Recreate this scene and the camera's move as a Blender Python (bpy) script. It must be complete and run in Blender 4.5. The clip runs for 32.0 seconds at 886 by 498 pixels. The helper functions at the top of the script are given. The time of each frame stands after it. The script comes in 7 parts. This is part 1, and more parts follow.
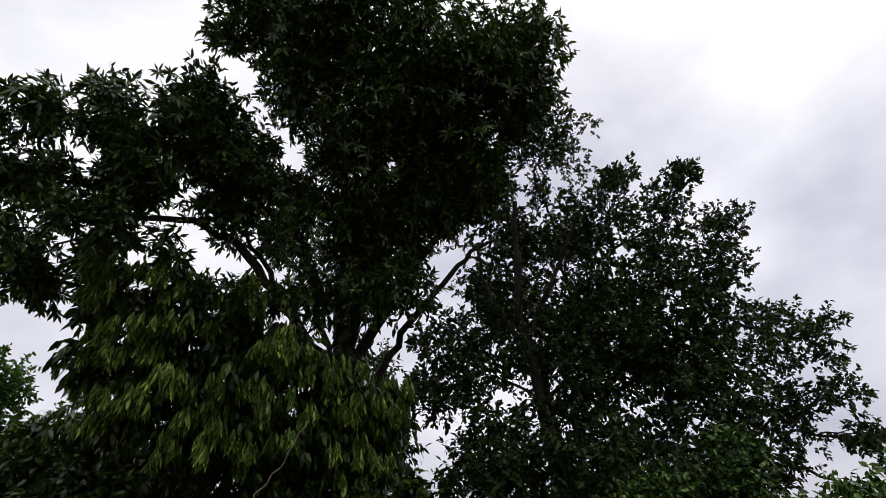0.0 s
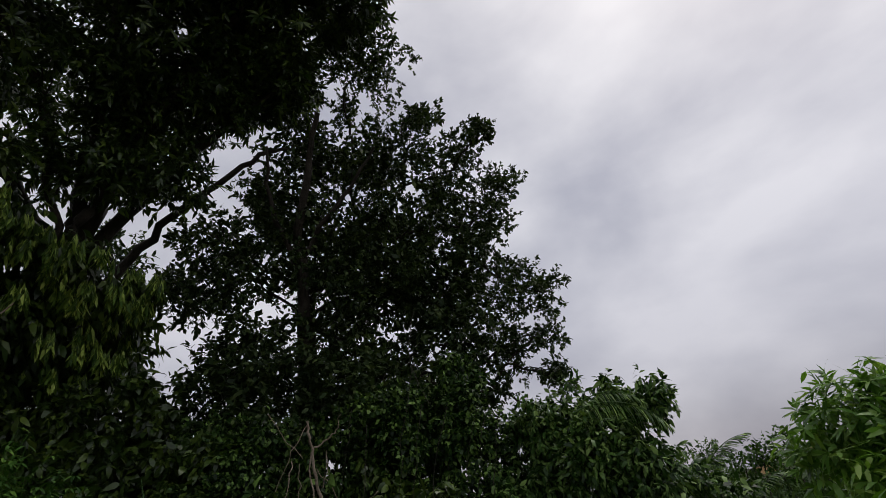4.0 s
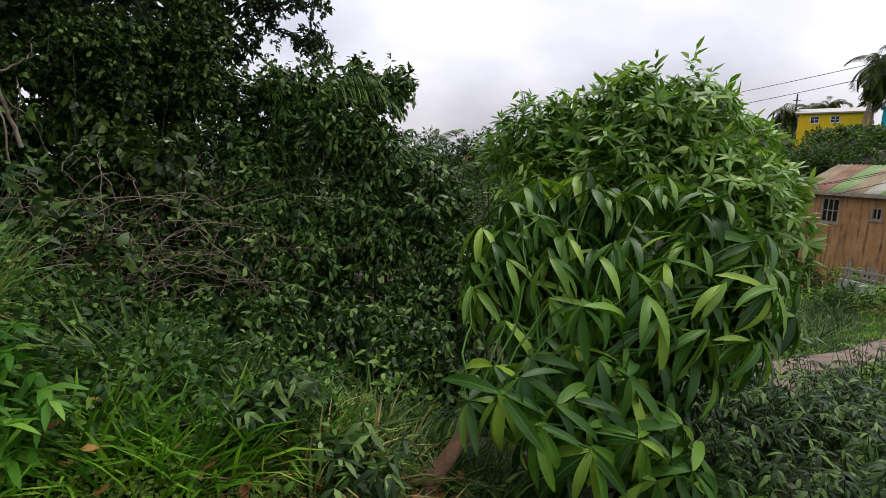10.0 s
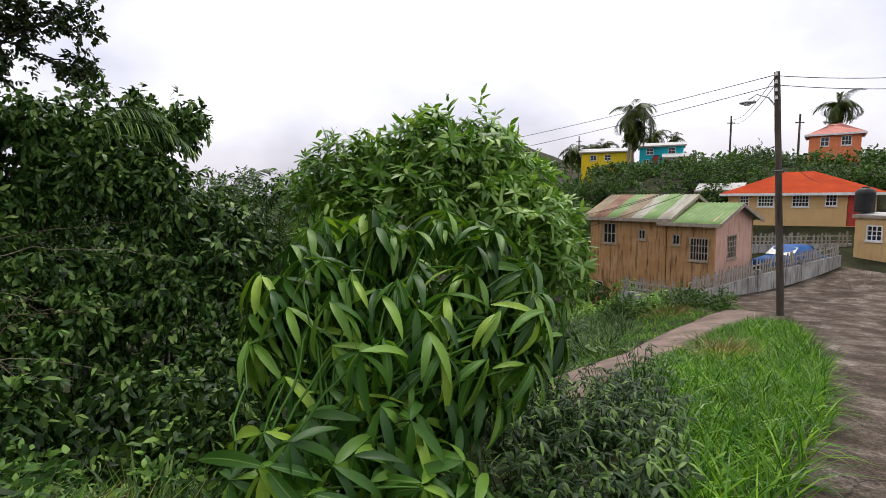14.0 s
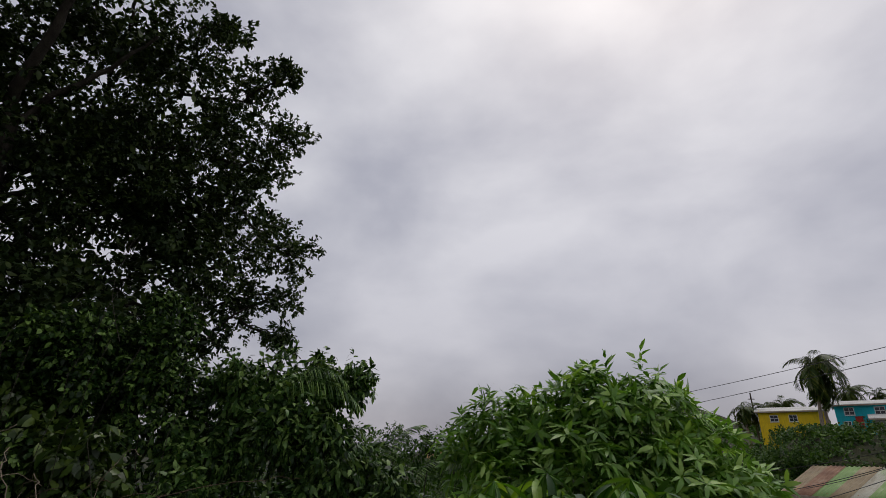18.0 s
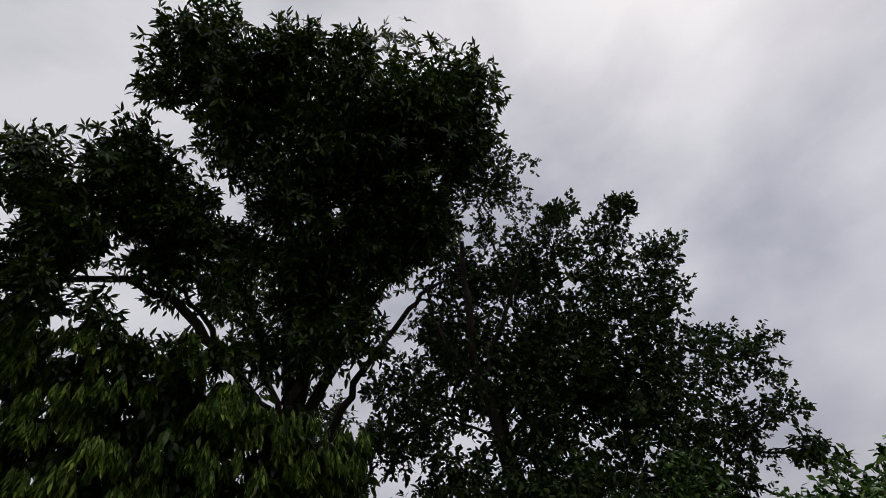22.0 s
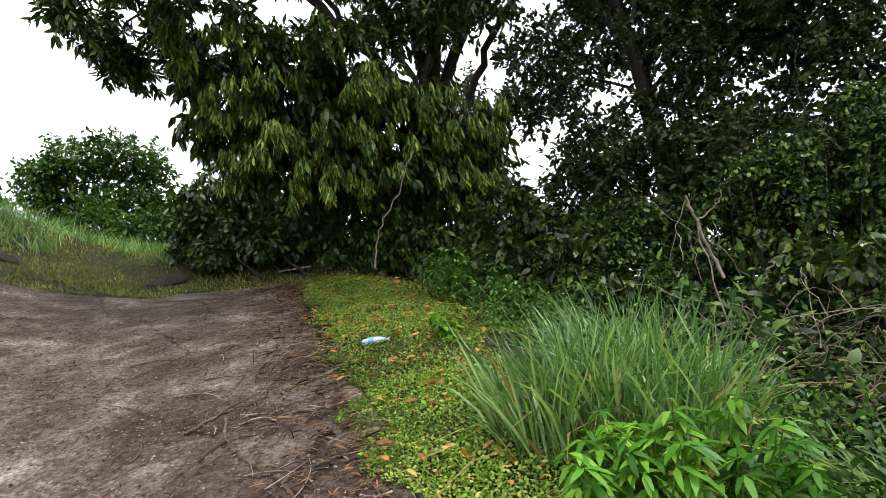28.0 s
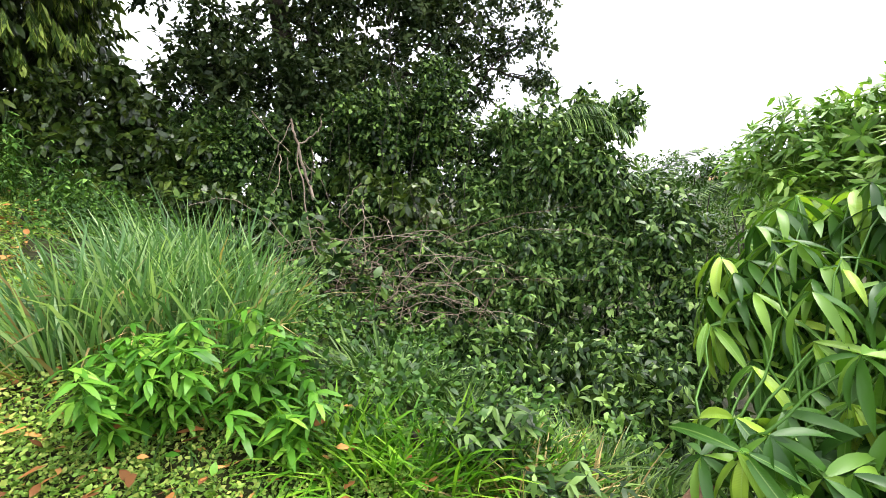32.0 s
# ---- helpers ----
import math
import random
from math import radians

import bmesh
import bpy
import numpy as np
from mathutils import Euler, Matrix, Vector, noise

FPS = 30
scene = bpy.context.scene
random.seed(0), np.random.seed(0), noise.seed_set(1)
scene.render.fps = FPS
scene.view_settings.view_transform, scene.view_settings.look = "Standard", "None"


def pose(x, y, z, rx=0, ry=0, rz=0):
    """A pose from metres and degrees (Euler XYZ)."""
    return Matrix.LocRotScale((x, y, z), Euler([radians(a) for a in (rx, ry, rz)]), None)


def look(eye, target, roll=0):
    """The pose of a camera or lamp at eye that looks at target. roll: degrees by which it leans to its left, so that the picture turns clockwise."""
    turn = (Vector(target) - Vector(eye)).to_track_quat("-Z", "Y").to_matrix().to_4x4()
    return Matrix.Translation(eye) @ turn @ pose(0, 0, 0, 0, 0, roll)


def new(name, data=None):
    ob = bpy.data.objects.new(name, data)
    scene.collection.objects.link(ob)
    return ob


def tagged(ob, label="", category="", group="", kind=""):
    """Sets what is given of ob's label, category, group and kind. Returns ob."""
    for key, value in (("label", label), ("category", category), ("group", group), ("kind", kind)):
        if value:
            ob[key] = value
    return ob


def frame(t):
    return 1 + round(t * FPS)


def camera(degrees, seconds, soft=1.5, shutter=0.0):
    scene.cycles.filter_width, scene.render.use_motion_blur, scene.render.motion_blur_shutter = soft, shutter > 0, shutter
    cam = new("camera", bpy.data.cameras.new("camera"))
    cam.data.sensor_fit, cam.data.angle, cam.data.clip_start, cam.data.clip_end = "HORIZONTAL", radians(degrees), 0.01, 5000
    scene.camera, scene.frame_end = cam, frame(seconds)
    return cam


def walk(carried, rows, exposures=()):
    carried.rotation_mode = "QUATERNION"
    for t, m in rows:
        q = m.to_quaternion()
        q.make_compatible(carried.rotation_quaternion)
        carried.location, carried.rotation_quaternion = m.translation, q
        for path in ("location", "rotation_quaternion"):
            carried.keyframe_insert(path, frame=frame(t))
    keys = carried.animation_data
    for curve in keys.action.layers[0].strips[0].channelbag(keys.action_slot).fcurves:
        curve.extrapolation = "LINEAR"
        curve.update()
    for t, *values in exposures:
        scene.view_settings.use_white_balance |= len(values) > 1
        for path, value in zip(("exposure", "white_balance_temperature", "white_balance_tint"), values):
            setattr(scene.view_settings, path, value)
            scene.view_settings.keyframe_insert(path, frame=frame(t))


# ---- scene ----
cam = camera(82.12, 32.0, soft=0.7)
rows = [
    (0.0, pose(-0.287, 0.153, 1.695, 127.40, 4.23, 71.65)),
    (0.5, pose(-0.300, 0.176, 1.690, 130.10, 5.42, 71.14)),
    (1.0, pose(-0.314, 0.212, 1.675, 128.99, 3.92, 67.41)),
    (1.5, pose(-0.325, 0.253, 1.647, 127.09, 4.69, 65.27)),
    (2.0, pose(-0.330, 0.293, 1.611, 126.64, 5.32, 61.94)),
    (2.5, pose(-0.331, 0.330, 1.576, 125.36, 5.54, 58.96)),
    (3.0, pose(-0.329, 0.363, 1.548, 122.81, 6.16, 55.17)),
    (3.5, pose(-0.328, 0.379, 1.534, 119.40, 7.82, 51.26)),
    (4.0, pose(-0.329, 0.373, 1.540, 117.19, 6.44, 45.99)),
    (4.5, pose(-0.332, 0.357, 1.559, 112.78, 6.59, 42.90)),
    (6.5, pose(-0.185, 0.353, 1.640, 101.67, 4.67, 38.98)),
    (7.0, pose(-0.181, 0.354, 1.637, 97.93, 2.74, 38.99)),
    (7.5, pose(-0.175, 0.344, 1.636, 93.81, 2.40, 39.33)),
    (8.0, pose(-0.174, 0.323, 1.634, 90.68, 1.78, 38.74)),
    (8.5, pose(-0.191, 0.299, 1.632, 87.29, 1.86, 35.34)),
    (9.0, pose(-0.220, 0.273, 1.630, 85.53, 0.86, 29.14)),
    (9.5, pose(-0.240, 0.256, 1.620, 82.73, -0.52, 21.67)),
    (10.0, pose(-0.228, 0.278, 1.594, 79.62, -0.50, 18.40)),
    (10.5, pose(-0.187, 0.332, 1.555, 76.70, -2.05, 14.01)),
    (11.0, pose(-0.134, 0.383, 1.522, 74.21, -3.67, 10.42)),
    (11.5, pose(-0.081, 0.415, 1.510, 72.78, -2.06, 5.96)),
    (12.0, pose(-0.038, 0.434, 1.525, 75.48, -0.27, 3.99)),
    (12.5, pose(-0.005, 0.450, 1.556, 78.43, 0.95, 2.28)),
    (13.0, pose(0.017, 0.464, 1.585, 80.60, 0.99, -0.16)),
    (13.5, pose(0.030, 0.469, 1.603, 82.38, 0.83, -0.56)),
    (15.5, pose(0.001, 0.413, 1.601, 88.66, 2.57, 1.66)),
    (16.0, pose(-0.009, 0.407, 1.601, 91.50, 3.10, 3.97)),
    (16.5, pose(-0.032, 0.400, 1.603, 93.89, 2.85, 6.01)),
    (17.0, pose(-0.068, 0.392, 1.608, 98.91, 1.61, 8.30)),
    (17.5, pose(-0.107, 0.383, 1.610, 104.57, 0.56, 10.87)),
    (18.0, pose(-0.143, 0.369, 1.603, 112.01, -0.77, 14.81)),
    (18.5, pose(-0.179, 0.342, 1.588, 115.82, -0.66, 19.41)),
    (19.0, pose(-0.211, 0.294, 1.566, 118.29, -0.90, 23.17)),
    (19.5, pose(-0.229, 0.246, 1.547, 120.67, 0.13, 27.10)),
    (20.0, pose(-0.232, 0.230, 1.552, 122.95, 1.28, 30.61)),
    (20.5, pose(-0.231, 0.248, 1.586, 125.41, 0.00, 34.50)),
    (21.0, pose(-0.240, 0.265, 1.638, 127.65, 2.02, 43.17)),
    (21.5, pose(-0.268, 0.255, 1.690, 129.71, 6.42, 55.41)),
    (22.0, pose(-0.300, 0.203, 1.731, 131.83, 10.26, 69.42)),
    (22.5, pose(-0.323, 0.117, 1.746, 132.03, 11.48, 84.20)),
    (23.0, pose(-0.349, 0.025, 1.719, 131.57, 9.46, 92.12)),
    (23.5, pose(-0.381, -0.038, 1.670, 129.57, 6.60, 98.67)),
    (24.0, pose(-0.409, -0.070, 1.635, 124.64, 5.48, 100.45)),
    (24.5, pose(-0.429, -0.081, 1.629, 120.54, 5.78, 100.11)),
    (25.0, pose(-0.442, -0.081, 1.635, 115.34, 9.73, 97.34)),
    (25.5, pose(-0.447, -0.076, 1.634, 110.52, 10.87, 94.42)),
    (27.5, pose(-0.475, 0.021, 1.592, 102.10, 10.00, 87.10)),
    (28.0, pose(-0.462, 0.025, 1.587, 98.99, 9.36, 84.03)),
    (28.5, pose(-0.441, 0.035, 1.575, 96.67, 9.66, 81.84)),
    (29.0, pose(-0.422, 0.067, 1.552, 94.46, 9.05, 77.26)),
    (29.5, pose(-0.424, 0.124, 1.522, 93.49, 8.44, 72.74)),
    (30.0, pose(-0.425, 0.188, 1.500, 89.61, 7.85, 67.30)),
    (30.5, pose(-0.388, 0.245, 1.489, 87.52, 7.28, 62.79)),
    (31.0, pose(-0.306, 0.285, 1.501, 86.30, 6.83, 58.56)),
    (31.5, pose(-0.213, 0.305, 1.543, 86.52, 4.88, 51.84)),
    (32.0, pose(-0.149, 0.308, 1.596, 83.92, 3.91, 43.87)),
]
walk(cam, rows, exposures=[(0, 0.22), (1, -0.12), (2, -0.28), (4, -0.25), (4.5, -0.22), (7, -0.15), (9, 0.32), (10, 0.55), (11, 0.9), (12, 1.3), (13, 1.3), (13.5, 1.05), (15.5, 0.15), (17, -0.08), (18, -0.38), (19, -0.60), (21, -0.55), (22, -0.38), (23, -0.12), (25, 0.08), (25.5, 0.2), (27.5, 1.25), (28, 1.6), (30, 2.4), (31, 2.5), (32, 2.4)])

# ---------------------------------------------------------------- light
world = bpy.data.worlds.new("overcast_sky")
scene.world = world
world.use_nodes = True
wn, wl = world.node_tree.nodes, world.node_tree.links
wn.clear()
w_out = wn.new("ShaderNodeOutputWorld")
w_bg = wn.new("ShaderNodeBackground")
w_sky = wn.new("ShaderNodeTexSky")
w_sky.sky_type = "NISHITA"
w_sky.sun_disc = False
w_sky.sun_elevation = radians(62)
w_sky.sun_rotation = radians(20)
w_sky.dust_density = 4.0
w_co = wn.new("ShaderNodeTexCoord")
w_map = wn.new("ShaderNodeMapping")
w_map.inputs["Scale"].default_value = (1.0, 1.0, 1.7)
w_n1 = wn.new("ShaderNodeTexNoise")
w_n1.inputs["Scale"].default_value = 2.2
w_n1.inputs["Detail"].default_value = 6.0
w_n1.inputs["Roughness"].default_value = 0.48
w_n1.inputs["Distortion"].default_value = 0.15
w_ramp = wn.new("ShaderNodeValToRGB")
w_ramp.color_ramp.elements[0].position = 0.34
w_ramp.color_ramp.elements[0].color = (0.47, 0.465, 0.52, 1)
w_ramp.color_ramp.elements[1].position = 0.62
w_ramp.color_ramp.elements[1].color = (0.88, 0.86, 0.88, 1)
w_mix = wn.new("ShaderNodeMix")
w_mix.data_type = "RGBA"
w_mix.inputs[0].default_value = 0.035
wl.new(w_co.outputs["Generated"], w_map.inputs["Vector"])
wl.new(w_map.outputs[0], w_n1.inputs["Vector"])
wl.new(w_n1.outputs["Fac"], w_ramp.inputs["Fac"])
wl.new(w_ramp.outputs["Color"], w_mix.inputs[6])
wl.new(w_sky.outputs["Color"], w_mix.inputs[7])
w_sep = wn.new("ShaderNodeSeparateXYZ")
w_grad = wn.new("ShaderNodeValToRGB")
w_grad.color_ramp.elements[0].position = 0.0
w_grad.color_ramp.elements[0].color = (0.67, 0.66, 0.71, 1)
w_grad.color_ramp.elements[1].position = 0.55
w_grad.color_ramp.elements[1].color = (1.0, 1.0, 1.0, 1)
w_dim = wn.new("ShaderNodeMix")
w_dim.data_type = "RGBA"
w_dim.blend_type = "MULTIPLY"
w_dim.inputs[0].default_value = 1.0
wl.new(w_co.outputs["Generated"], w_sep.inputs[0])
wl.new(w_sep.outputs["Z"], w_grad.inputs["Fac"])
wl.new(w_mix.outputs[2], w_dim.inputs[6])
wl.new(w_grad.outputs["Color"], w_dim.inputs[7])
wl.new(w_dim.outputs[2], w_bg.inputs["Color"])
w_bg.inputs["Strength"].default_value = 0.95
wl.new(w_bg.outputs[0], w_out.inputs["Surface"])

sun = new("sun", bpy.data.lights.new("sun", "SUN"))
sun.data.energy = 0.8
sun.data.angle = radians(25)
sun.data.color = (1.0, 0.97, 0.92)
sun.matrix_world = look((0, 0, 60), (0 - 0.16 * 60, -0.44 * 60, 0))


# ---------------------------------------------------------------- materials
def base_mat(name, rough=0.7, metal=0.0, spec=0.5):
    m = bpy.data.materials.new(name)
    m.use_nodes = True
    b = m.node_tree.nodes["Principled BSDF"]
    b.inputs["Roughness"].default_value = rough
    b.inputs["Metallic"].default_value = metal
    b.inputs["Specular IOR Level"].default_value = spec
    return m, m.node_tree.nodes, m.node_tree.links, b


def ramp_node(nt, stops):
    r = nt.new("ShaderNodeValToRGB")
    e = r.color_ramp.elements
    while len(e) < len(stops):
        e.new(0.5)
    for el, (p, c) in zip(e, stops):
        el.position = p
        el.color = (*c, 1)
    return r


def noise_node(nt, ln, scale, detail=5.0, rough=0.55, coord="Object", dist=0.0, squash=None):
    c = nt.new("ShaderNodeTexCoord")
    n = nt.new("ShaderNodeTexNoise")
    n.inputs["Scale"].default_value = scale
    n.inputs["Detail"].default_value = detail
    n.inputs["Roughness"].default_value = rough
    n.inputs["Distortion"].default_value = dist
    if squash:
        mp = nt.new("ShaderNodeMapping")
        mp.inputs["Scale"].default_value = squash
        ln.new(c.outputs[coord], mp.inputs["Vector"])
        ln.new(mp.outputs[0], n.inputs["Vector"])
    else:
        ln.new(c.outputs[coord], n.inputs["Vector"])
    return n


def mix_rgb(nt, ln, fac, a, b, mode="MIX"):
    m = nt.new("ShaderNodeMix")
    m.data_type = "RGBA"
    m.blend_type = mode
    for sock, val in ((m.inputs[0], fac), (m.inputs[6], a), (m.inputs[7], b)):
        if isinstance(val, (int, float)):
            sock.default_value = val
        elif isinstance(val, tuple):
            sock.default_value = (*val, 1)
        else:
            ln.new(val, sock)
    return m.outputs[2]


def add_bump(nt, ln, b, height, strength=0.4, dist=0.02):
    bp = nt.new("ShaderNodeBump")
    bp.inputs["Strength"].default_value = strength
    bp.inputs["Distance"].default_value = dist
    ln.new(height, bp.inputs["Height"])
    ln.new(bp.outputs[0], b.inputs["Normal"])


def leaf_mat(name, dark, mid, light, rough=0.5, glow=0.35, spec=0.22, per_object=False):
    """Leaves that vary one from another, and let some light through."""
    m, nt, ln, b = base_mat(name, rough, 0, spec)
    if per_object:
        g = nt.new("ShaderNodeObjectInfo")
    else:
        g = nt.new("ShaderNodeNewGeometry")
    r = ramp_node(nt, [(0.0, dark), (0.55, mid), (1.0, light)])
    ln.new(g.outputs["Random" if per_object else "Random Per Island"], r.inputs["Fac"])
    n = noise_node(nt, ln, 0.9, 3)
    tint = ramp_node(nt, [(0.35, (0.62, 0.66, 0.6)), (0.65, (1.15, 1.1, 1.0))])
    ln.new(n.outputs["Fac"], tint.inputs["Fac"])
    col = mix_rgb(nt, ln, 1.0, r.outputs["Color"], tint.outputs["Color"], "MULTIPLY")
    ln.new(col, b.inputs["Base Color"])
    t = nt.new("ShaderNodeBsdfTranslucent")
    warm = mix_rgb(nt, ln, 1.0, col, (1.25, 1.35, 0.5), "MULTIPLY")
    ln.new(warm, t.inputs["Color"])
    s = nt.new("ShaderNodeMixShader")
    s.inputs[0].default_value = glow
    ln.new(b.outputs[0], s.inputs[1])
    ln.new(t.outputs[0], s.inputs[2])
    ln.new(s.outputs[0], nt["Material Output"].inputs["Surface"])
    return m


def noisy_mat(name, stops, scale, rough=0.8, detail=6.0, bump=0.4, bdist=0.02, metal=0.0, spec=0.3, squash=None, fine=40.0, coord="Object"):
    m, nt, ln, b = base_mat(name, rough, metal, spec)
    n = noise_node(nt, ln, scale, detail, 0.6, coord, 0.3, squash)
    r = ramp_node(nt, stops)
    ln.new(n.outputs["Fac"], r.inputs["Fac"])
    n2 = noise_node(nt, ln, fine, 4, 0.6, coord)
    g = ramp_node(nt, [(0.3, (0.72, 0.72, 0.72)), (0.7, (1.18, 1.18, 1.18))])
    ln.new(n2.outputs["Fac"], g.inputs["Fac"])
    ln.new(mix_rgb(nt, ln, 1.0, r.outputs["Color"], g.outputs["Color"], "MULTIPLY"), b.inputs["Base Color"])
    if bump:
        add_bump(nt, ln, b, n2.outputs["Fac"], bump, bdist)
    return m


M_MANGO = leaf_mat("mango_leaf", (0.016, 0.034, 0.006), (0.038, 0.075, 0.012), (0.12, 0.18, 0.03), 0.36, 0.12, 0.4)
M_MANGO_YOUNG = leaf_mat("mango_leaf_young", (0.024, 0.06, 0.008), (0.10, 0.18, 0.026), (0.42, 0.54, 0.12), 0.42, 0.10, 0.25)
M_ALMOND = leaf_mat("almond_leaf", (0.014, 0.030, 0.009), (0.038, 0.068, 0.020), (0.10, 0.14, 0.045), 0.5, 0.14)
# Near-black low tones of thicket and shrub leaves stand in for hollow shade.
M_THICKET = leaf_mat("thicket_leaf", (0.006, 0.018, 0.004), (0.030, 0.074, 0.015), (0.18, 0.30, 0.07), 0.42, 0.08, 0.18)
M_SHRUB = leaf_mat("shrub_leaf", (0.008, 0.026, 0.006), (0.056, 0.130, 0.025), (0.25, 0.38, 0.11), 0.38, 0.10, 0.24)
M_BUSH = leaf_mat("bush_leaf", (0.07, 0.17, 0.022), (0.19, 0.37, 0.065), (0.38, 0.55, 0.15), 0.38, 0.28, 0.4)
M_BIGLEAF = leaf_mat("long_leaf", (0.030, 0.10, 0.016), (0.105, 0.26, 0.028), (0.38, 0.56, 0.07), 0.40, 0.24, 0.3, True)
M_GRASS = leaf_mat("tall_grass", (0.014, 0.042, 0.008), (0.046, 0.108, 0.018), (0.19, 0.30, 0.08), 0.42, 0.16, 0.22)
M_GRASS_BRIGHT = leaf_mat("bright_grass", (0.030, 0.11, 0.006), (0.085, 0.24, 0.012), (0.24, 0.44, 0.035), 0.45, 0.22, 0.18)
M_WEED = leaf_mat("weed_leaf", (0.030, 0.12, 0.010), (0.085, 0.25, 0.018), (0.22, 0.42, 0.05), 0.42, 0.2, 0.25)
M_GRASS_PALE = leaf_mat("pale_grass", (0.045, 0.12, 0.035), (0.11, 0.24, 0.075), (0.32, 0.46, 0.20), 0.4, 0.28, 0.4)
M_COVER = leaf_mat("ground_cover", (0.09, 0.18, 0.028), (0.18, 0.32, 0.05), (0.40, 0.46, 0.12), 0.55, 0.25)
M_HERB = leaf_mat("herb_leaf", (0.016, 0.052, 0.008), (0.048, 0.125, 0.020), (0.17, 0.31, 0.06), 0.45, 0.14, 0.2)
M_DRYGRASS = leaf_mat("dry_grass", (0.10, 0.09, 0.03), (0.25, 0.19, 0.08), (0.48, 0.38, 0.18), 0.6, 0.2)
M_TURF = leaf_mat("dry_turf", (0.09, 0.12, 0.02), (0.22, 0.25, 0.05), (0.45, 0.38, 0.12), 0.6, 0.25)
M_LITTER = leaf_mat("leaf_litter", (0.035, 0.018, 0.010), (0.10, 0.052, 0.028), (0.26, 0.155, 0.085), 0.7, 0.05)
M_DRY = leaf_mat("dry_leaf", (0.12, 0.05, 0.018), (0.34, 0.15, 0.045), (0.60, 0.32, 0.11), 0.6, 0.15)
M_PALM = leaf_mat("palm_leaf", (0.03, 0.06, 0.012), (0.06, 0.10, 0.018), (0.15, 0.17, 0.035), 0.42, 0.25)
M_FAR = leaf_mat("far_leaf", (0.022, 0.06, 0.012), (0.048, 0.11, 0.018), (0.11, 0.19, 0.04), 0.5, 0.25)
M_PETAL = leaf_mat("red_bract", (0.12, 0.010, 0.018), (0.28, 0.02, 0.035), (0.42, 0.06, 0.06), 0.5, 0.4)
M_BARK = noisy_mat("dark_bark", [(0.3, (0.018, 0.014, 0.010)), (0.7, (0.06, 0.050, 0.038))], 6, 0.85, 8, 0.8, 0.03, squash=(1, 1, 0.25))
M_BARK_PALE = noisy_mat("pale_bark", [(0.3, (0.16, 0.12, 0.09)), (0.7, (0.34, 0.27, 0.20))], 9, 0.8, 8, 0.6, 0.01, squash=(1, 1, 0.3))
M_TWIG_DARK = noisy_mat("brown_twig", [(0.3, (0.045, 0.028, 0.020)), (0.7, (0.17, 0.11, 0.075))], 14, 0.8, 4, 0.4, 0.004)
M_TWIG = noisy_mat("dry_twig", [(0.3, (0.15, 0.11, 0.08)), (0.7, (0.36, 0.29, 0.22))], 14, 0.8, 4, 0.4, 0.004)


def smoothstep(a, b, x):
    t = np.clip((x - a) / (b - a), 0, 1)
    return t * t * (3 - 2 * t)


# ---------------------------------------------------------------- terrain
EDGE = [(-30, -4.6), (-9.4, -1.35), (-4.6, -0.38), (-2.8, -0.05), (0, 1.3), (1.9, 3.35), (4.4, 6.1), (7.4, 10.0), (10.3, 15.0), (10.8, 17.6)]


def edge_distance(x, y):
    """Signed distance from the road's edge: positive on the gully's side."""
    x, y = np.asarray(x, float), np.asarray(y, float)
    best = np.full(x.shape, 1e9)
    sign = np.ones(x.shape)
    for (ax, ay), (bx, by) in zip(EDGE, EDGE[1:]):
        dx, dy = bx - ax, by - ay
        t = np.clip(((x - ax) * dx + (y - ay) * dy) / (dx * dx + dy * dy), 0, 1)
        d = np.hypot(x - ax - t * dx, y - ay - t * dy)
        side = dx * (y - ay) - dy * (x - ax)
        near = d < best
        best = np.where(near, d, best)
        sign = np.where(near, np.sign(side), sign)
    return best * sign


def height(x, y):
    x, y = np.asarray(x, float), np.asarray(y, float)
    up = np.log1p(np.exp(np.clip(-x * 1.6 - 0.6, -30, 30))) / 1.6
    z = 5.0 * np.tanh(0.32 * up / 5.0)
    r = np.maximum(0.6 * x + 0.8 * y, 0)
    z = z - 3.1 * (1 - np.exp(-(r / 13) ** 1.3))
    q = edge_distance(x, y)
    az = np.degrees(np.arctan2(x, y))
    amp = 1.7 + 3.6 * (1 - smoothstep(-12, 14, az)) - 1.0 * smoothstep(22, 40, az)
    z = z - amp * smoothstep(0.8, 9.5, q)
    z = z + 4.3 * smoothstep(2.3, 10.8, -q) * smoothstep(1.0, -6.0, x) * (1 - 0.6 * smoothstep(-11.5, -15.0, x))
    z = z + 0.3 * smoothstep(0.3, 4.2, -q) * smoothstep(-2.0, -4.5, x)
    far = smoothstep(26, 60, r) * smoothstep(2, 20, x)
    z = z + 6.8 * far - 0.6 * smoothstep(60, 300, r) * far
    dist = np.hypot(x, y)
    z = z - 6.0 * smoothstep(14, 60, dist) * (1 - smoothstep(-5, 18, x)) * smoothstep(-4, 6, y)
    z = z + 13.0 * smoothstep(70, 190, dist) * smoothstep(-16, 2, az) * (1 - smoothstep(6, 15, az))
    z = z + (8.0 + 14.0 * smoothstep(-26, -4, az)) * smoothstep(150, 430, dist) * smoothstep(-50, -26, az) * (1 - smoothstep(8, 24, az))
    z = z + 0.7 * smoothstep(-10.4, -13.0, x) * smoothstep(2.0, 0.3, q)
    z = z + 14.0 * smoothstep(120, 700, dist) * (0.5 + 0.5 * np.sin(az * 0.11 + 1.0)) * smoothstep(-20, 10, az)
    return z


def ground_z(x, y):
    return float(height(np.array([x]), np.array([y]))[0])


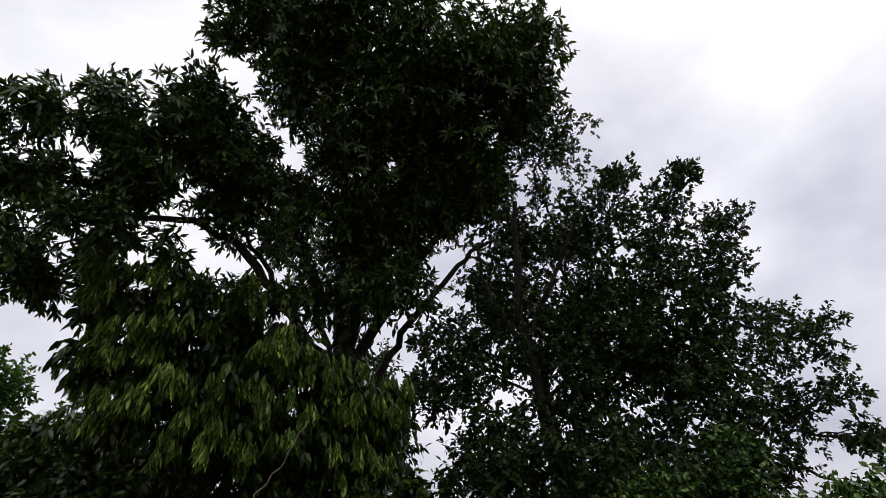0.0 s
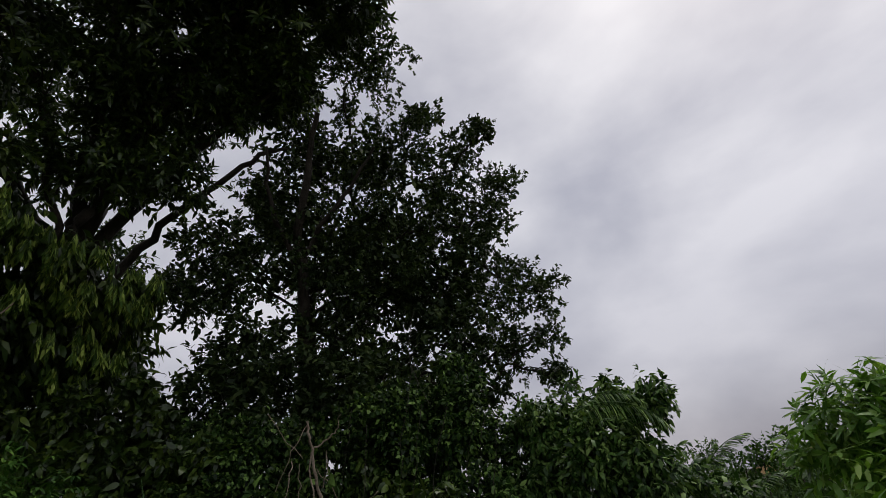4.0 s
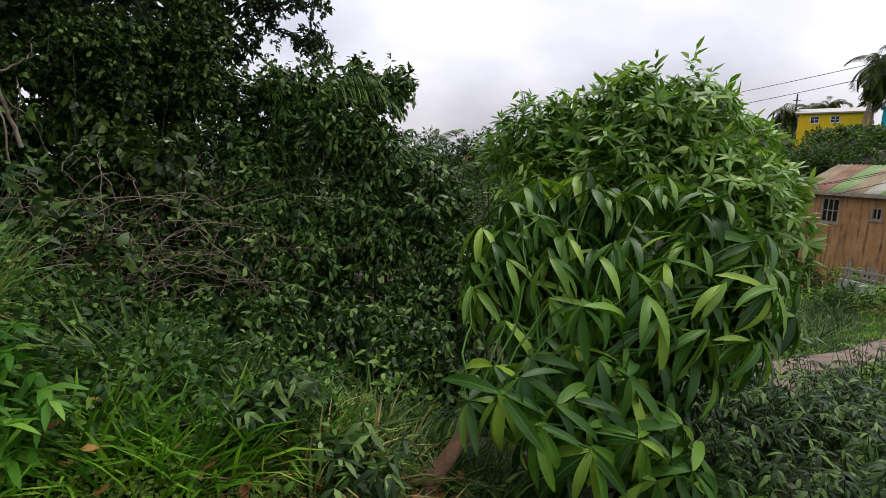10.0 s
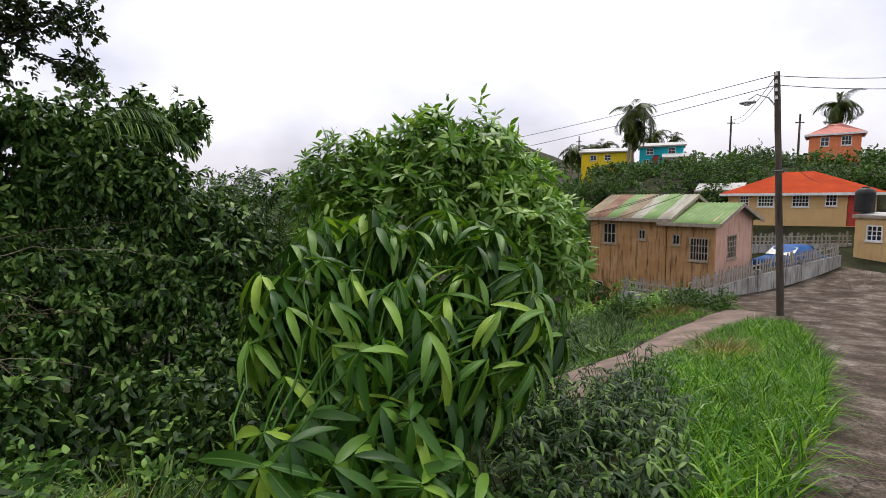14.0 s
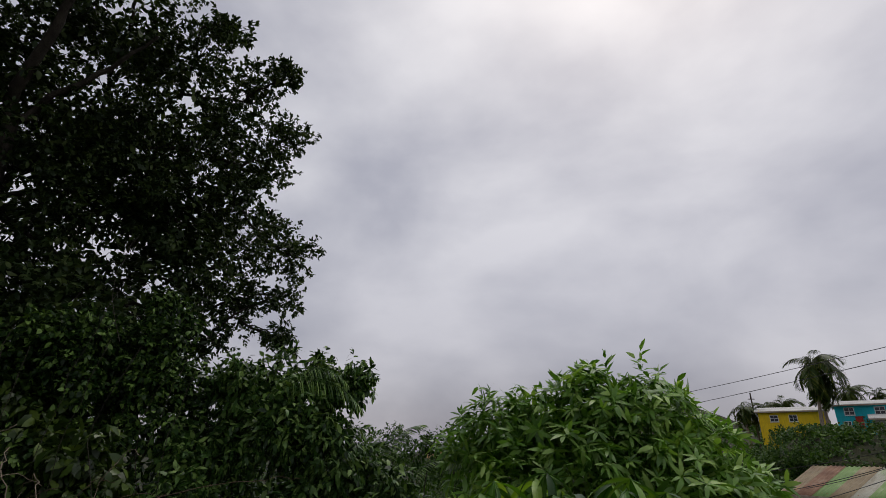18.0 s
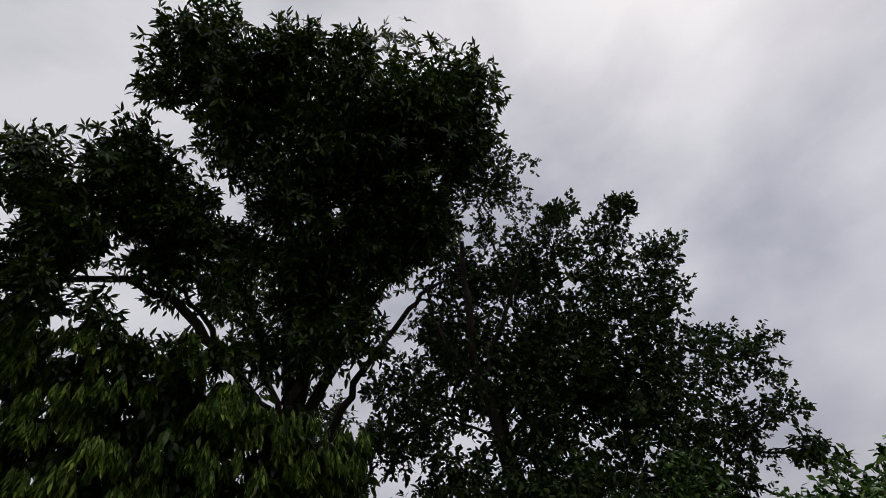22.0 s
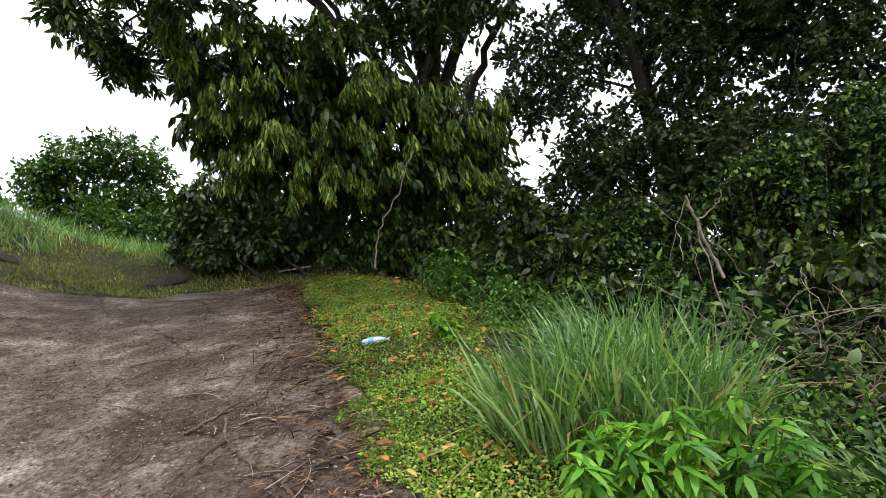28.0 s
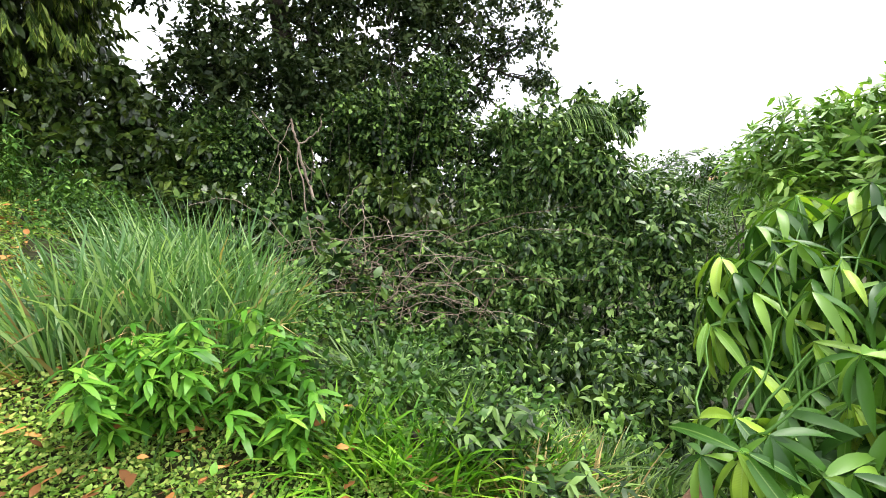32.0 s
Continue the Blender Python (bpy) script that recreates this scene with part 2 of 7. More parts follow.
def fast_mesh(name, V, F):
    me = bpy.data.meshes.new(name)
    V = np.ascontiguousarray(V, dtype=np.float32)
    F = np.ascontiguousarray(F, dtype=np.int32)
    k = F.shape[1]
    me.vertices.add(len(V))
    me.vertices.foreach_set("co", V.ravel())
    me.loops.add(F.size)
    me.loops.foreach_set("vertex_index", F.ravel())
    me.polygons.add(len(F))
    me.polygons.foreach_set("loop_start", np.arange(len(F), dtype=np.int32) * k)
    me.update(calc_edges=True)
    return me


def mesh_thing(name, V, F, mat, parent=None, label="", smooth=False):
    me = fast_mesh(name, V, F)
    me.materials.append(mat)
    if smooth:
        me.polygons.foreach_set("use_smooth", np.ones(len(me.polygons), dtype=bool))
    ob = new(name, me)
    if parent is not None:
        ob.parent = parent
    if label:
        ob["label"] = label
    return ob


def part(name, bm, mat, parent=None, label=""):
    me = bpy.data.meshes.new(name)
    bm.to_mesh(me)
    bm.free()
    me.materials.append(mat)
    ob = new(name, me)
    if parent is not None:
        ob.parent = parent
    if label:
        ob["label"] = label
    return ob


def empty(name, x, y, z, label, category, group="", rz=0.0):
    ob = new(name)
    ob.matrix_basis = pose(x, y, z, 0, 0, rz)
    return tagged(ob, label, category, group)


def ground_mesh():
    rings = [0.0]
    step = 0.12
    while rings[-1] < 2500:
        rings.append(rings[-1] + step)
        step = max(step, 0.12 + rings[-1] * 0.03)
    rings = np.array(rings)
    n = 200
    a = np.linspace(0, 2 * np.pi, n, endpoint=False)
    X = rings[:, None] * np.sin(a)[None]
    Y = rings[:, None] * np.cos(a)[None]
    Z = height(X, Y)
    rg = np.random.RandomState(3)
    Z = Z + rg.normal(0, 0.012, Z.shape) * (edge_distance(X, Y) > 0.3)
    V = np.stack([X, Y, Z], -1).reshape(-1, 3)
    i = np.arange(len(rings) - 1)[:, None] * n
    j = np.arange(n)[None]
    j2 = (j + 1) % n
    F = np.stack([i + j, i + n + j, i + n + j2, i + j2], -1).reshape(-1, 4)
    return V, F


def ground_material():
    m, nt, ln, b = base_mat("ground_soil_and_turf", 0.95, 0, 0.2)
    n1 = noise_node(nt, ln, 0.7, 8)
    r = ramp_node(nt, [(0.3, (0.012, 0.012, 0.006)), (0.5, (0.024, 0.027, 0.010)), (0.7, (0.050, 0.056, 0.018))])
    ln.new(n1.outputs["Fac"], r.inputs["Fac"])
    n2 = noise_node(nt, ln, 18, 6)
    g = ramp_node(nt, [(0.35, (0.5, 0.45, 0.4)), (0.65, (1.3, 1.3, 1.2))])
    ln.new(n2.outputs["Fac"], g.inputs["Fac"])
    ln.new(mix_rgb(nt, ln, 1.0, r.outputs["Color"], g.outputs["Color"], "MULTIPLY"), b.inputs["Base Color"])
    add_bump(nt, ln, b, n2.outputs["Fac"], 0.7, 0.05)
    return m


M_GROUND = ground_material()
gv, gf = ground_mesh()
ground = tagged(mesh_thing("ground", gv, gf, M_GROUND, smooth=True), "grassy hillside falling into a dark gully", "ground", kind="structure")


def road_material():
    """Old asphalt: dirt-brown stretches, worn grey patches, grit and cracks, with relief shading in the colour."""
    m, nt, ln, b = base_mat("worn_asphalt", 0.85, 0, 0.12)
    n1 = noise_node(nt, ln, 1.3, 12, 0.68, dist=0.08)
    r = ramp_node(nt, [(0.32, (0.046, 0.033, 0.025)), (0.46, (0.088, 0.068, 0.053)), (0.56, (0.155, 0.128, 0.106)), (0.68, (0.31, 0.27, 0.24))])
    ln.new(n1.outputs["Fac"], r.inputs["Fac"])
    n2 = noise_node(nt, ln, 42, 12, 0.9)
    g = ramp_node(nt, [(0.36, (0.45, 0.42, 0.39)), (0.51, (1.0, 1.0, 1.0)), (0.66, (2.2, 2.12, 2.05))])
    ln.new(n2.outputs["Fac"], g.inputs["Fac"])
    col = mix_rgb(nt, ln, 1.0, r.outputs["Color"], g.outputs["Color"], "MULTIPLY")
    n3 = noise_node(nt, ln, 4.5, 8, 0.72)
    d = ramp_node(nt, [(0.54, (0, 0, 0)), (0.74, (0.45, 0.45, 0.45))])
    ln.new(n3.outputs["Fac"], d.inputs["Fac"])
    col = mix_rgb(nt, ln, d.outputs["Color"], col, (0.048, 0.030, 0.019))
    n4 = noise_node(nt, ln, 1.7, 6, 0.7)
    mo = ramp_node(nt, [(0.60, (0, 0, 0)), (0.72, (0.6, 0.6, 0.6))])
    ln.new(n4.outputs["Fac"], mo.inputs["Fac"])
    col = mix_rgb(nt, ln, mo.outputs["Color"], col, (0.075, 0.075, 0.025))
    c = nt.new("ShaderNodeTexCoord")
    wob = nt.new("ShaderNodeMix")
    wob.data_type = "VECTOR"
    wob.inputs[0].default_value = 0.16
    ln.new(c.outputs["Object"], wob.inputs[4])
    ln.new(n3.outputs["Color"], wob.inputs[5])
    v = nt.new("ShaderNodeTexVoronoi")
    v.feature = "DISTANCE_TO_EDGE"
    v.inputs["Scale"].default_value = 0.42
    ln.new(wob.outputs[1], v.inputs["Vector"])
    k = ramp_node(nt, [(0.0, (0.8, 0.8, 0.8)), (0.006, (0, 0, 0))])
    ln.new(v.outputs["Distance"], k.inputs["Fac"])
    col = mix_rgb(nt, ln, k.outputs["Color"], col, (0.012, 0.009, 0.007))
    # Pale stones with dark gaps paint the shading of coarse relief.
    st = nt.new("ShaderNodeTexVoronoi")
    st.feature = "F1"
    st.inputs["Scale"].default_value = 38.0
    st.inputs["Randomness"].default_value = 1.0
    ln.new(wob.outputs[1], st.inputs["Vector"])
    sc = ramp_node(nt, [(0.10, (1.35, 1.32, 1.28)), (0.45, (1.0, 1.0, 1.0)), (0.75, (0.38, 0.35, 0.32))])
    ln.new(st.outputs["Distance"], sc.inputs["Fac"])
    col = mix_rgb(nt, ln, 0.75, col, sc.outputs["Color"], "MULTIPLY")
    # Low spots darkened and crests lightened in colour, as shading on the bumps.
    n5 = noise_node(nt, ln, 11, 7, 0.7)
    pit = ramp_node(nt, [(0.34, (0.66, 0.63, 0.60)), (0.50, (1.0, 1.0, 1.0)), (0.68, (1.25, 1.23, 1.2))])
    ln.new(n5.outputs["Fac"], pit.inputs["Fac"])
    ln.new(mix_rgb(nt, ln, 1.0, col, pit.outputs["Color"], "MULTIPLY"), b.inputs["Base Color"])
    hsum = nt.new("ShaderNodeMath")
    hsum.operation = "MULTIPLY_ADD"
    ln.new(st.outputs["Distance"], hsum.inputs[0])
    hsum.inputs[1].default_value = -0.7
    ln.new(n5.outputs["Fac"], hsum.inputs[2])
    add_bump(nt, ln, b, hsum.outputs[0], 0.7, 0.018)
    return m


M_ROAD = road_material()
M_PATH = noisy_mat("pinkish_concrete", [(0.3, (0.11, 0.075, 0.055)), (0.55, (0.23, 0.165, 0.13)), (0.75, (0.32, 0.24, 0.20))], 1.4, 0.85, 7, 0.4, 0.01, fine=24)


def strip(name, line, left, right, lift, mat, label, category, thick=0.12, wob=0.10, seed=1, cross=9):
    """A paved band along a line that follows the ground, with a ragged edge and a real thickness."""
    rg = np.random.RandomState(seed)
    pts = []
    for (ax, ay), (bx, by) in zip(line, line[1:]):
        n = max(2, int(math.hypot(bx - ax, by - ay) / 0.35))
        for k in range(n):
            pts.append((ax + (bx - ax) * k / n, ay + (by - ay) * k / n))
    pts.append(line[-1])
    P = np.array(pts)
    for _ in range(6):
        P[1:-1] = (P[:-2] + 2 * P[1:-1] + P[2:]) / 4
    T = np.gradient(P, axis=0)
    T /= np.linalg.norm(T, axis=1)[:, None]
    N = np.stack([-T[:, 1], T[:, 0]], 1)
    wl_ = np.convolve(rg.normal(0, wob, len(P) + 4), np.ones(5) / 3, "valid")
    us = np.linspace(0, 1, cross)
    rows_ = []
    for k, u in enumerate(us):
        rr_ = right(P[:, 0]) if callable(right) else right
        off = left + (rr_ - left) * u + wl_ * (1 if k == 0 else 0)
        Q = P + N * np.broadcast_to(off, (len(P),))[:, None]
        z = height(Q[:, 0], Q[:, 1]) + lift
        rows_.append(np.column_stack([Q, z]))
    top = np.array(rows_)
    low0, low1 = top[0].copy(), top[-1].copy()
    low0[:, 2] -= thick
    low1[:, 2] -= thick
    A = np.concatenate([low0[None], top, low1[None]])
    m_, n_ = A.shape[:2]
    i = np.arange(m_ - 1)[:, None] * n_
    j = np.arange(n_ - 1)[None]
    F = np.stack([i + j, i + j + 1, i + n_ + j + 1, i + n_ + j], -1).reshape(-1, 4)
    return tagged(mesh_thing(name, A.reshape(-1, 3), F, mat, smooth=True), label, category, kind="structure")


ROAD_LINE = [(-10.9, -1.59)] + EDGE[1:-1] + [(13.0, 19.0), (18, 22.0), (25, 25.6)]
strip("road", ROAD_LINE, 0.0, lambda x: -3.0 - 1.9 * smoothstep(-5.6, -8.4, x) + 2.6 * smoothstep(-8.8, -10.6, x) - 2.8 * smoothstep(-3, 3, x), 0.035, M_ROAD, "worn patchy asphalt lane littered with twigs", "road", wob=0.17)
strip("road_apron", [(8.9, 15.6), (9.7, 19.2), (13.9, 21.8), (20.2, 25.1)], 0.25, -3.4, 0.022, M_ROAD, "cracked asphalt apron before the picket fence", "road", seed=4)


# ---------------------------------------------------------------- vegetation kit
def unit(a):
    return a / np.maximum(np.linalg.norm(a, axis=-1, keepdims=True), 1e-9)


def leaf_arrays(P, D, N, L, W, fold=0.18, curl=0.25):
    """Folded leaves: base P, direction D, upper side N, length L and width W each."""
    D = unit(D)
    S = unit(np.cross(D, N))
    U = np.cross(S, D)
    L, W = L[:, None], W[:, None]
    V = np.stack([P,
                  P + D * L * 0.34 + S * W * 0.5 + U * W * fold * 0.5,
                  P + D * L * 0.34 - S * W * 0.5 + U * W * fold * 0.5,
                  P + D * L * 0.70 + S * W * 0.38 - U * L * curl * 0.45,
                  P + D * L * 0.70 - S * W * 0.38 - U * L * curl * 0.45,
                  P + D * L * 0.98 - U * L * curl], 1).reshape(-1, 3)
    k = np.arange(len(P))[:, None] * 6
    T = np.array([[0, 2, 1], [1, 2, 4], [1, 4, 3], [3, 4, 5]])
    F = (k[:, :, None] + T[None]).reshape(-1, 3)
    return V, F


def foliage(blobs, leaf, width, dens, per=7, hang=0.2, seed=1, inner=0.35, rag=0.32, spread=1.0, jitter=0.75):
    """Leaves in sprigs through a set of balls, thicker towards the skin, with gaps."""
    rg = np.random.RandomState(seed)
    Ps, Ds, Ns, Ls, Ws = [], [], [], [], []
    for bx, by, bz, br in blobs:
        n = max(12, int(dens * br * br))
        d = unit(rg.normal(size=(n, 3)))
        lump = 1 + rag * np.sin(d[:, 0] * 5 + bx * 3) * np.sin(d[:, 1] * 6 + by * 2) + rag * 0.6 * np.sin(d[:, 2] * 7 + bz)
        rad = max(0.5 * br, br - 0.6 * leaf) * np.where(rg.rand(n) < inner, rg.rand(n) ** 0.5 * 0.75, 0.70 + 0.36 * rg.rand(n) ** 1.5) * lump
        c = np.array([bx, by, bz]) + d * rad[:, None]
        ax = unit(d + rg.normal(size=(n, 3)) * 0.6 + np.array([0, 0, 0.15 - hang]))
        for _ in range(per):
            off = rg.rand(n, 1) * leaf * 1.6 * spread
            dirs = unit(ax * 0.7 + rg.normal(size=(n, 3)) * jitter + np.array([0, 0, -hang]))
            Ps.append(c + ax * off)
            Ds.append(dirs)
            nn = rg.normal(size=(n, 3)) * 0.55 + np.array([0, 0, 1.0])
            Ns.append(nn)
            s = 0.65 + 0.6 * rg.rand(n)
            Ls.append(leaf * s)
            Ws.append(width * s)
    return leaf_arrays(np.concatenate(Ps), np.concatenate(Ds), np.concatenate(Ns), np.concatenate(Ls), np.concatenate(Ws))


def rosettes(blobs, per_blob, leaf, width, seed, n_leaf=8, droop=0.35, out_bias=0.6, up=0.5):
    """Whorls of leaves at shoot tips on the skin of a set of balls."""
    rg = np.random.RandomState(seed)
    P, D, N, L, W = [], [], [], [], []
    for bx, by, bz, br in blobs:
        for _ in range(max(4, int(per_blob * br * br))):
            d = unit(rg.normal(size=3) + np.array([0, 0, 0.25]))
            c = np.array([bx, by, bz]) + d * br * (0.72 + 0.38 * rg.rand())
            ax = unit(d * out_bias + np.array([0, 0, up]) + rg.normal(size=3) * 0.35)
            u = unit(np.cross(ax, rg.normal(size=3)))
            v = np.cross(ax, u)
            size = 0.7 + 0.5 * rg.rand()
            for k in range(n_leaf):
                a = k * 6.283 / n_leaf + rg.normal() * 0.25
                t = 0.25 + 0.5 * rg.rand()
                P.append(c + ax * 0.12 * leaf * rg.rand())
                D.append((u * math.cos(a) + v * math.sin(a)) + ax * t - np.array([0, 0, droop]))
                N.append(ax + rg.normal(size=3) * 0.2)
                q = size * (0.75 + 0.4 * rg.rand())
                L.append(leaf * q)
                W.append(width * q)
    return leaf_arrays(np.array(P), np.array(D), np.array(N), np.array(L), np.array(W), 0.22, 0.22)


def from_eye(blobs, k):
    """The same balls set back from the lane, larger by as much."""
    return [(-0.3 + (x + 0.3) * k, 0.2 + (y - 0.2) * k, 1.6 + (z - 1.6) * k, r * k) for x, y, z, r in blobs]


def tube(points, radii, seg=7):
    P = np.array(points, float)
    T = unit(np.gradient(P, axis=0))
    ref = np.array([0.31, 0.17, 0.93])
    A = unit(np.cross(T, ref))
    B = np.cross(T, A)
    an = np.linspace(0, 2 * np.pi, seg, endpoint=False)
    R = np.array(radii)[:, None, None]
    V = P[:, None] + R * (A[:, None] * np.cos(an)[None, :, None] + B[:, None] * np.sin(an)[None, :, None])
    n = len(P)
    i = np.arange(n - 1)[:, None] * seg
    j = np.arange(seg)[None]
    j2 = (j + 1) % seg
    F = np.stack([i + j, i + j2, i + seg + j2, i + seg + j], -1).reshape(-1, 4)
    return V.reshape(-1, 3), F


def crooked(a, b, rg, n=9, sag=0.0, wob=0.08):
    a, b = np.array(a, float), np.array(b, float)
    t = np.linspace(0, 1, n)[:, None]
    L = np.linalg.norm(b - a)
    w = np.cumsum(rg.normal(0, wob * L / n, (n, 3)), 0)
    w = w - t * w[-1]
    P = a + (b - a) * t + w * 1.6
    P[:, 2] += sag * L * (t[:, 0] * (1 - t[:, 0]))
    return P


def merge(parts_):
    V, F, o = [], [], 0
    for v, f in parts_:
        V.append(v)
        F.append(f + o)
        o += len(v)
    return np.concatenate(V), np.concatenate(F)


def limbs_to(root, start, blobs, r0, rg, mat, sag=0.1, twigs=4):
    """Limbs that branch from one another towards each clump of leaves, thinner the less they carry."""
    B = np.array([q[:3] for q in blobs], float)
    R = np.array([q[3] for q in blobs], float)
    start = np.array(start, float)
    order = np.argsort(np.linalg.norm(B - start, axis=1))
    node, path, par = [start], [0.0], [-1]
    for i in order:
        d = [np.linalg.norm(B[i] - p) + 0.45 * l for p, l in zip(node, path)]
        k = int(np.argmin(d))
        node.append(B[i])
        path.append(path[k] + np.linalg.norm(B[i] - node[k]))
        par.append(k)
    load = np.ones(len(node))
    for i in range(len(node) - 1, 0, -1):
        load[par[i]] += load[i]
    for i in range(1, len(node)):
        ra = min(r0, 0.022 * math.sqrt(load[i]) + 0.012) * (r0 / 0.13)
        pts = crooked(node[par[i]], node[i], rg, 9, sag * 0.6, 0.13)
        pieces = [tube(pts, np.linspace(ra, ra * 0.62, 9), 6)]
        br = R[order[i - 1]]
        for _ in range(twigs):
            k = rg.randint(3, 9)
            tip = node[i] + np.clip(rg.normal(size=3), -1.2, 1.2) * br * 0.5
            pieces.append(tube(crooked(pts[k], tip, rg, 6, 0, 0.2), np.linspace(max(0.012, ra * 0.3), 0.005, 6), 4))
        V, F = merge(pieces)
        mesh_thing("limb", V, F, mat, root, smooth=True)


MANGO_TOP = [
    (-6.28, -0.82, 12.69, 0.96), (-6.76, -1.46, 12.34, 0.58), (-6.85, 0.09, 12.40, 1.19), (-6.22, 1.53, 12.65, 1.24), (-5.96, 2.96, 12.50, 1.35),
    (-5.69, 4.30, 12.18, 1.19), (-7.90, 0.65, 11.66, 1.36), (-7.46, 2.35, 11.73, 1.55), (-7.13, 3.80, 11.52, 1.52), (-6.44, 4.82, 11.53, 1.02),
    (-8.77, 1.49, 10.56, 1.36), (-8.49, 2.87, 10.49, 1.42), (-8.56, 3.93, 10.29, 1.29), (-8.70, -1.48, 10.49, 0.92), (-9.74, 1.73, 9.32, 0.81),
]
MANGO_LEFT = [
    (-7.92, -4.53, 9.84, 0.64), (-8.78, -4.29, 9.09, 0.59), (-8.64, -4.92, 8.85, 0.40), (-8.13, -3.32, 10.22, 0.80), (-7.88, -2.28, 10.78, 0.88),
    (-8.81, -2.30, 9.90, 1.02), (-8.75, -0.99, 10.22, 0.91), (-9.15, -3.37, 9.13, 0.62), (-9.52, -1.21, 9.36, 0.78), (-9.56, -4.23, 7.75, 0.48),
    (-9.84, -4.13, 7.36, 0.37), (-9.46, 0.01, 9.53, 0.93),
]
MANGO_CURTAIN = [
    (-9.44, -2.84, 7.33, 0.71), (-9.39, -1.76, 7.06, 0.87), (-9.49, -0.64, 6.73, 0.92), (-9.65, 0.47, 6.43, 0.92), (-9.94, 1.45, 6.09, 0.87),
    (-10.29, 2.57, 5.75, 0.82), (-9.80, -2.78, 6.29, 0.70), (-9.82, -1.51, 5.90, 1.03), (-9.92, -0.20, 5.41, 1.07), (-10.17, 1.00, 5.14, 0.91),
    (-10.13, -1.03, 5.00, 0.70), (-10.23, 0.07, 4.90, 0.66), (-10.74, 2.23, 4.72, 0.70), (-10.11, -2.22, 5.41, 0.69),
]
ALMOND_TOP = [
    (-6.59, 5.88, 10.84, 0.72), (-7.52, 5.53, 10.36, 0.94), (-7.00, 6.73, 9.63, 0.91), (-6.44, 7.14, 9.74, 0.57), (-5.72, 7.90, 9.07, 0.38),
    (-6.54, 7.82, 8.48, 0.85), (-5.83, 8.66, 8.09, 0.49), (-6.58, 8.51, 7.58, 0.83), (-8.08, 6.05, 9.16, 1.20), (-7.62, 7.24, 8.39, 1.22),
    (-8.88, 4.97, 9.39, 1.04), (-7.32, 8.02, 7.41, 1.10), (-9.25, 5.27, 8.19, 1.21), (-8.72, 6.70, 7.17, 1.40), (-6.90, 8.70, 6.43, 0.91),
    (-8.13, 7.75, 6.17, 1.19),
]
ALMOND_SIDE = [
    (-6.65, 8.19, 7.12, 0.76), (-6.34, 8.84, 5.74, 0.86), (-5.69, 9.18, 5.37, 0.50), (-6.96, 8.65, 5.14, 0.98), (-6.03, 9.05, 4.52, 0.58),
    (-5.81, 9.20, 3.65, 0.39), (-6.66, 8.75, 4.07, 0.64), (-6.94, 8.41, 3.54, 0.45), (-7.73, 7.77, 5.79, 1.13), (-7.88, 7.05, 7.08, 1.14),
    (-8.66, 6.62, 5.92, 1.36), (-9.00, 5.43, 7.15, 1.36), (-9.65, 4.76, 6.18, 1.30), (-9.89, 3.85, 7.11, 0.94), (-10.31, 3.67, 5.96, 0.91),
    (-8.07, 7.57, 4.58, 1.08), (-9.18, 6.07, 4.74, 1.29),
]
ALMOND_LOW = [
    (-9.77, 4.19, 3.65, 0.81), (-9.82, 4.58, 4.53, 0.88), (-9.17, 5.08, 3.46, 1.14), (-8.11, 6.07, 3.27, 1.13), (-7.01, 6.83, 2.97, 0.79),
]
ALMOND_CORE = [
    (-9.37, 6.23, 6.69, 0.92), (-8.88, 6.87, 5.69, 1.03), (-8.16, 7.64, 5.74, 0.97), (-7.57, 7.86, 4.60, 0.89), (-9.14, 6.24, 4.97, 0.82),
    (-8.31, 6.95, 4.25, 0.85), (-7.36, 7.70, 3.52, 0.76), (-9.96, 5.33, 4.98, 0.70), (-7.61, 7.85, 5.78, 0.77), (-7.00, 8.22, 4.91, 0.71),
]
BACKING = [
    (-8.20, 7.97, 1.55, 1.02), (-7.48, 8.62, 1.18, 0.98), (-6.76, 9.17, 1.06, 0.93), (-5.63, 9.28, 0.76, 0.92), (-4.90, 7.05, -0.77, 0.68),
    (-6.24, 7.49, -0.27, 0.82), (-4.80, 7.86, -0.23, 0.70), (-7.35, 7.30, 0.30, 0.91), (-8.57, 6.81, 1.26, 1.01), (-4.03, 6.99, -0.68, 0.60),
    (-7.63, 6.32, 0.65, 0.80),
]
BACK_TREE = [
    (-14.62, 2.98, 8.25, 0.89), (-15.01, 3.53, 7.06, 0.82), (-15.40, 3.47, 5.95, 0.88), (-15.48, 4.07, 5.13, 0.59), (-15.18, 2.75, 6.99, 0.72),
    (-15.55, 2.66, 5.91, 0.85), (-12.83, 0.43, 11.52, 0.94), (-13.36, 2.77, 10.51, 0.90),
]
THICKET_LEFT = [
    (-6.80, 5.97, 2.93, 0.76), (-6.14, 6.41, 2.75, 0.68), (-5.88, 6.47, 2.02, 0.72), (-6.77, 5.68, 1.94, 0.79), (-7.55, 5.10, 2.29, 0.77),
    (-8.20, 4.39, 2.28, 0.91), (-8.65, 3.83, 2.59, 0.87), (-8.33, 3.69, 1.49, 0.77), (-7.55, 4.37, 1.30, 0.72), (-6.05, 6.60, 3.48, 0.36),
    (-6.63, 5.04, 1.20, 0.73),
]
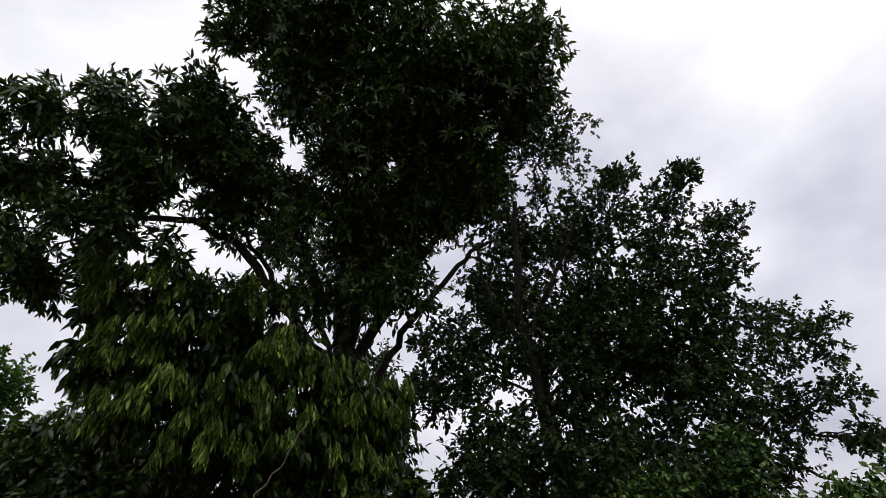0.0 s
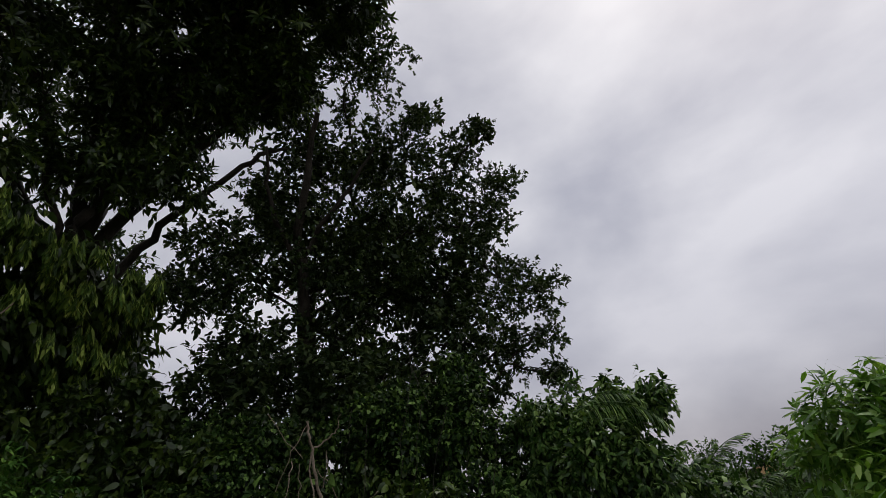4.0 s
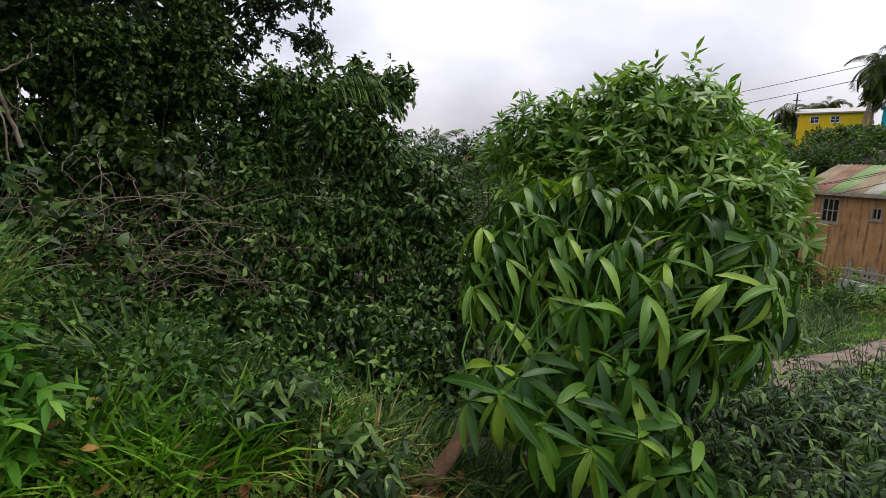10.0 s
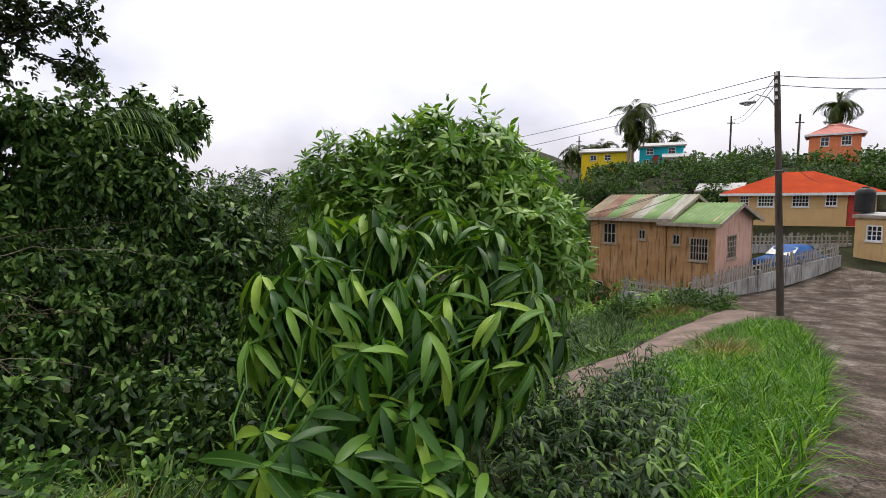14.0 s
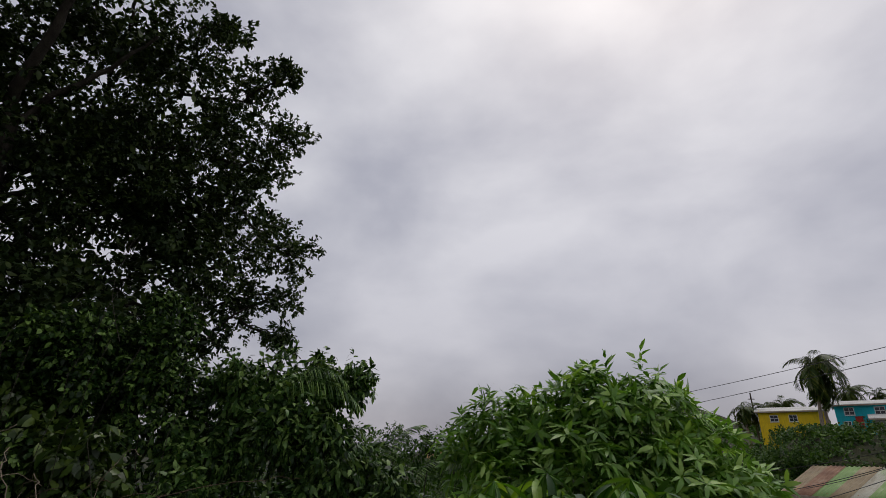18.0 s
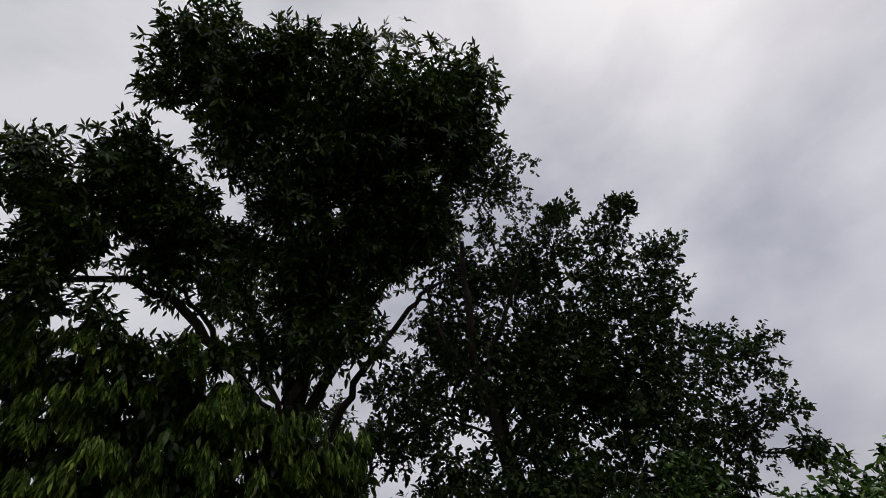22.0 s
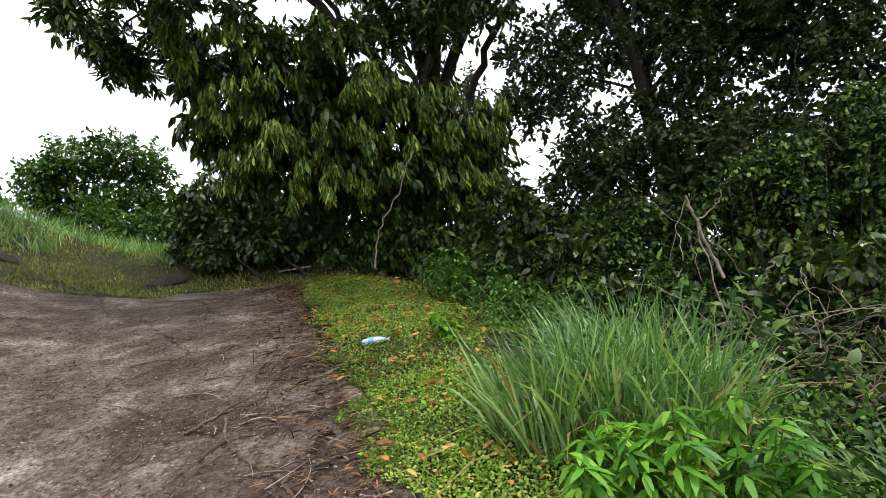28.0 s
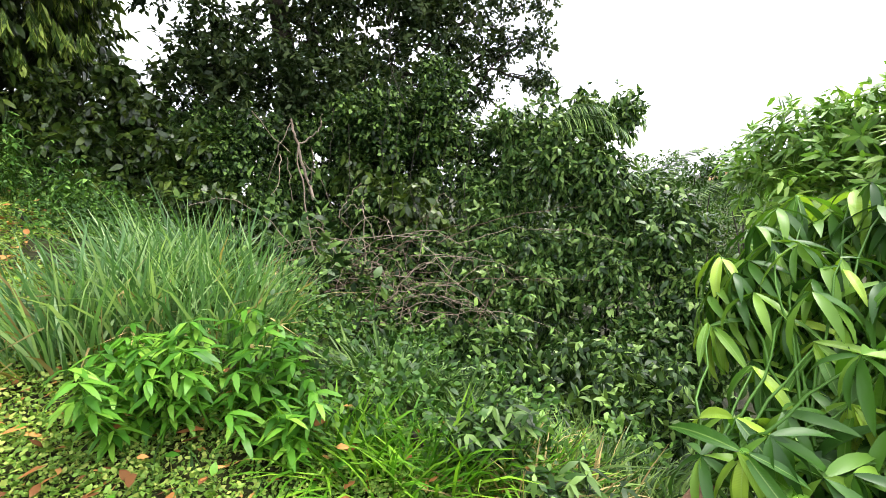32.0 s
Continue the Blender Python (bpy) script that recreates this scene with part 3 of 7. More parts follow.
THICKET_LOW = [
    (-5.79, 3.98, 0.41, 0.54), (-5.20, 4.38, 0.25, 0.61), (-4.73, 4.82, 0.06, 0.56), (-5.53, 5.04, 0.69, 0.61), (-5.96, 4.50, 0.66, 0.51),
    (-4.15, 4.38, -0.28, 0.44), (-4.46, 3.81, -0.15, 0.41), (-4.82, 3.14, 0.22, 0.32), (-3.44, 4.37, -0.41, 0.35),
]
SHRUB = [
    (-5.01, 7.12, 2.51, 0.55), (-4.53, 7.40, 2.73, 0.50), (-3.89, 7.54, 2.61, 0.45), (-3.50, 7.72, 2.62, 0.28), (-5.15, 6.83, 1.74, 0.67),
    (-4.30, 7.15, 1.73, 0.75), (-3.51, 7.34, 1.63, 0.56), (-4.51, 6.49, 0.81, 0.84), (-3.48, 6.87, 0.81, 0.82), (-2.66, 7.00, 0.83, 0.59),
    (-4.59, 5.76, 0.02, 0.62), (-3.71, 6.10, -0.04, 0.73), (-2.86, 6.43, -0.03, 0.68), (-2.17, 6.72, 0.13, 0.52), (-3.08, 5.56, -0.55, 0.58),
    (-2.31, 5.82, -0.51, 0.53), (-1.89, 6.23, -0.36, 0.41),
]
BUSH = [
    (-1.26, 7.34, 1.84, 0.49), (-0.67, 7.43, 1.84, 0.61), (0.01, 7.25, 2.04, 0.59), (0.60, 7.23, 1.95, 0.59), (1.11, 7.18, 1.58, 0.48),
    (-1.01, 6.97, 1.19, 0.58), (-0.21, 6.85, 1.25, 0.64), (0.56, 6.83, 1.24, 0.60), (1.22, 6.93, 1.01, 0.54), (-1.68, 7.46, 1.63, 0.34),
    (1.58, 7.28, 1.28, 0.30), (1.56, 6.81, 0.66, 0.36),
]
MANGO_MID = [
    (-9.96, 0.92, 7.77, 0.56), (-9.81, 1.90, 7.78, 0.67), (-9.47, 2.63, 8.00, 0.72), (-9.54, -3.06, 7.77, 0.50), (-9.31, 2.52, 9.56, 0.81),
    (-8.56, 3.16, 10.14, 0.94), (-9.90, 1.85, 9.02, 0.60), (-8.02, 3.84, 10.38, 0.94),
]
MANGO_SPRAYS = [(-8.05, -3.44, 7.55, 0.26), (-8.35, -2.56, 7.58, 0.30), (-8.57, -1.73, 7.58, 0.34), (-8.07, -2.78, 7.85, 0.26), (-9.07, -0.53, 7.06, 0.30), (-9.03, 0.18, 7.13, 0.34), (-9.06, -1.23, 6.97, 0.26), (-7.96, -4.05, 7.27, 0.30)]
MANGO_SKIRT = [
    (-10.12, -0.86, 4.74, 0.66), (-10.26, -0.04, 4.43, 0.78), (-10.23, 0.86, 4.40, 0.84), (-10.28, 1.81, 4.51, 0.80), (-10.01, 1.33, 3.35, 0.82),
    (-10.18, 0.46, 3.41, 0.77), (-10.45, -0.40, 3.61, 0.67), (-9.93, 2.05, 3.10, 0.65), (-10.11, 2.50, 4.59, 0.51), (-10.50, -2.72, 5.15, 0.56),
    (-10.75, -2.06, 4.88, 0.69), (-10.72, -1.28, 3.92, 0.68),
]
VALLEY = [
    (-9.22, 22.56, 1.81, 0.71), (-8.28, 22.90, 2.40, 0.46), (-9.09, 20.44, 1.21, 1.14), (-7.26, 21.15, 0.61, 1.29), (-5.97, 23.64, 0.91, 1.18),
    (-4.55, 21.92, 0.91, 1.21), (-4.80, 16.58, -0.49, 1.28), (-5.91, 15.14, -0.40, 1.00), (-3.00, 18.07, -0.19, 1.38), (-7.93, 16.51, 0.21, 1.10),
    (-4.27, 14.69, 1.94, 0.29), (-3.79, 14.81, 2.18, 0.16), (-4.70, 14.58, 1.66, 0.36), (-4.05, 14.77, 1.42, 0.42), (-5.60, 15.34, 1.47, 0.38),
    (-3.43, 15.95, 1.22, 0.44), (-3.13, 18.04, 1.33, 0.41),
]
HEDGE = [
    (8.43, 35.43, -0.01, 1.93), (14.52, 53.49, -0.16, 1.29), (16.66, 52.84, -0.58, 1.39), (18.73, 52.14, -0.59, 1.37), (18.82, 46.75, -0.40, 1.12),
    (19.87, 44.16, 0.87, 1.25), (22.73, 44.99, 2.54, 1.26), (14.70, 50.35, 1.71, 1.20), (16.43, 49.80, 1.84, 1.19), (18.10, 49.22, 1.91, 1.17),
    (19.51, 48.67, 1.46, 1.06), (15.73, 50.03, 0.78, 1.20), (17.67, 49.37, 0.75, 1.18), (22.27, 42.99, 2.44, 1.58), (22.42, 40.64, 1.50, 1.32),
    (18.43, 40.40, 0.05, 1.50), (15.82, 39.33, -0.30, 1.29), (13.54, 40.16, -0.73, 1.49), (30.36, 52.17, 3.95, 1.35), (25.74, 43.33, 2.39, 1.31),
    (30.65, 47.32, 2.93, 1.33), (24.94, 39.13, 1.87, 1.19), (26.38, 38.16, 1.95, 0.99), (27.97, 36.99, 1.78, 1.04), (29.76, 35.55, 1.98, 1.00),
    (29.19, 36.03, 1.74, 1.17), (28.34, 39.21, 2.35, 0.93), (9.67, 32.93, -1.36, 1.45), (20.83, 39.22, 0.89, 1.11), (7.34, 29.34, -1.98, 1.61),
    (26.83, 54.09, 3.83, 1.46), (32.62, 53.13, 4.25, 2.00),
]
FAR_BUSH = [
    (-18.22, -11.00, 8.25, 0.69), (-18.21, -10.68, 8.76, 0.76), (-18.44, -9.91, 9.26, 0.89), (-18.90, -8.75, 9.54, 0.91), (-19.47, -7.81, 9.18, 0.83),
    (-18.80, -10.29, 7.82, 0.99), (-19.42, -8.99, 7.96, 1.35), (-19.96, -7.81, 7.87, 1.04), (-17.73, -6.12, 6.34, 0.80), (-16.02, -4.56, 6.40, 0.91),
    (-14.51, -3.87, 4.86, 0.80), (-17.65, -8.78, 6.62, 1.01), (-17.46, -7.05, 6.06, 0.98),
]
BOUGAINVILLEA = [
    (-4.35, -6.01, 6.80, 0.53), (-4.98, -5.89, 6.40, 0.55), (-5.49, -5.81, 5.96, 0.52), (-5.91, -5.79, 5.45, 0.36), (-5.50, -6.14, 5.47, 0.62),
    (-4.93, -6.26, 5.95, 0.68), (-5.52, -6.43, 4.93, 0.52), (-4.22, -6.42, 6.38, 0.72), (-4.84, -6.70, 5.36, 0.78), (-5.88, -6.10, 4.96, 0.35),
]
CREST_BUSHES = [
    (-12.27, -4.01, 5.22, 0.58), (-12.69, -2.92, 4.88, 0.81), (-12.52, -1.77, 4.37, 0.93), (-11.73, -0.72, 3.78, 0.75), (-11.24, 0.53, 3.73, 0.85),
    (-10.69, 1.63, 3.32, 0.70), (-10.49, 2.47, 3.50, 0.70), (-9.12, 2.29, 2.49, 0.50), (-11.88, -2.81, 3.96, 0.56), (-12.14, -1.80, 3.64, 0.58),
    (-9.50, 3.01, 2.86, 0.63), (-9.22, 2.78, 2.22, 0.55), (-9.79, 3.03, 3.59, 0.66), (-8.80, 2.09, 1.90, 0.42), (-8.02, 2.66, 1.65, 0.34),
    (-8.90, 3.04, 2.43, 0.54), (-11.90, -0.81, 3.31, 0.57), (-9.92, 1.54, 2.20, 0.48), (-8.47, 1.78, 1.66, 0.36), (-8.10, 3.00, 1.81, 0.40),
    (-7.71, 3.40, 1.66, 0.38), (-5.40, 5.26, 1.43, 0.31), (-6.80, 5.22, 1.89, 0.39), (-6.00, 5.23, 1.53, 0.34), (-11.38, -2.20, 4.02, 0.54),
    (-11.59, -2.81, 4.29, 0.51), (-11.70, -3.33, 4.14, 0.49), (-8.36, 3.34, 2.39, 0.46), (-10.74, 1.26, 2.56, 0.52), (-11.57, 0.17, 3.03, 0.56),
    (-10.94, 1.08, 2.79, 0.53), (-10.02, 1.96, 2.57, 0.49), (-12.45, -4.17, 4.35, 0.52),
]
PLANT_BODY = [
    (-0.75, 3.55, 1.23, 0.29), (-0.36, 3.73, 1.26, 0.25), (0.08, 3.64, 1.24, 0.27), (0.38, 3.50, 1.08, 0.29), (0.57, 3.42, 0.85, 0.22),
    (-0.89, 3.26, 0.98, 0.19), (-0.50, 3.24, 0.95, 0.32), (-0.10, 3.27, 0.87, 0.35), (0.28, 3.22, 0.74, 0.25), (-0.52, 2.94, 0.66, 0.22),
    (-0.21, 2.95, 0.56, 0.26), (-0.11, 2.55, 0.41, 0.23), (-0.40, 2.51, 0.41, 0.22), (0.05, 3.04, 0.49, 0.21), (0.11, 2.49, 0.30, 0.15),
]
PLANT_KNEE = (-0.75, 2.31, 0.43)
WHORLS = [
    (-0.68, 2.39, 0.67, 0.32), (-0.24, 2.24, 0.44, 0.32), (-0.70, 3.68, 1.46, 0.29), (-0.31, 3.64, 1.41, 0.29), (0.05, 3.66, 1.44, 0.29),
    (0.32, 3.54, 1.32, 0.29), (0.53, 3.39, 1.16, 0.29), (-0.97, 3.27, 1.17, 0.29), (-0.71, 3.24, 1.20, 0.29), (-0.45, 3.19, 1.18, 0.29),
    (-0.20, 3.12, 1.15, 0.29), (0.06, 3.11, 1.06, 0.29), (0.33, 3.07, 0.97, 0.29), (0.57, 3.14, 0.95, 0.29), (-0.94, 2.99, 0.86, 0.29),
    (-0.50, 2.90, 0.85, 0.29), (-0.24, 2.76, 0.93, 0.29), (0.03, 2.85, 0.83, 0.29), (0.25, 2.92, 0.77, 0.29), (0.49, 2.98, 0.72, 0.29),
    (-0.71, 2.81, 0.74, 0.29), (-0.36, 2.67, 0.71, 0.29), (-0.11, 2.64, 0.58, 0.29), (-0.60, 2.13, 0.67, 0.29), (-0.46, 2.16, 0.54, 0.29),
    (-0.05, 2.35, 0.45, 0.29), (-0.46, 3.73, 1.46, 0.29), (0.17, 3.33, 1.18, 0.29), (-0.64, 3.00, 0.94, 0.29),
]
MANGO_FOOT = (-13.0, 1.2)
MANGO_FORK = (-10.45, 1.48, 6.33)
ALMOND_FORK = (-9.54, 5.76, 5.55)
SLENDER_FORK = (-15.28, 3.23, 6.48)
MANGO_LIMBS = [
    ([(-11.00, 1.56, 6.57), (-10.52, 0.27, 7.70), (-9.86, -0.68, 8.66), (-9.41, -1.71, 9.07), (-9.37, -3.06, 8.68), (-9.06, -3.78, 8.72)], 0.140, 0.030),
    ([(-10.52, 0.27, 7.70), (-10.01, -0.20, 8.49), (-9.65, -0.75, 8.93), (-9.10, -1.62, 9.46)], 0.080, 0.020),
    ([(-11.00, 1.50, 6.59), (-10.41, 1.52, 7.70), (-9.51, 1.40, 9.03), (-8.41, 1.17, 10.26), (-7.27, 0.66, 11.25)], 0.170, 0.050),
    ([(-10.99, 1.80, 6.51), (-10.38, 2.39, 7.47), (-9.47, 3.02, 8.59), (-8.56, 3.67, 9.37), (-7.58, 4.26, 10.03)], 0.150, 0.040),
    ([(-10.99, 1.68, 6.54), (-10.27, 1.89, 7.83), (-9.08, 2.40, 9.29), (-7.67, 2.85, 10.53), (-6.36, 3.06, 11.41)], 0.200, 0.050),
    ([(-11.04, 2.33, 6.14), (-10.39, 2.90, 7.21), (-9.37, 3.85, 8.30), (-8.64, 4.43, 8.87), (-8.41, 4.74, 8.93)], 0.100, 0.030),
    ([(-9.37, -3.06, 8.68), (-9.51, -3.56, 8.24), (-9.56, -4.07, 7.85)], 0.035, 0.015),
    ([(-9.65, -0.75, 8.93), (-8.77, -1.53, 9.84), (-7.98, -2.43, 10.37)], 0.050, 0.020),
]
ALMOND_LIMBS = [
    ([(-9.30, 5.87, 4.40), (-8.40, 7.19, 4.22), (-7.88, 7.82, 4.05), (-7.37, 8.31, 4.04), (-6.95, 8.79, 3.57), (-6.59, 9.15, 3.16)], 0.070, 0.020),
    ([(-7.37, 8.31, 4.04), (-6.83, 8.66, 4.35), (-6.18, 9.06, 4.57)], 0.035, 0.012),
    ([(-9.14, 5.52, 5.38), (-8.65, 5.10, 6.75), (-7.90, 4.78, 8.02), (-7.17, 4.60, 8.90)], 0.130, 0.050),
    ([(-8.72, 5.20, 6.55), (-7.87, 5.56, 7.46), (-6.88, 5.76, 8.39)], 0.070, 0.025),
    ([(-8.91, 5.38, 6.02), (-8.67, 4.47, 7.23), (-8.05, 3.99, 8.33)], 0.070, 0.025),
]
PALM_CROWN = (-1.13, -2.93, 9.65)
PALM_TIPS = [(1.37, -4.93, 9.15), (-1.13, -5.93, 10.15), (0.87, -1.93, 11.15), (-0.13, -4.93, 11.65)]
BLOWN_FRONDS = [
    ([(-1.79, -3.71, 8.41), (-2.37, -3.92, 7.77), (-2.73, -4.20, 7.26), (-2.99, -4.48, 6.77), (-3.16, -4.69, 6.41)], 1.15),
    ([(-2.07, -2.80, 8.76), (-2.74, -2.98, 8.15), (-2.99, -3.07, 7.84), (-3.20, -3.21, 7.55), (-3.41, -3.45, 7.24)], 0.85),
    ([(-2.02, -2.97, 8.71), (-2.78, -3.35, 7.96), (-2.99, -3.55, 7.58), (-3.16, -3.78, 7.22), (-3.26, -4.03, 6.93)], 0.70),
    ([(-2.20, -2.35, 8.90), (-2.84, -2.70, 8.24), (-2.90, -2.79, 8.00), (-2.94, -2.96, 7.79)], 0.50),
]
BOTTLE_AT = (-5.34, -0.23)
WEED_A = (-2.45, 0.85)
WEED_B = (-2.38, 1.13)
CLUMP_A = (-3.30, 0.80)
CLUMP_B = (-3.36, 1.16)
CLUMP_C = (-3.20, 1.49)
RUT_A = (-9.99, -6.65)
RUT_B = (-11.36, -4.20)
SLAB_AT = (-11.35, -1.73)
TUFT_A = (-1.73, 1.49)
TUFT_B = (-1.66, 1.73)
TUFT_C = (-1.54, 1.97)
TUFT_D = (-1.44, 2.17)
TUFT_E = (-1.99, 1.42)
CUT_AT = (5.63, 10.17)
STICK_A = (-3.96, -1.32)
STICK_B = (-4.11, -1.12)
STICK_C = (-4.06, -0.68)
PATH_LINE = [(1.0, 6.1), (2.28, 9.17), (4.36, 11.37), (7.26, 14.66), (10.59, 17.45)]
VINE = [(-9.00, 0.92, 4.75), (-9.20, 0.64, 4.23), (-9.34, 0.31, 3.79), (-9.42, 0.09, 3.43), (-9.52, -0.05, 2.85)]
SNAG = [[(-6.03, 3.75, 2.68), (-6.04, 3.79, 2.46), (-6.04, 3.83, 2.3), (-6.03, 3.9, 1.97), (-6.01, 3.96, 1.64)], [(-6.04, 3.82, 2.36), (-5.95, 3.95, 2.44), (-5.87, 4.06, 2.53), (-5.82, 4.09, 2.73)], [(-5.96, 3.77, 2.31), (-5.98, 3.78, 2.0), (-5.97, 3.82, 1.57), (-5.95, 3.82, 1.13), (-5.92, 3.82, 0.8)], [(-5.68, 4.1, 1.4), (-5.62, 4.2, 1.65), (-5.5, 4.37, 1.82)]]
TANGLE = [(-4.53, 3.64, 0.74), (0.74, 0.96, -0.08), (-0.05, 0.09, 0.61)]
SPRAYS = [[(-4.16, 6.70, 2.50), (-3.20, 7.25, 2.06)], [(-4.10, 6.84, 2.63), (-3.41, 7.23, 2.44)], [(-4.11, 6.63, 2.35), (-3.50, 7.00, 2.13)], [(-4.89, 12.41, 1.26), (-3.83, 12.76, 2.14)], [(-4.78, 12.45, 1.41), (-4.45, 12.57, 2.10)], [(-4.17, 12.66, 0.98), (-3.41, 12.89, 1.37)], [(-5.06, 12.34, 1.27), (-4.84, 12.43, 1.94)]]
CABLE_ENDS = [(-2.42, 45.28, 4.79), (-2.45, 45.34, 3.84)]



def clumped(blobs, n, rg, low=0.26):
    """Breaks each ball into smaller clumps near its skin, so that dark gaps open between them."""
    out = []
    for x, y, z, r in blobs:
        for d in unit(rg.normal(size=(n, 3))):
            p = np.array([x, y, z]) + d * r * (0.5 + 0.45 * rg.rand())
            out.append((p[0], p[1], p[2], r * (low + 0.20 * rg.rand())))
    return out


def tree(name, base, fork, crowns, leaf_kw, mats, label, category, r0, seed, bark=None, lean=0.03, limb_of=None, group=""):
    """A tapered trunk, limbs that reach into the crown, and crowns of leaves."""
    rg = np.random.RandomState(seed)
    bark = bark or M_BARK
    root = new(name)
    tagged(root, label, category, group)
    b = np.array([base[0], base[1], ground_z(*base[:2]) - 0.1])
    f = np.array(fork, float)
    pts = crooked(b, f, rg, 10, 0, lean)
    rad = np.linspace(r0 * 1.25, r0 * 0.75, 10)
    rad[0] *= 1.35
    V, F = tube(pts, rad, 10)
    mesh_thing("trunk", V, F, bark, root, smooth=True)
    allb = [q for k, c in enumerate(crowns) if limb_of is None or k in limb_of for q in c]
    limbs_to(root, f, allb, r0 * 0.42, rg, bark)
    for c, kw, mt in zip(crowns, leaf_kw, mats):
        V, F = foliage(c, **kw)
        mesh_thing("crown", V, F, mt, root)
    return root


def bush(name, blobs, kw, mat, label, category="bush", seed=5, stems=True, stem_mat=None, group="", clumps=0):
    rg = np.random.RandomState(seed)
    root = new(name)
    tagged(root, label, category, group)
    cx, cy = np.mean([q[0] for q in blobs]), np.mean([q[1] for q in blobs])
    if stems:
        for bx, by, bz, br in blobs[::2]:
            sx, sy = bx * 0.75 + cx * 0.25, by * 0.75 + cy * 0.25
            V, F = tube(crooked((sx, sy, ground_z(sx, sy) - 0.05), (bx, by, bz), rg, 7), np.linspace(0.04, 0.012, 7), 5)
            mesh_thing("stem", V, F, stem_mat or M_BARK, root, smooth=True)
    if clumps:
        V, F = foliage(clumped(blobs, clumps, rg), **dict(kw, dens=kw["dens"] * 1.0, rag=0.45))
        mesh_thing("crown", V, F, mat, root)
        kw = dict(kw, dens=kw["dens"] * 0.38, seed=kw["seed"] + 500, leaf=kw["leaf"] * 1.15)
        blobs = [(q[0], q[1], q[2], q[3] * 0.72) for q in blobs]
    V, F = foliage(blobs, **kw)
    mesh_thing("inner_crown" if clumps else "crown", V, F, mat, root)
    return root


rgq = np.random.RandomState(19)
CURTAIN_CLUMPS = []
for q in MANGO_CURTAIN:
    for _ in range(9):
        d = unit(rgq.normal(size=3) + np.array([0.9, 0, 0])) * q[3] * (0.4 + 0.6 * rgq.rand())
        CURTAIN_CLUMPS.append((q[0] + d[0], q[1] + d[1], q[2] + d[2], q[3] * (0.20 + 0.18 * rgq.rand())))
MANGO_HEADS = clumped(MANGO_TOP, 8, rgq, 0.30) + clumped(MANGO_MID, 8, rgq, 0.36)
mango = tree("mango_tree", MANGO_FOOT, MANGO_FORK, [MANGO_HEADS, [(q[0], q[1], q[2], q[3] * 0.74) for q in MANGO_TOP] + MANGO_MID, clumped(MANGO_LEFT, 9, rgq, 0.32) + clumped(MANGO_SPRAYS, 5, rgq, 0.4), [(q[0], q[1], q[2], q[3] * 0.7) for q in MANGO_LEFT], CURTAIN_CLUMPS, [(q[0] * 1.05, q[1], q[2] + 0.05, q[3] * 0.8) for q in MANGO_CURTAIN], from_eye(MANGO_SKIRT, 1.13)],
     [dict(leaf=0.19, width=0.055, dens=215, per=9, hang=0.25, seed=11, inner=0.2, rag=0.5),
      dict(leaf=0.20, width=0.07, dens=75, per=8, hang=0.25, seed=16, inner=0.5),
      dict(leaf=0.19, width=0.055, dens=230, per=9, hang=0.35, seed=12, inner=0.2, rag=0.5),
      dict(leaf=0.20, width=0.07, dens=70, per=8, hang=0.35, seed=17, inner=0.5),
      dict(leaf=0.30, width=0.052, dens=190, per=13, hang=3.6, seed=13, inner=0.05, rag=0.45, spread=0.12, jitter=0.38),
      dict(leaf=0.26, width=0.095, dens=270, per=8, hang=1.2, seed=15, inner=0.6),
      dict(leaf=0.24, width=0.075, dens=200, per=8, hang=1.2, seed=14)],
     [M_MANGO, M_MANGO, M_MANGO, M_MANGO, M_MANGO_YOUNG, M_MANGO, M_MANGO], "tall dark mango tree with long drooping leaves", "tree", 0.34, 21, limb_of=[1, 3, 5])
V, F = rosettes(MANGO_TOP + MANGO_LEFT + MANGO_MID, 34, 0.23, 0.055, 18, 10, 0.25, 1.0, 0.2)
mesh_thing("leaf_whorl", V, F, M_MANGO, mango)
rgm = np.random.RandomState(24)
for pts, ra, rb in MANGO_LIMBS:
    P = np.array(pts, float)
    t = np.linspace(0, len(P) - 1, 4 * len(P))
    Q = np.column_stack([np.interp(t, np.arange(len(P)), P[:, k]) for k in range(3)])
    for _ in range(3):
        Q[1:-1] = (Q[:-2] + 2 * Q[1:-1] + Q[2:]) / 4
    Q[1:-1] += rgm.normal(0, 0.04, Q[1:-1].shape)
    V, F = tube(Q, np.linspace(ra, rb, len(Q)), 7)
    mesh_thing("limb", V, F, M_BARK, mango, smooth=True)
ALMOND_OUTER = [(q[0], q[1], q[2], q[3] * 0.95) for q in ALMOND_TOP[:8] + ALMOND_SIDE[:8]]
ALMOND_INNER = ALMOND_TOP[8:] + ALMOND_SIDE[8:]
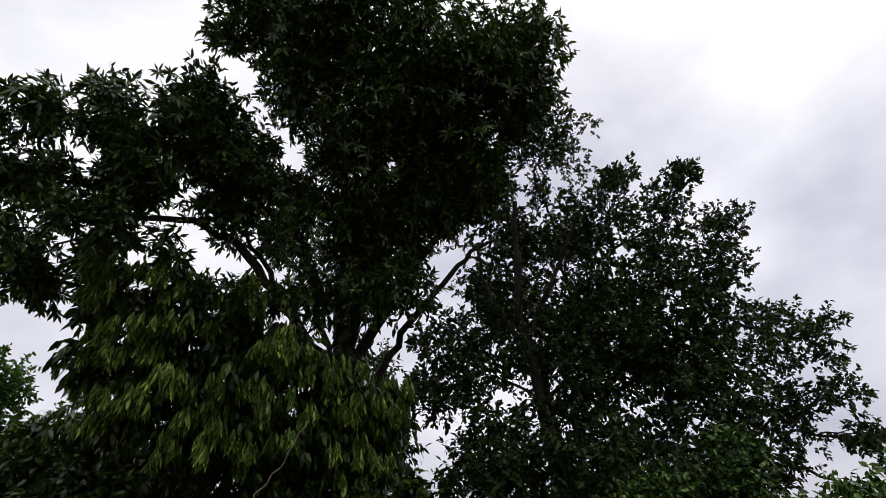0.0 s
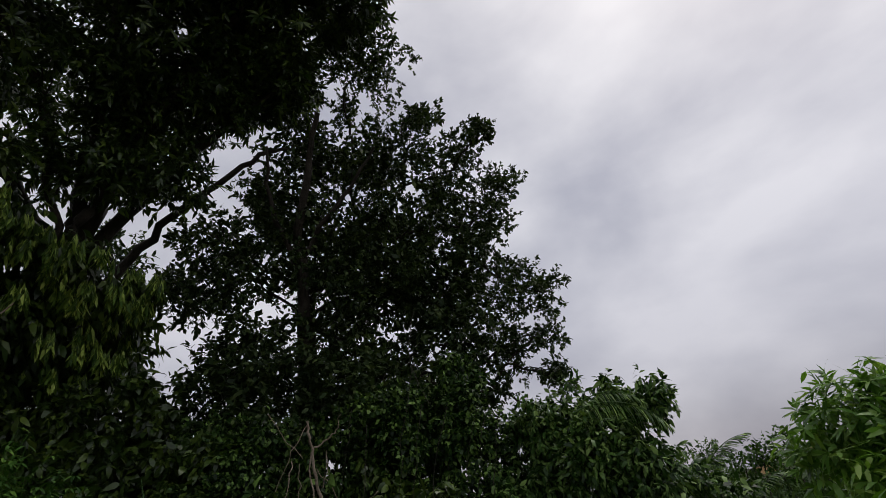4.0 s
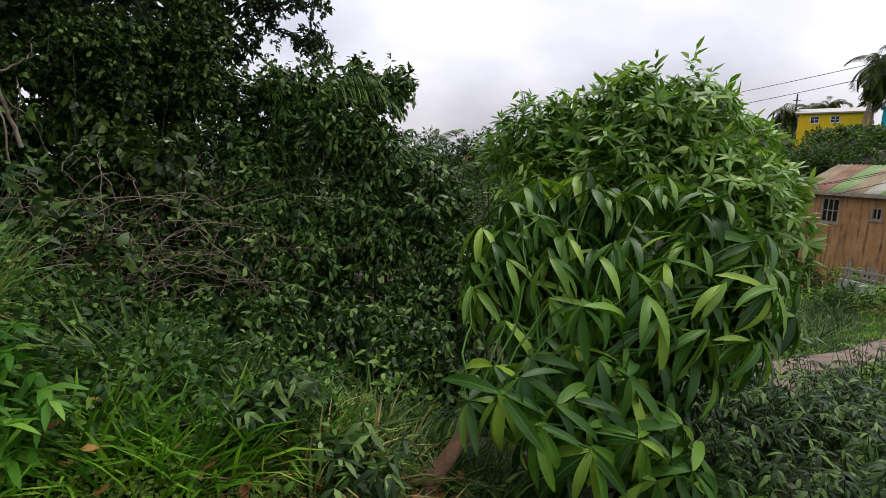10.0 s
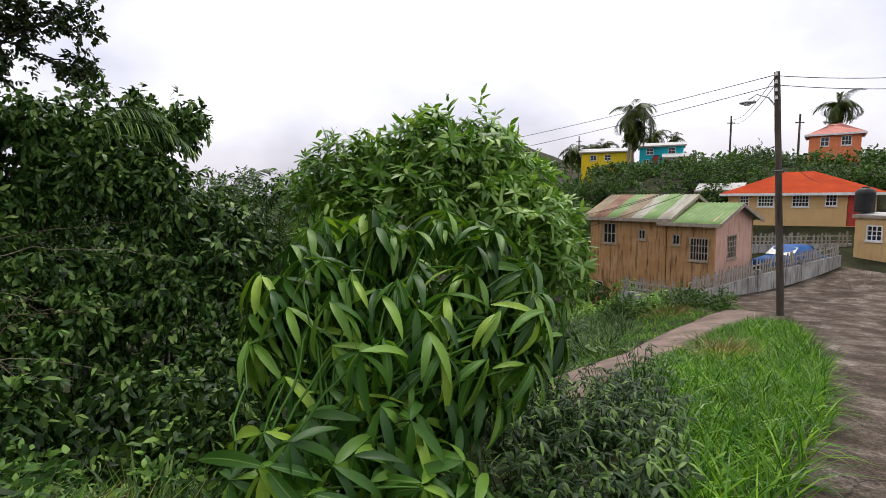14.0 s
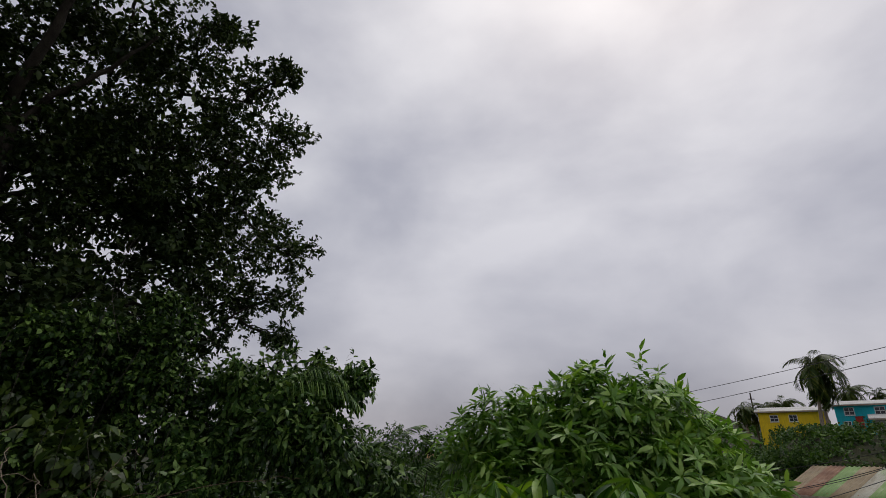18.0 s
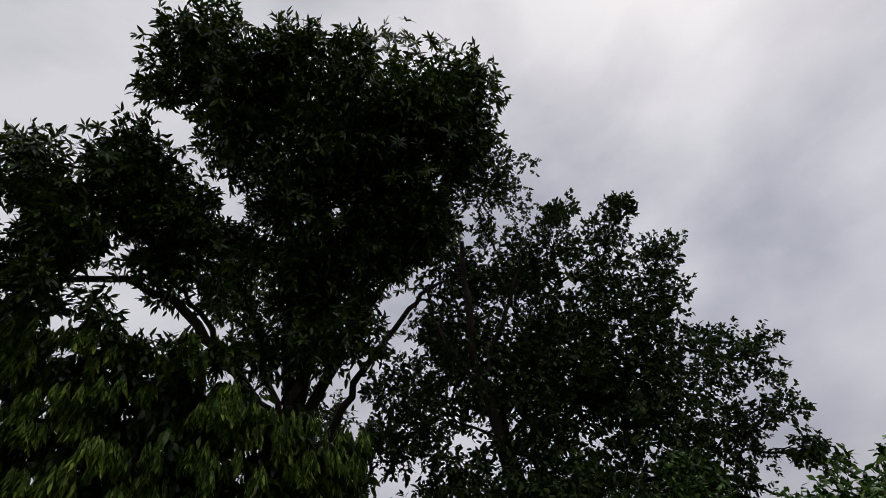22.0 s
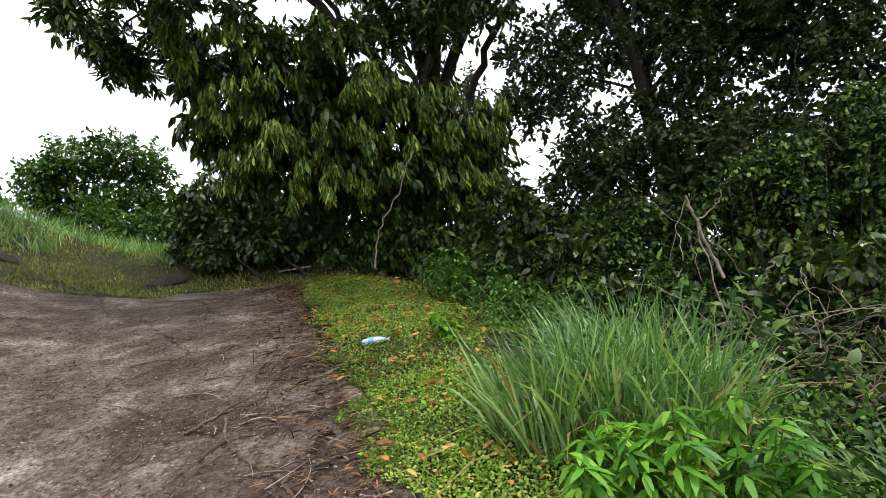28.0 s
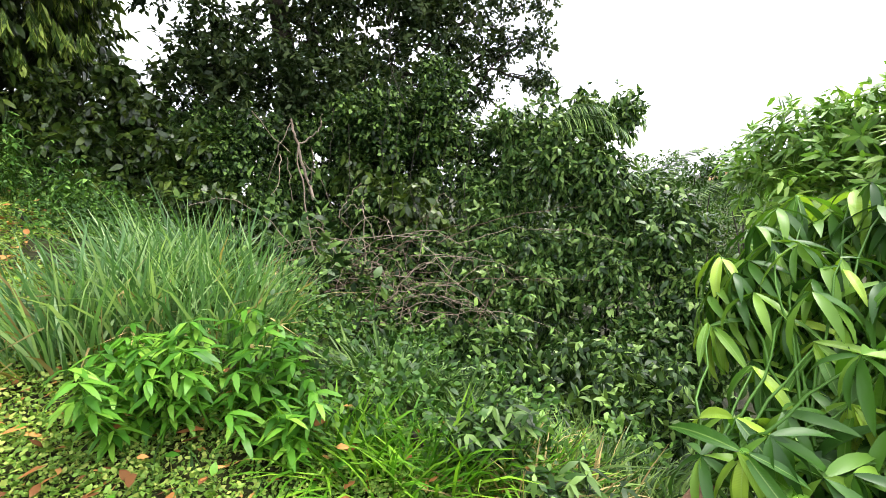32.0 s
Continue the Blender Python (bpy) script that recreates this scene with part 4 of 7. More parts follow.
almond = tree("almond_tree", (-9.5, 6.2), ALMOND_FORK, [clumped(ALMOND_OUTER, 9, rgq), clumped(ALMOND_INNER, 7, rgq), ALMOND_LOW, ALMOND_CORE + [(q[0], q[1], q[2], q[3] * 0.85) for q in ALMOND_INNER], [(q[0], q[1], q[2], q[3] * 0.6) for q in ALMOND_OUTER]],
     [dict(leaf=0.085, width=0.042, dens=300, per=9, hang=0.0, seed=31, inner=0.25, rag=0.5),
      dict(leaf=0.10, width=0.05, dens=255, per=8, hang=0.05, seed=32, inner=0.25, rag=0.5),
      dict(leaf=0.14, width=0.065, dens=400, per=9, hang=0.2, seed=33),
      dict(leaf=0.15, width=0.075, dens=92, per=8, hang=0.1, seed=34, inner=0.5),
      dict(leaf=0.12, width=0.055, dens=50, per=8, hang=0.1, seed=35, inner=0.5)],
     [M_ALMOND] * 5, "airy dark tree with small leaves over the gully", "tree", 0.24, 22, limb_of=[2, 3, 4])
for root, LL in ((almond, ALMOND_LIMBS),):
    for pts, ra, rb in LL:
        P = np.array(pts, float)
        t = np.linspace(0, len(P) - 1, 4 * len(P))
        Q = np.column_stack([np.interp(t, np.arange(len(P)), P[:, k]) for k in range(3)])
        Q[1:-1] += rgm.normal(0, 0.03, Q[1:-1].shape)
        V, F = tube(Q, np.linspace(ra, rb, len(Q)), 6)
        mesh_thing("limb", V, F, M_BARK, root, smooth=True)
tree("slender_tree", (-16.0, 2.6), SLENDER_FORK, [BACK_TREE],
     [dict(leaf=0.17, width=0.07, dens=260, per=8, hang=0.15, seed=41, inner=0.2)], [M_ALMOND],
     "slender open-crowned tree behind the mango", "tree", 0.12, 23)
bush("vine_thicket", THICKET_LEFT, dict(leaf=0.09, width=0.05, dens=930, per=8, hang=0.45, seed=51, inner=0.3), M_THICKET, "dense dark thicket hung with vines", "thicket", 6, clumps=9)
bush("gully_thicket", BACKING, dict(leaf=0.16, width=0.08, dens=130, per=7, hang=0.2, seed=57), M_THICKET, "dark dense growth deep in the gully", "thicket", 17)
bush("bramble", THICKET_LOW, dict(leaf=0.10, width=0.055, dens=560, per=8, hang=0.2, seed=52), M_THICKET, "low tangled bramble with dry stems", "bramble", 7, clumps=8)
bush("glossy_shrub", SHRUB, dict(leaf=0.125, width=0.048, dens=700, per=8, hang=0.55, seed=53, inner=0.35), M_SHRUB, "tall glossy dark green shrub in the gully", "shrub", 8, clumps=9)
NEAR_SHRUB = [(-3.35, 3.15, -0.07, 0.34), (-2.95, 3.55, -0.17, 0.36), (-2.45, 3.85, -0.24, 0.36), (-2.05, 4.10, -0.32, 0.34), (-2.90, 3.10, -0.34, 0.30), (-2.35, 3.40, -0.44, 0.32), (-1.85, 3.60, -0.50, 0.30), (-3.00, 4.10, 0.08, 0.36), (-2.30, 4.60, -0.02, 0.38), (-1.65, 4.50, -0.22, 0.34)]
# Glossy shrub again, in darker thicket leaves that stand in for hollow shade.
bush("low_glossy_shrub", NEAR_SHRUB, dict(leaf=0.11, width=0.042, dens=560, per=8, hang=0.45, seed=63, inner=0.35), M_THICKET, "low glossy shrub on the gully's slope, greens darkened for hollow shade", "shrub", 18, clumps=6)
bush("path_weed", [(x, y, ground_z(x, y) + 0.10, r) for x, y, r in ((0.85, 5.95, 0.26), (1.20, 6.15, 0.22), (1.05, 5.70, 0.28), (1.45, 6.00, 0.20), (0.60, 6.25, 0.26))], dict(leaf=0.10, width=0.035, dens=620, per=8, hang=0.3, seed=66, inner=0.35), M_THICKET, "low dark weeds at the foot of the footpath", "weeds", 19)
light_bush = bush("light_green_bush", BUSH, dict(leaf=0.17, width=0.05, dens=330, per=8, hang=0.25, seed=54, rag=0.2, inner=0.5), M_BUSH, "bright green bush with whorls of long leaflets", "bush", 9)
V, F = rosettes(BUSH, 190, 0.21, 0.05, 55)
mesh_thing("leaf_whorl", V, F, M_BUSH, light_bush)
BUSH_SHOOTS = [(-0.22, 7.2, 2.34), (0.14, 7.25, 2.34), (0.46, 7.2, 2.45), (-0.52, 7.3, 2.2), (0.66, 7.15, 2.36), (-0.85, 7.35, 2.06), (0.93, 7.1, 2.27)]
for k, (x, y, z) in enumerate(BUSH_SHOOTS):
    V, F = tube(crooked((x * 0.8, y, z - 0.75), (x, y, z), rgq, 7), np.linspace(0.012, 0.005, 7), 5)
    mesh_thing("shoot", V, F, M_BUSH, light_bush, smooth=True)
V, F = rosettes([(x, y, z, 0.09) for x, y, z in BUSH_SHOOTS] + [(x * 0.93, y, z - 0.22, 0.12) for x, y, z in BUSH_SHOOTS], 420, 0.21, 0.05, 56, 9)
mesh_thing("shoot_leaf", V, F, M_BUSH, light_bush)
for k in range(len(VALLEY)):
    bush("valley_tree", [VALLEY[k]], dict(leaf=0.13, width=0.055, dens=420, per=6, hang=0.1, seed=60 + k, rag=0.25), M_FAR, "green tree down in the valley", "tree", 10 + k, group="valley trees")
rgw = np.random.RandomState(70)
woods = []
while len(woods) < 120:
    az_, d_ = math.radians(-60 + 100 * rgw.rand()), 28 + 240 * rgw.rand() ** 1.6
    x, y = d_ * math.sin(az_), d_ * math.cos(az_)
    if x > 1 and d_ < 95:
        continue
    r_ = 1.2 + 1.6 * rgw.rand() + d_ * 0.008
    woods.append((x, y, ground_z(x, y) + r_ * 0.6, r_))
V, F = foliage(woods, 1.1, 0.7, 4.5, 4, 0.1, 71, 0.15)
tagged(mesh_thing("far_woods", V, F, M_FAR), "green woods covering the valley and far slopes", "woods", kind="stuff")
scrub = []
rgh = np.random.RandomState(75)
while len(scrub) < 340:
    az_, d_ = math.radians(13 + 36 * rgh.rand()), 36 + 46 * rgh.rand()
    x, y = d_ * math.sin(az_), d_ * math.cos(az_)
    r_ = 0.6 + 0.7 * rgh.rand()
    if az_ < math.radians(25):
        r_ *= 0.85
    if not (17 < x < 31 and 27 < y < 42):
        scrub.append((x, y, ground_z(x, y) + r_ * 0.2, r_))
V, F = foliage(scrub, 0.30, 0.15, 40, 6, 0.1, 76, 0.15)
tagged(mesh_thing("hillside_scrub", V, F, M_FAR), "low green scrub covering the hillside between houses", "scrub", kind="stuff")
for k in range(len(HEDGE)):
    bx, by, bz, br = HEDGE[k]
    bush("hillside_bush", [(bx, by, bz, br), (bx + br * 0.9, by + 0.5, bz - br * 0.4, br * 0.7), (bx - br * 0.7, by - 0.4, bz - br * 0.5, br * 0.7)],
         dict(leaf=0.24, width=0.10, dens=120, per=6, hang=0.1, seed=80 + k), M_FAR, "bushy tree on the hillside by the houses", "tree", 30 + k, group="hillside bushes")
bush("crest_tree", FAR_BUSH, dict(leaf=0.17, width=0.08, dens=330, per=7, hang=0.2, seed=91), M_FAR, "rounded dense tree beyond the grassy crest", "tree", 41)
bush("crest_shrub", CREST_BUSHES, dict(leaf=0.17, width=0.08, dens=420, per=8, hang=0.6, seed=92), M_MANGO, "dark undergrowth beneath the mango tree", "shrub", 42, clumps=6)
bush("bougainvillea", BOUGAINVILLEA, dict(leaf=0.09, width=0.055, dens=640, per=7, hang=0.1, seed=93), M_THICKET, "bougainvillea bush with red flowers", "shrub", 43)


# ---------------------------------------------------------------- grasses and low plants
def blades(xy, base_dir, length, width, bend, seed, zoff=0.0):
    """Grass blades: a curved tapering strip from each foot."""
    rg = np.random.RandomState(seed)
    n = len(xy)
    foot = np.column_stack([xy, height(xy[:, 0], xy[:, 1]) + zoff])
    D = unit(base_dir)
    side = unit(np.column_stack([-D[:, 1] + rg.normal(0, 0.3, n), D[:, 0] + rg.normal(0, 0.3, n), rg.normal(0, 0.1, n)]))
    L = length[:, None]
    out = unit(np.column_stack([D[:, :2], np.zeros(n)]) + 1e-6)
    lv = [0.0, 0.35, 0.68, 1.0]
    ws = [0.7, 1.0, 0.75, 0.08]
    rings = []
    for t, w in zip(lv, ws):
        c = foot + D * L * t + (out * 0.6 + np.array([0, 0, -1.0])) * L * (bend[:, None] * t * t)
        rings.append(c + side * width[:, None] * 0.5 * w)
        rings.append(c - side * width[:, None] * 0.5 * w)
    V = np.stack(rings, 1).reshape(-1, 3)
    k = np.arange(n)[:, None, None] * 8
    F = (k + np.array([[0, 1, 3, 2], [2, 3, 5, 4], [4, 5, 7, 6]])[None]).reshape(-1, 4)
    return V, F


def tussock(name, x, y, r, n, L, w, mat, label, seed, lean=0.45, bend=0.28, group="", category="grass", fx=0.0, fy=0.0):
    rg = np.random.RandomState(seed)
    a = rg.rand(n) * 2 * np.pi
    q = r * np.sqrt(rg.rand(n))
    off = np.column_stack([np.cos(a), np.sin(a)]) * q[:, None]
    xy = np.array([x, y]) + off
    D = np.column_stack([off / max(r, 1e-6) * lean + rg.normal(0, 0.16, (n, 2)) + np.array([fx, fy]), np.ones(n)])
    V, F = blades(xy, D, L * (0.45 + 0.65 * rg.rand(n)), w * (0.6 + 0.8 * rg.rand(n)), bend * (0.3 + 1.2 * rg.rand(n)), seed + 1)
    V = V.copy()
    ob = mesh_thing(name, V, F, mat, None, label)
    return tagged(ob, label, category, group, "stuff")


for k, ((x, y), r, L) in enumerate([(CLUMP_A, 0.26, 0.72), (CLUMP_B, 0.28, 0.78), (CLUMP_C, 0.28, 0.78), ((-3.75, 1.35), 0.28, 0.85), ((-4.1, 1.75), 0.3, 1.0), ((-3.65, 1.85), 0.3, 0.95)]):
    tussock("grass_clump", x, y, r * 1.1, 270, L * 1.05, 0.016, M_GRASS_PALE, "tall clump of green blade grass beside the lane", 110 + k, group="grass clumps", lean=0.20, bend=0.34)
    tussock("dry_blade_tuft", x + 0.05, y - 0.04, r, 26, L * 1.0, 0.016, M_DRYGRASS, "dry straw blades standing in the grass clump", 210 + k, group="dry blades", lean=0.5, bend=0.6)
for k, (x, y, r, L, n) in enumerate([(-1.6, 2.2, 0.35, 0.42, 330), (-1.15, 2.35, 0.35, 0.42, 330), (-2.1, 2.35, 0.35, 0.42, 330), (-0.75, 2.25, 0.35, 0.40, 300), (-2.5, 2.2, 0.35, 0.5, 300), (-0.35, 2.2, 0.3, 0.35, 240), (-1.5, 2.9, 0.4, 0.5, 330), (*TUFT_A, 0.2, 0.42, 170), (*TUFT_B, 0.2, 0.45, 170), (*TUFT_C, 0.2, 0.42, 170), (*TUFT_D, 0.2, 0.38, 150), (*TUFT_E, 0.2, 0.4, 150)]):
    tussock("grass_tuft", x, y, r, n, L, 0.015, M_GRASS_BRIGHT if k > 6 else M_GRASS, "bright arching grass tuft on the verge", 130 + k, group="grass tufts", lean=0.7, bend=0.45)
for k, (x, y, L) in enumerate([(-2.9, 3.6, 0.5), (-2.4, 3.9, 0.45), (-3.4, 3.4, 0.6), (-1.9, 4.2, 0.4)]):
    tussock("sedge_tuft", x, y, 0.35, 240, L, 0.018, M_GRASS, "dark sedge tuft on the slope", 150 + k, group="sedge tufts", lean=0.8, bend=0.5)


for k, (x, y, L) in enumerate([(-1.3, 1.85, 0.42), (-1.2, 2.1, 0.45), (-0.95, 1.75, 0.36), (-1.6, 2.2, 0.4)]):
    tussock("dry_grass_tuft", x, y, 0.22, 130, L, 0.011, M_DRYGRASS, "half-dead brown grass tuft on the verge", 156 + k, group="dry grass tufts", lean=0.8, bend=0.55)


tussock("dry_grass_tuft", 8.3, 18.5, 0.8, 260, 0.65, 0.022, M_DRYGRASS, "dry brown brush below the old house", 157, group="dry grass tufts", lean=0.9, bend=0.6)
tussock("cut_grass_heap", *CUT_AT, 0.32, 420, 0.42, 0.012, M_DRYGRASS, "small heap of cut dry grass on the bed", 159, lean=1.6, bend=0.6)


def grass_bed(name, n, seed, test, box, L, w, mat, label, lean=0.35, bend=0.35, clump=0.6, zoff=0.0):
    """A meadow: blades over a stretch of the plan, denser in clumps."""
    rg = np.random.RandomState(seed)
    xy = np.column_stack([box[0] + (box[2] - box[0]) * rg.rand(n * 4), box[1] + (box[3] - box[1]) * rg.rand(n * 4)])
    xy = xy[test(xy[:, 0], xy[:, 1])]
    wave = np.sin(xy[:, 0] * 4.1 + np.sin(xy[:, 1] * 2.3) * 2) * np.sin(xy[:, 1] * 3.7 + xy[:, 0])
    xy = xy[rg.rand(len(xy)) < 0.55 + 0.45 * clump * wave][:n]
    n = len(xy)
    wave = np.sin(xy[:, 0] * 2.1 + 1) * np.sin(xy[:, 1] * 1.7)
    D = np.column_stack([rg.normal(0, lean, (n, 2)), np.ones(n)])
    if name == "meadow_grass":
        wave = wave - 2.4 * (1 - np.clip((path_side(xy[:, 0], xy[:, 1]) - 0.6) / 1.6, 0, 1))
    V, F = blades(xy, D, L * (0.5 + 0.6 * rg.rand(n)) * (1 + 0.25 * wave), w * (0.6 + 0.8 * rg.rand(n)), bend * (0.3 + 1.2 * rg.rand(n)), seed + 1, zoff)
    return tagged(mesh_thing(name, V, F, mat), label, "grass", kind="stuff")


def path_side(x, y):
    """Distance from the footpath: positive on the lane's side of it."""
    best, sign = np.full(np.shape(x), 1e9), np.ones(np.shape(x))
    for (ax, ay), (bx_, by_) in zip(PATH_LINE, PATH_LINE[1:]):
        dx, dy = bx_ - ax, by_ - ay
        t = np.clip(((x - ax) * dx + (y - ay) * dy) / (dx * dx + dy * dy), 0, 1)
        d = np.hypot(x - ax - t * dx, y - ay - t * dy)
        side = -(dx * (y - ay) - dy * (x - ax))
        sign = np.where(d < best, np.sign(side), sign)
        best = np.minimum(best, d)
    return best * sign


def crest_side(x, y):
    """Distance beyond the line along which the lane runs out into turf."""
    return -0.62 * (x + 8.0) - 0.78 * (y + 7.5)


def bed_test(x, y):
    q = edge_distance(x, y)
    return (q > -0.1) & (q < 3.2) & (path_side(x, y) > 0.75) & (x > 1.6 + 0.25 * np.sin(y * 3)) & (y < 15.5)


grass_bed("meadow_grass", 26000, 161, bed_test, (0.8, 2.0, 12.5, 16.5), 0.62, 0.016, M_GRASS_BRIGHT, "lush bright green grass bed beside the lane", 0.42, 0.42, 0.95)
grass_bed("crest_grass", 12000, 163, lambda x, y: (edge_distance(x, y) < -0.9) & ((crest_side(x, y) > 1.3 + 0.3 * np.sin(x * 3)) | ((x < -12.2) & (edge_distance(x, y) < -1.6))) & (x < -8.6), (-18, -13, -8.5, -2.6), 0.62, 0.016, M_GRASS_PALE, "pale tall grass along the crest", 0.3, 0.35)
grass_bed("bank_grass", 14000, 165, lambda x, y: (edge_distance(x, y) < -3.1 - 1.9 * smoothstep(-5.0, -7.5, x) - 2.8 * smoothstep(-2.4, 3.6, x)) & (np.hypot(x, y) > 3.6) & (x > -8.9), (-9, -12, 1, -2.6), 0.34, 0.012, M_GRASS, "short green grass on the bank", 0.4, 0.4)
grass_bed("crest_turf", 17000, 167, lambda x, y: ((x < -10.5 + 0.3 * np.sin(y * 4)) | (crest_side(x, y) > -1.3 + 0.25 * np.sin(x * 5))) & (edge_distance(x, y) < 1.2) & (crest_side(x, y) < 2.4) & (np.hypot(x - RUT_A[0], y - RUT_A[1]) > 0.36) & (np.hypot(x - RUT_B[0], y - RUT_B[1]) > 0.34), (-13.5, -10, -7.3, 0.4), 0.12, 0.010, M_TURF, "short dry turf where the lane ends", 0.45, 0.3, zoff=0.01)
grass_bed("slope_grass", 9000, 169, lambda x, y: (edge_distance(x, y) > 4.2) & (x > 3.5) & (y < 21), (3, 9, 12, 21), 0.7, 0.02, M_GRASS, "rough grass below the old house", 0.4, 0.4)
grass_bed("path_margin", 9000, 168, lambda x, y: (edge_distance(x, y) > 0.15) & (np.abs(path_side(x, y)) > 0.65) & (path_side(x, y) < 1.2) & (path_side(x, y) > -3.0), (3, 8, 12, 21), 0.28, 0.014, M_GRASS_BRIGHT, "short grass along the footpath", 0.5, 0.4)


grass_bed("verge_grass", 2300, 176, lambda x, y: (edge_distance(x, y) > 0.25) & (edge_distance(x, y) < 2.1) & (x > -3.4) & (x < 1.8), (-4.2, 0.8, 2.2, 8), 0.27, 0.011, M_GRASS, "rough grass on the slope below the lane", 0.5, 0.5)
grass_bed("bed_margin", 5000, 178, lambda x, y: (edge_distance(x, y) > 2.4) & (edge_distance(x, y) < 5.2) & (path_side(x, y) < -0.7) & (x > 1.2) & (y < 13), (1, 3, 9, 13), 0.4, 0.018, M_GRASS, "ragged dark grass margin of the grass bed", 0.5, 0.5)


tussock("straw_patch", 5.75, 10.55, 0.42, 420, 0.98, 0.016, M_DRYGRASS, "patch of flattened dry straw in the grass bed", 171, lean=0.45, bend=0.9)
grass_bed("bed_blades", 1800, 164, bed_test, (0.8, 2.0, 12.5, 16.5), 0.72, 0.016, M_GRASS_PALE, "long bluish blades through the grass bed", 0.5, 0.5, 0.95)


def scatter_leaves(name, n, seed, xy, leaf, width, mat, label, category, lift=0.01, up=0.6, flat=0.8, kind="stuff"):
    rg = np.random.RandomState(seed)
    n = len(xy)
    P = np.column_stack([xy, height(xy[:, 0], xy[:, 1]) + lift + rg.rand(n) * lift])
    D = np.column_stack([rg.normal(size=(n, 2)), rg.normal(0, 0.15, n) + up * 0.3])
    N = np.column_stack([rg.normal(0, 1 - flat, (n, 2)), np.ones(n)])
    s = 0.6 + 0.8 * rg.rand(n)
    V, F = leaf_arrays(P, D, N, leaf * s, width * s, 0.25, 0.12)
    return tagged(mesh_thing(name, V, F, mat), label, category, kind=kind)


rgv = np.random.RandomState(171)
vx = -10.6 + 10.4 * rgv.rand(520000)
vy = -2.4 + 5.2 * rgv.rand(520000)
vq = edge_distance(vx, vy)
vg = np.sin(vx * 5.3 + 2 * np.sin(vy * 3.1)) * np.sin(vy * 6.1 + vx) + 0.6 * np.sin(vx * 13 + vy * 9) * np.sin(vy * 15)
okv = (vq > -0.02 + 0.16 * np.sin(vx * 7) * np.sin(vx * 2.7)) & (rgv.rand(520000) < 0.85 + 0.5 * vg) & (vq < 1.4 + 0.2 * np.sin(vx * 3) + 0.9 * smoothstep(-5.0, -6.5, vx)) & (vx < -0.4)
verge = np.column_stack([vx[okv], vy[okv]])
scatter_leaves("verge_cover", 0, 172, verge[:62000], 0.020, 0.013, M_COVER, "low weedy ground cover on the verge", "ground cover", 0.035, 2.0, 0.25)
near_verge = verge[62000:][verge[62000:, 0] > -4.4][:26000]
scatter_leaves("verge_weed", 0, 187, near_verge, 0.024, 0.014, M_COVER, "dense creeping weed on the verge", "ground cover", 0.03, 2.2, 0.3)
grass_bed("verge_turf", 10000, 177, lambda x, y: (edge_distance(x, y) > -0.14 + 0.16 * np.sin(x * 5) * np.sin(x * 1.9 + 1)) & (edge_distance(x, y) < 1.35) & (x < -0.4), (-10.4, -2.4, -0.4, 2.2), 0.10, 0.008, M_COVER, "short grass through the ground cover of the verge", 0.6, 0.4)
scatter_leaves("verge_seedling", 0, 173, verge[85000:85300], 0.05, 0.028, M_WEED, "small leafy seedlings among the ground cover", "ground cover", 0.06, 1.2, 0.4)
scatter_leaves("fallen_leaves", 0, 174, verge[86000:86620], 0.085, 0.030, M_DRY, "orange fallen leaves on the verge", "leaf litter", 0.06, 0.2, 0.7)
rx = -10.5 + 10.1 * rgv.rand(60000)
ry = -5.4 + 5.6 * rgv.rand(60000)
rq = edge_distance(rx, ry)
okr = (rq < 0.0) & (rgv.rand(60000) < np.exp(rq * 2.4) * 0.95 + 0.035)
lane = np.column_stack([rx[okr], ry[okr]])
scatter_leaves("verge_litter", 0, 179, verge[90000:92600], 0.05, 0.018, M_DRY, "small brown leaf litter through the verge", "leaf litter", 0.03, 0.3, 0.6)
scatter_leaves("lane_litter", 0, 175, lane[:5000], 0.07, 0.009, M_LITTER, "brown leaf litter along the lane's edge", "leaf litter", 0.045, 0.2, 0.75)


pod = lane[(edge_distance(lane[:, 0], lane[:, 1]) > -0.75)]
clump_w = np.sin(pod[:, 0] * 3.1 + 1.0) * np.sin(pod[:, 1] * 4.3 + pod[:, 0])
pod = pod[(clump_w > 0.0) | (rgv.rand(len(pod)) < 0.25)]
scatter_leaves("curled_leaves", 0, 188, pod[:1500], 0.13, 0.011, M_LITTER, "long curled brown leaves drifted along the lane's edge", "leaf litter", 0.05, 0.5, 0.35)
scatter_leaves("broad_fallen_leaves", 0, 189, verge[93000:93400], 0.085, 0.036, M_DRY, "broad orange fallen leaves on the verge", "leaf litter", 0.08, 0.4, 0.6)


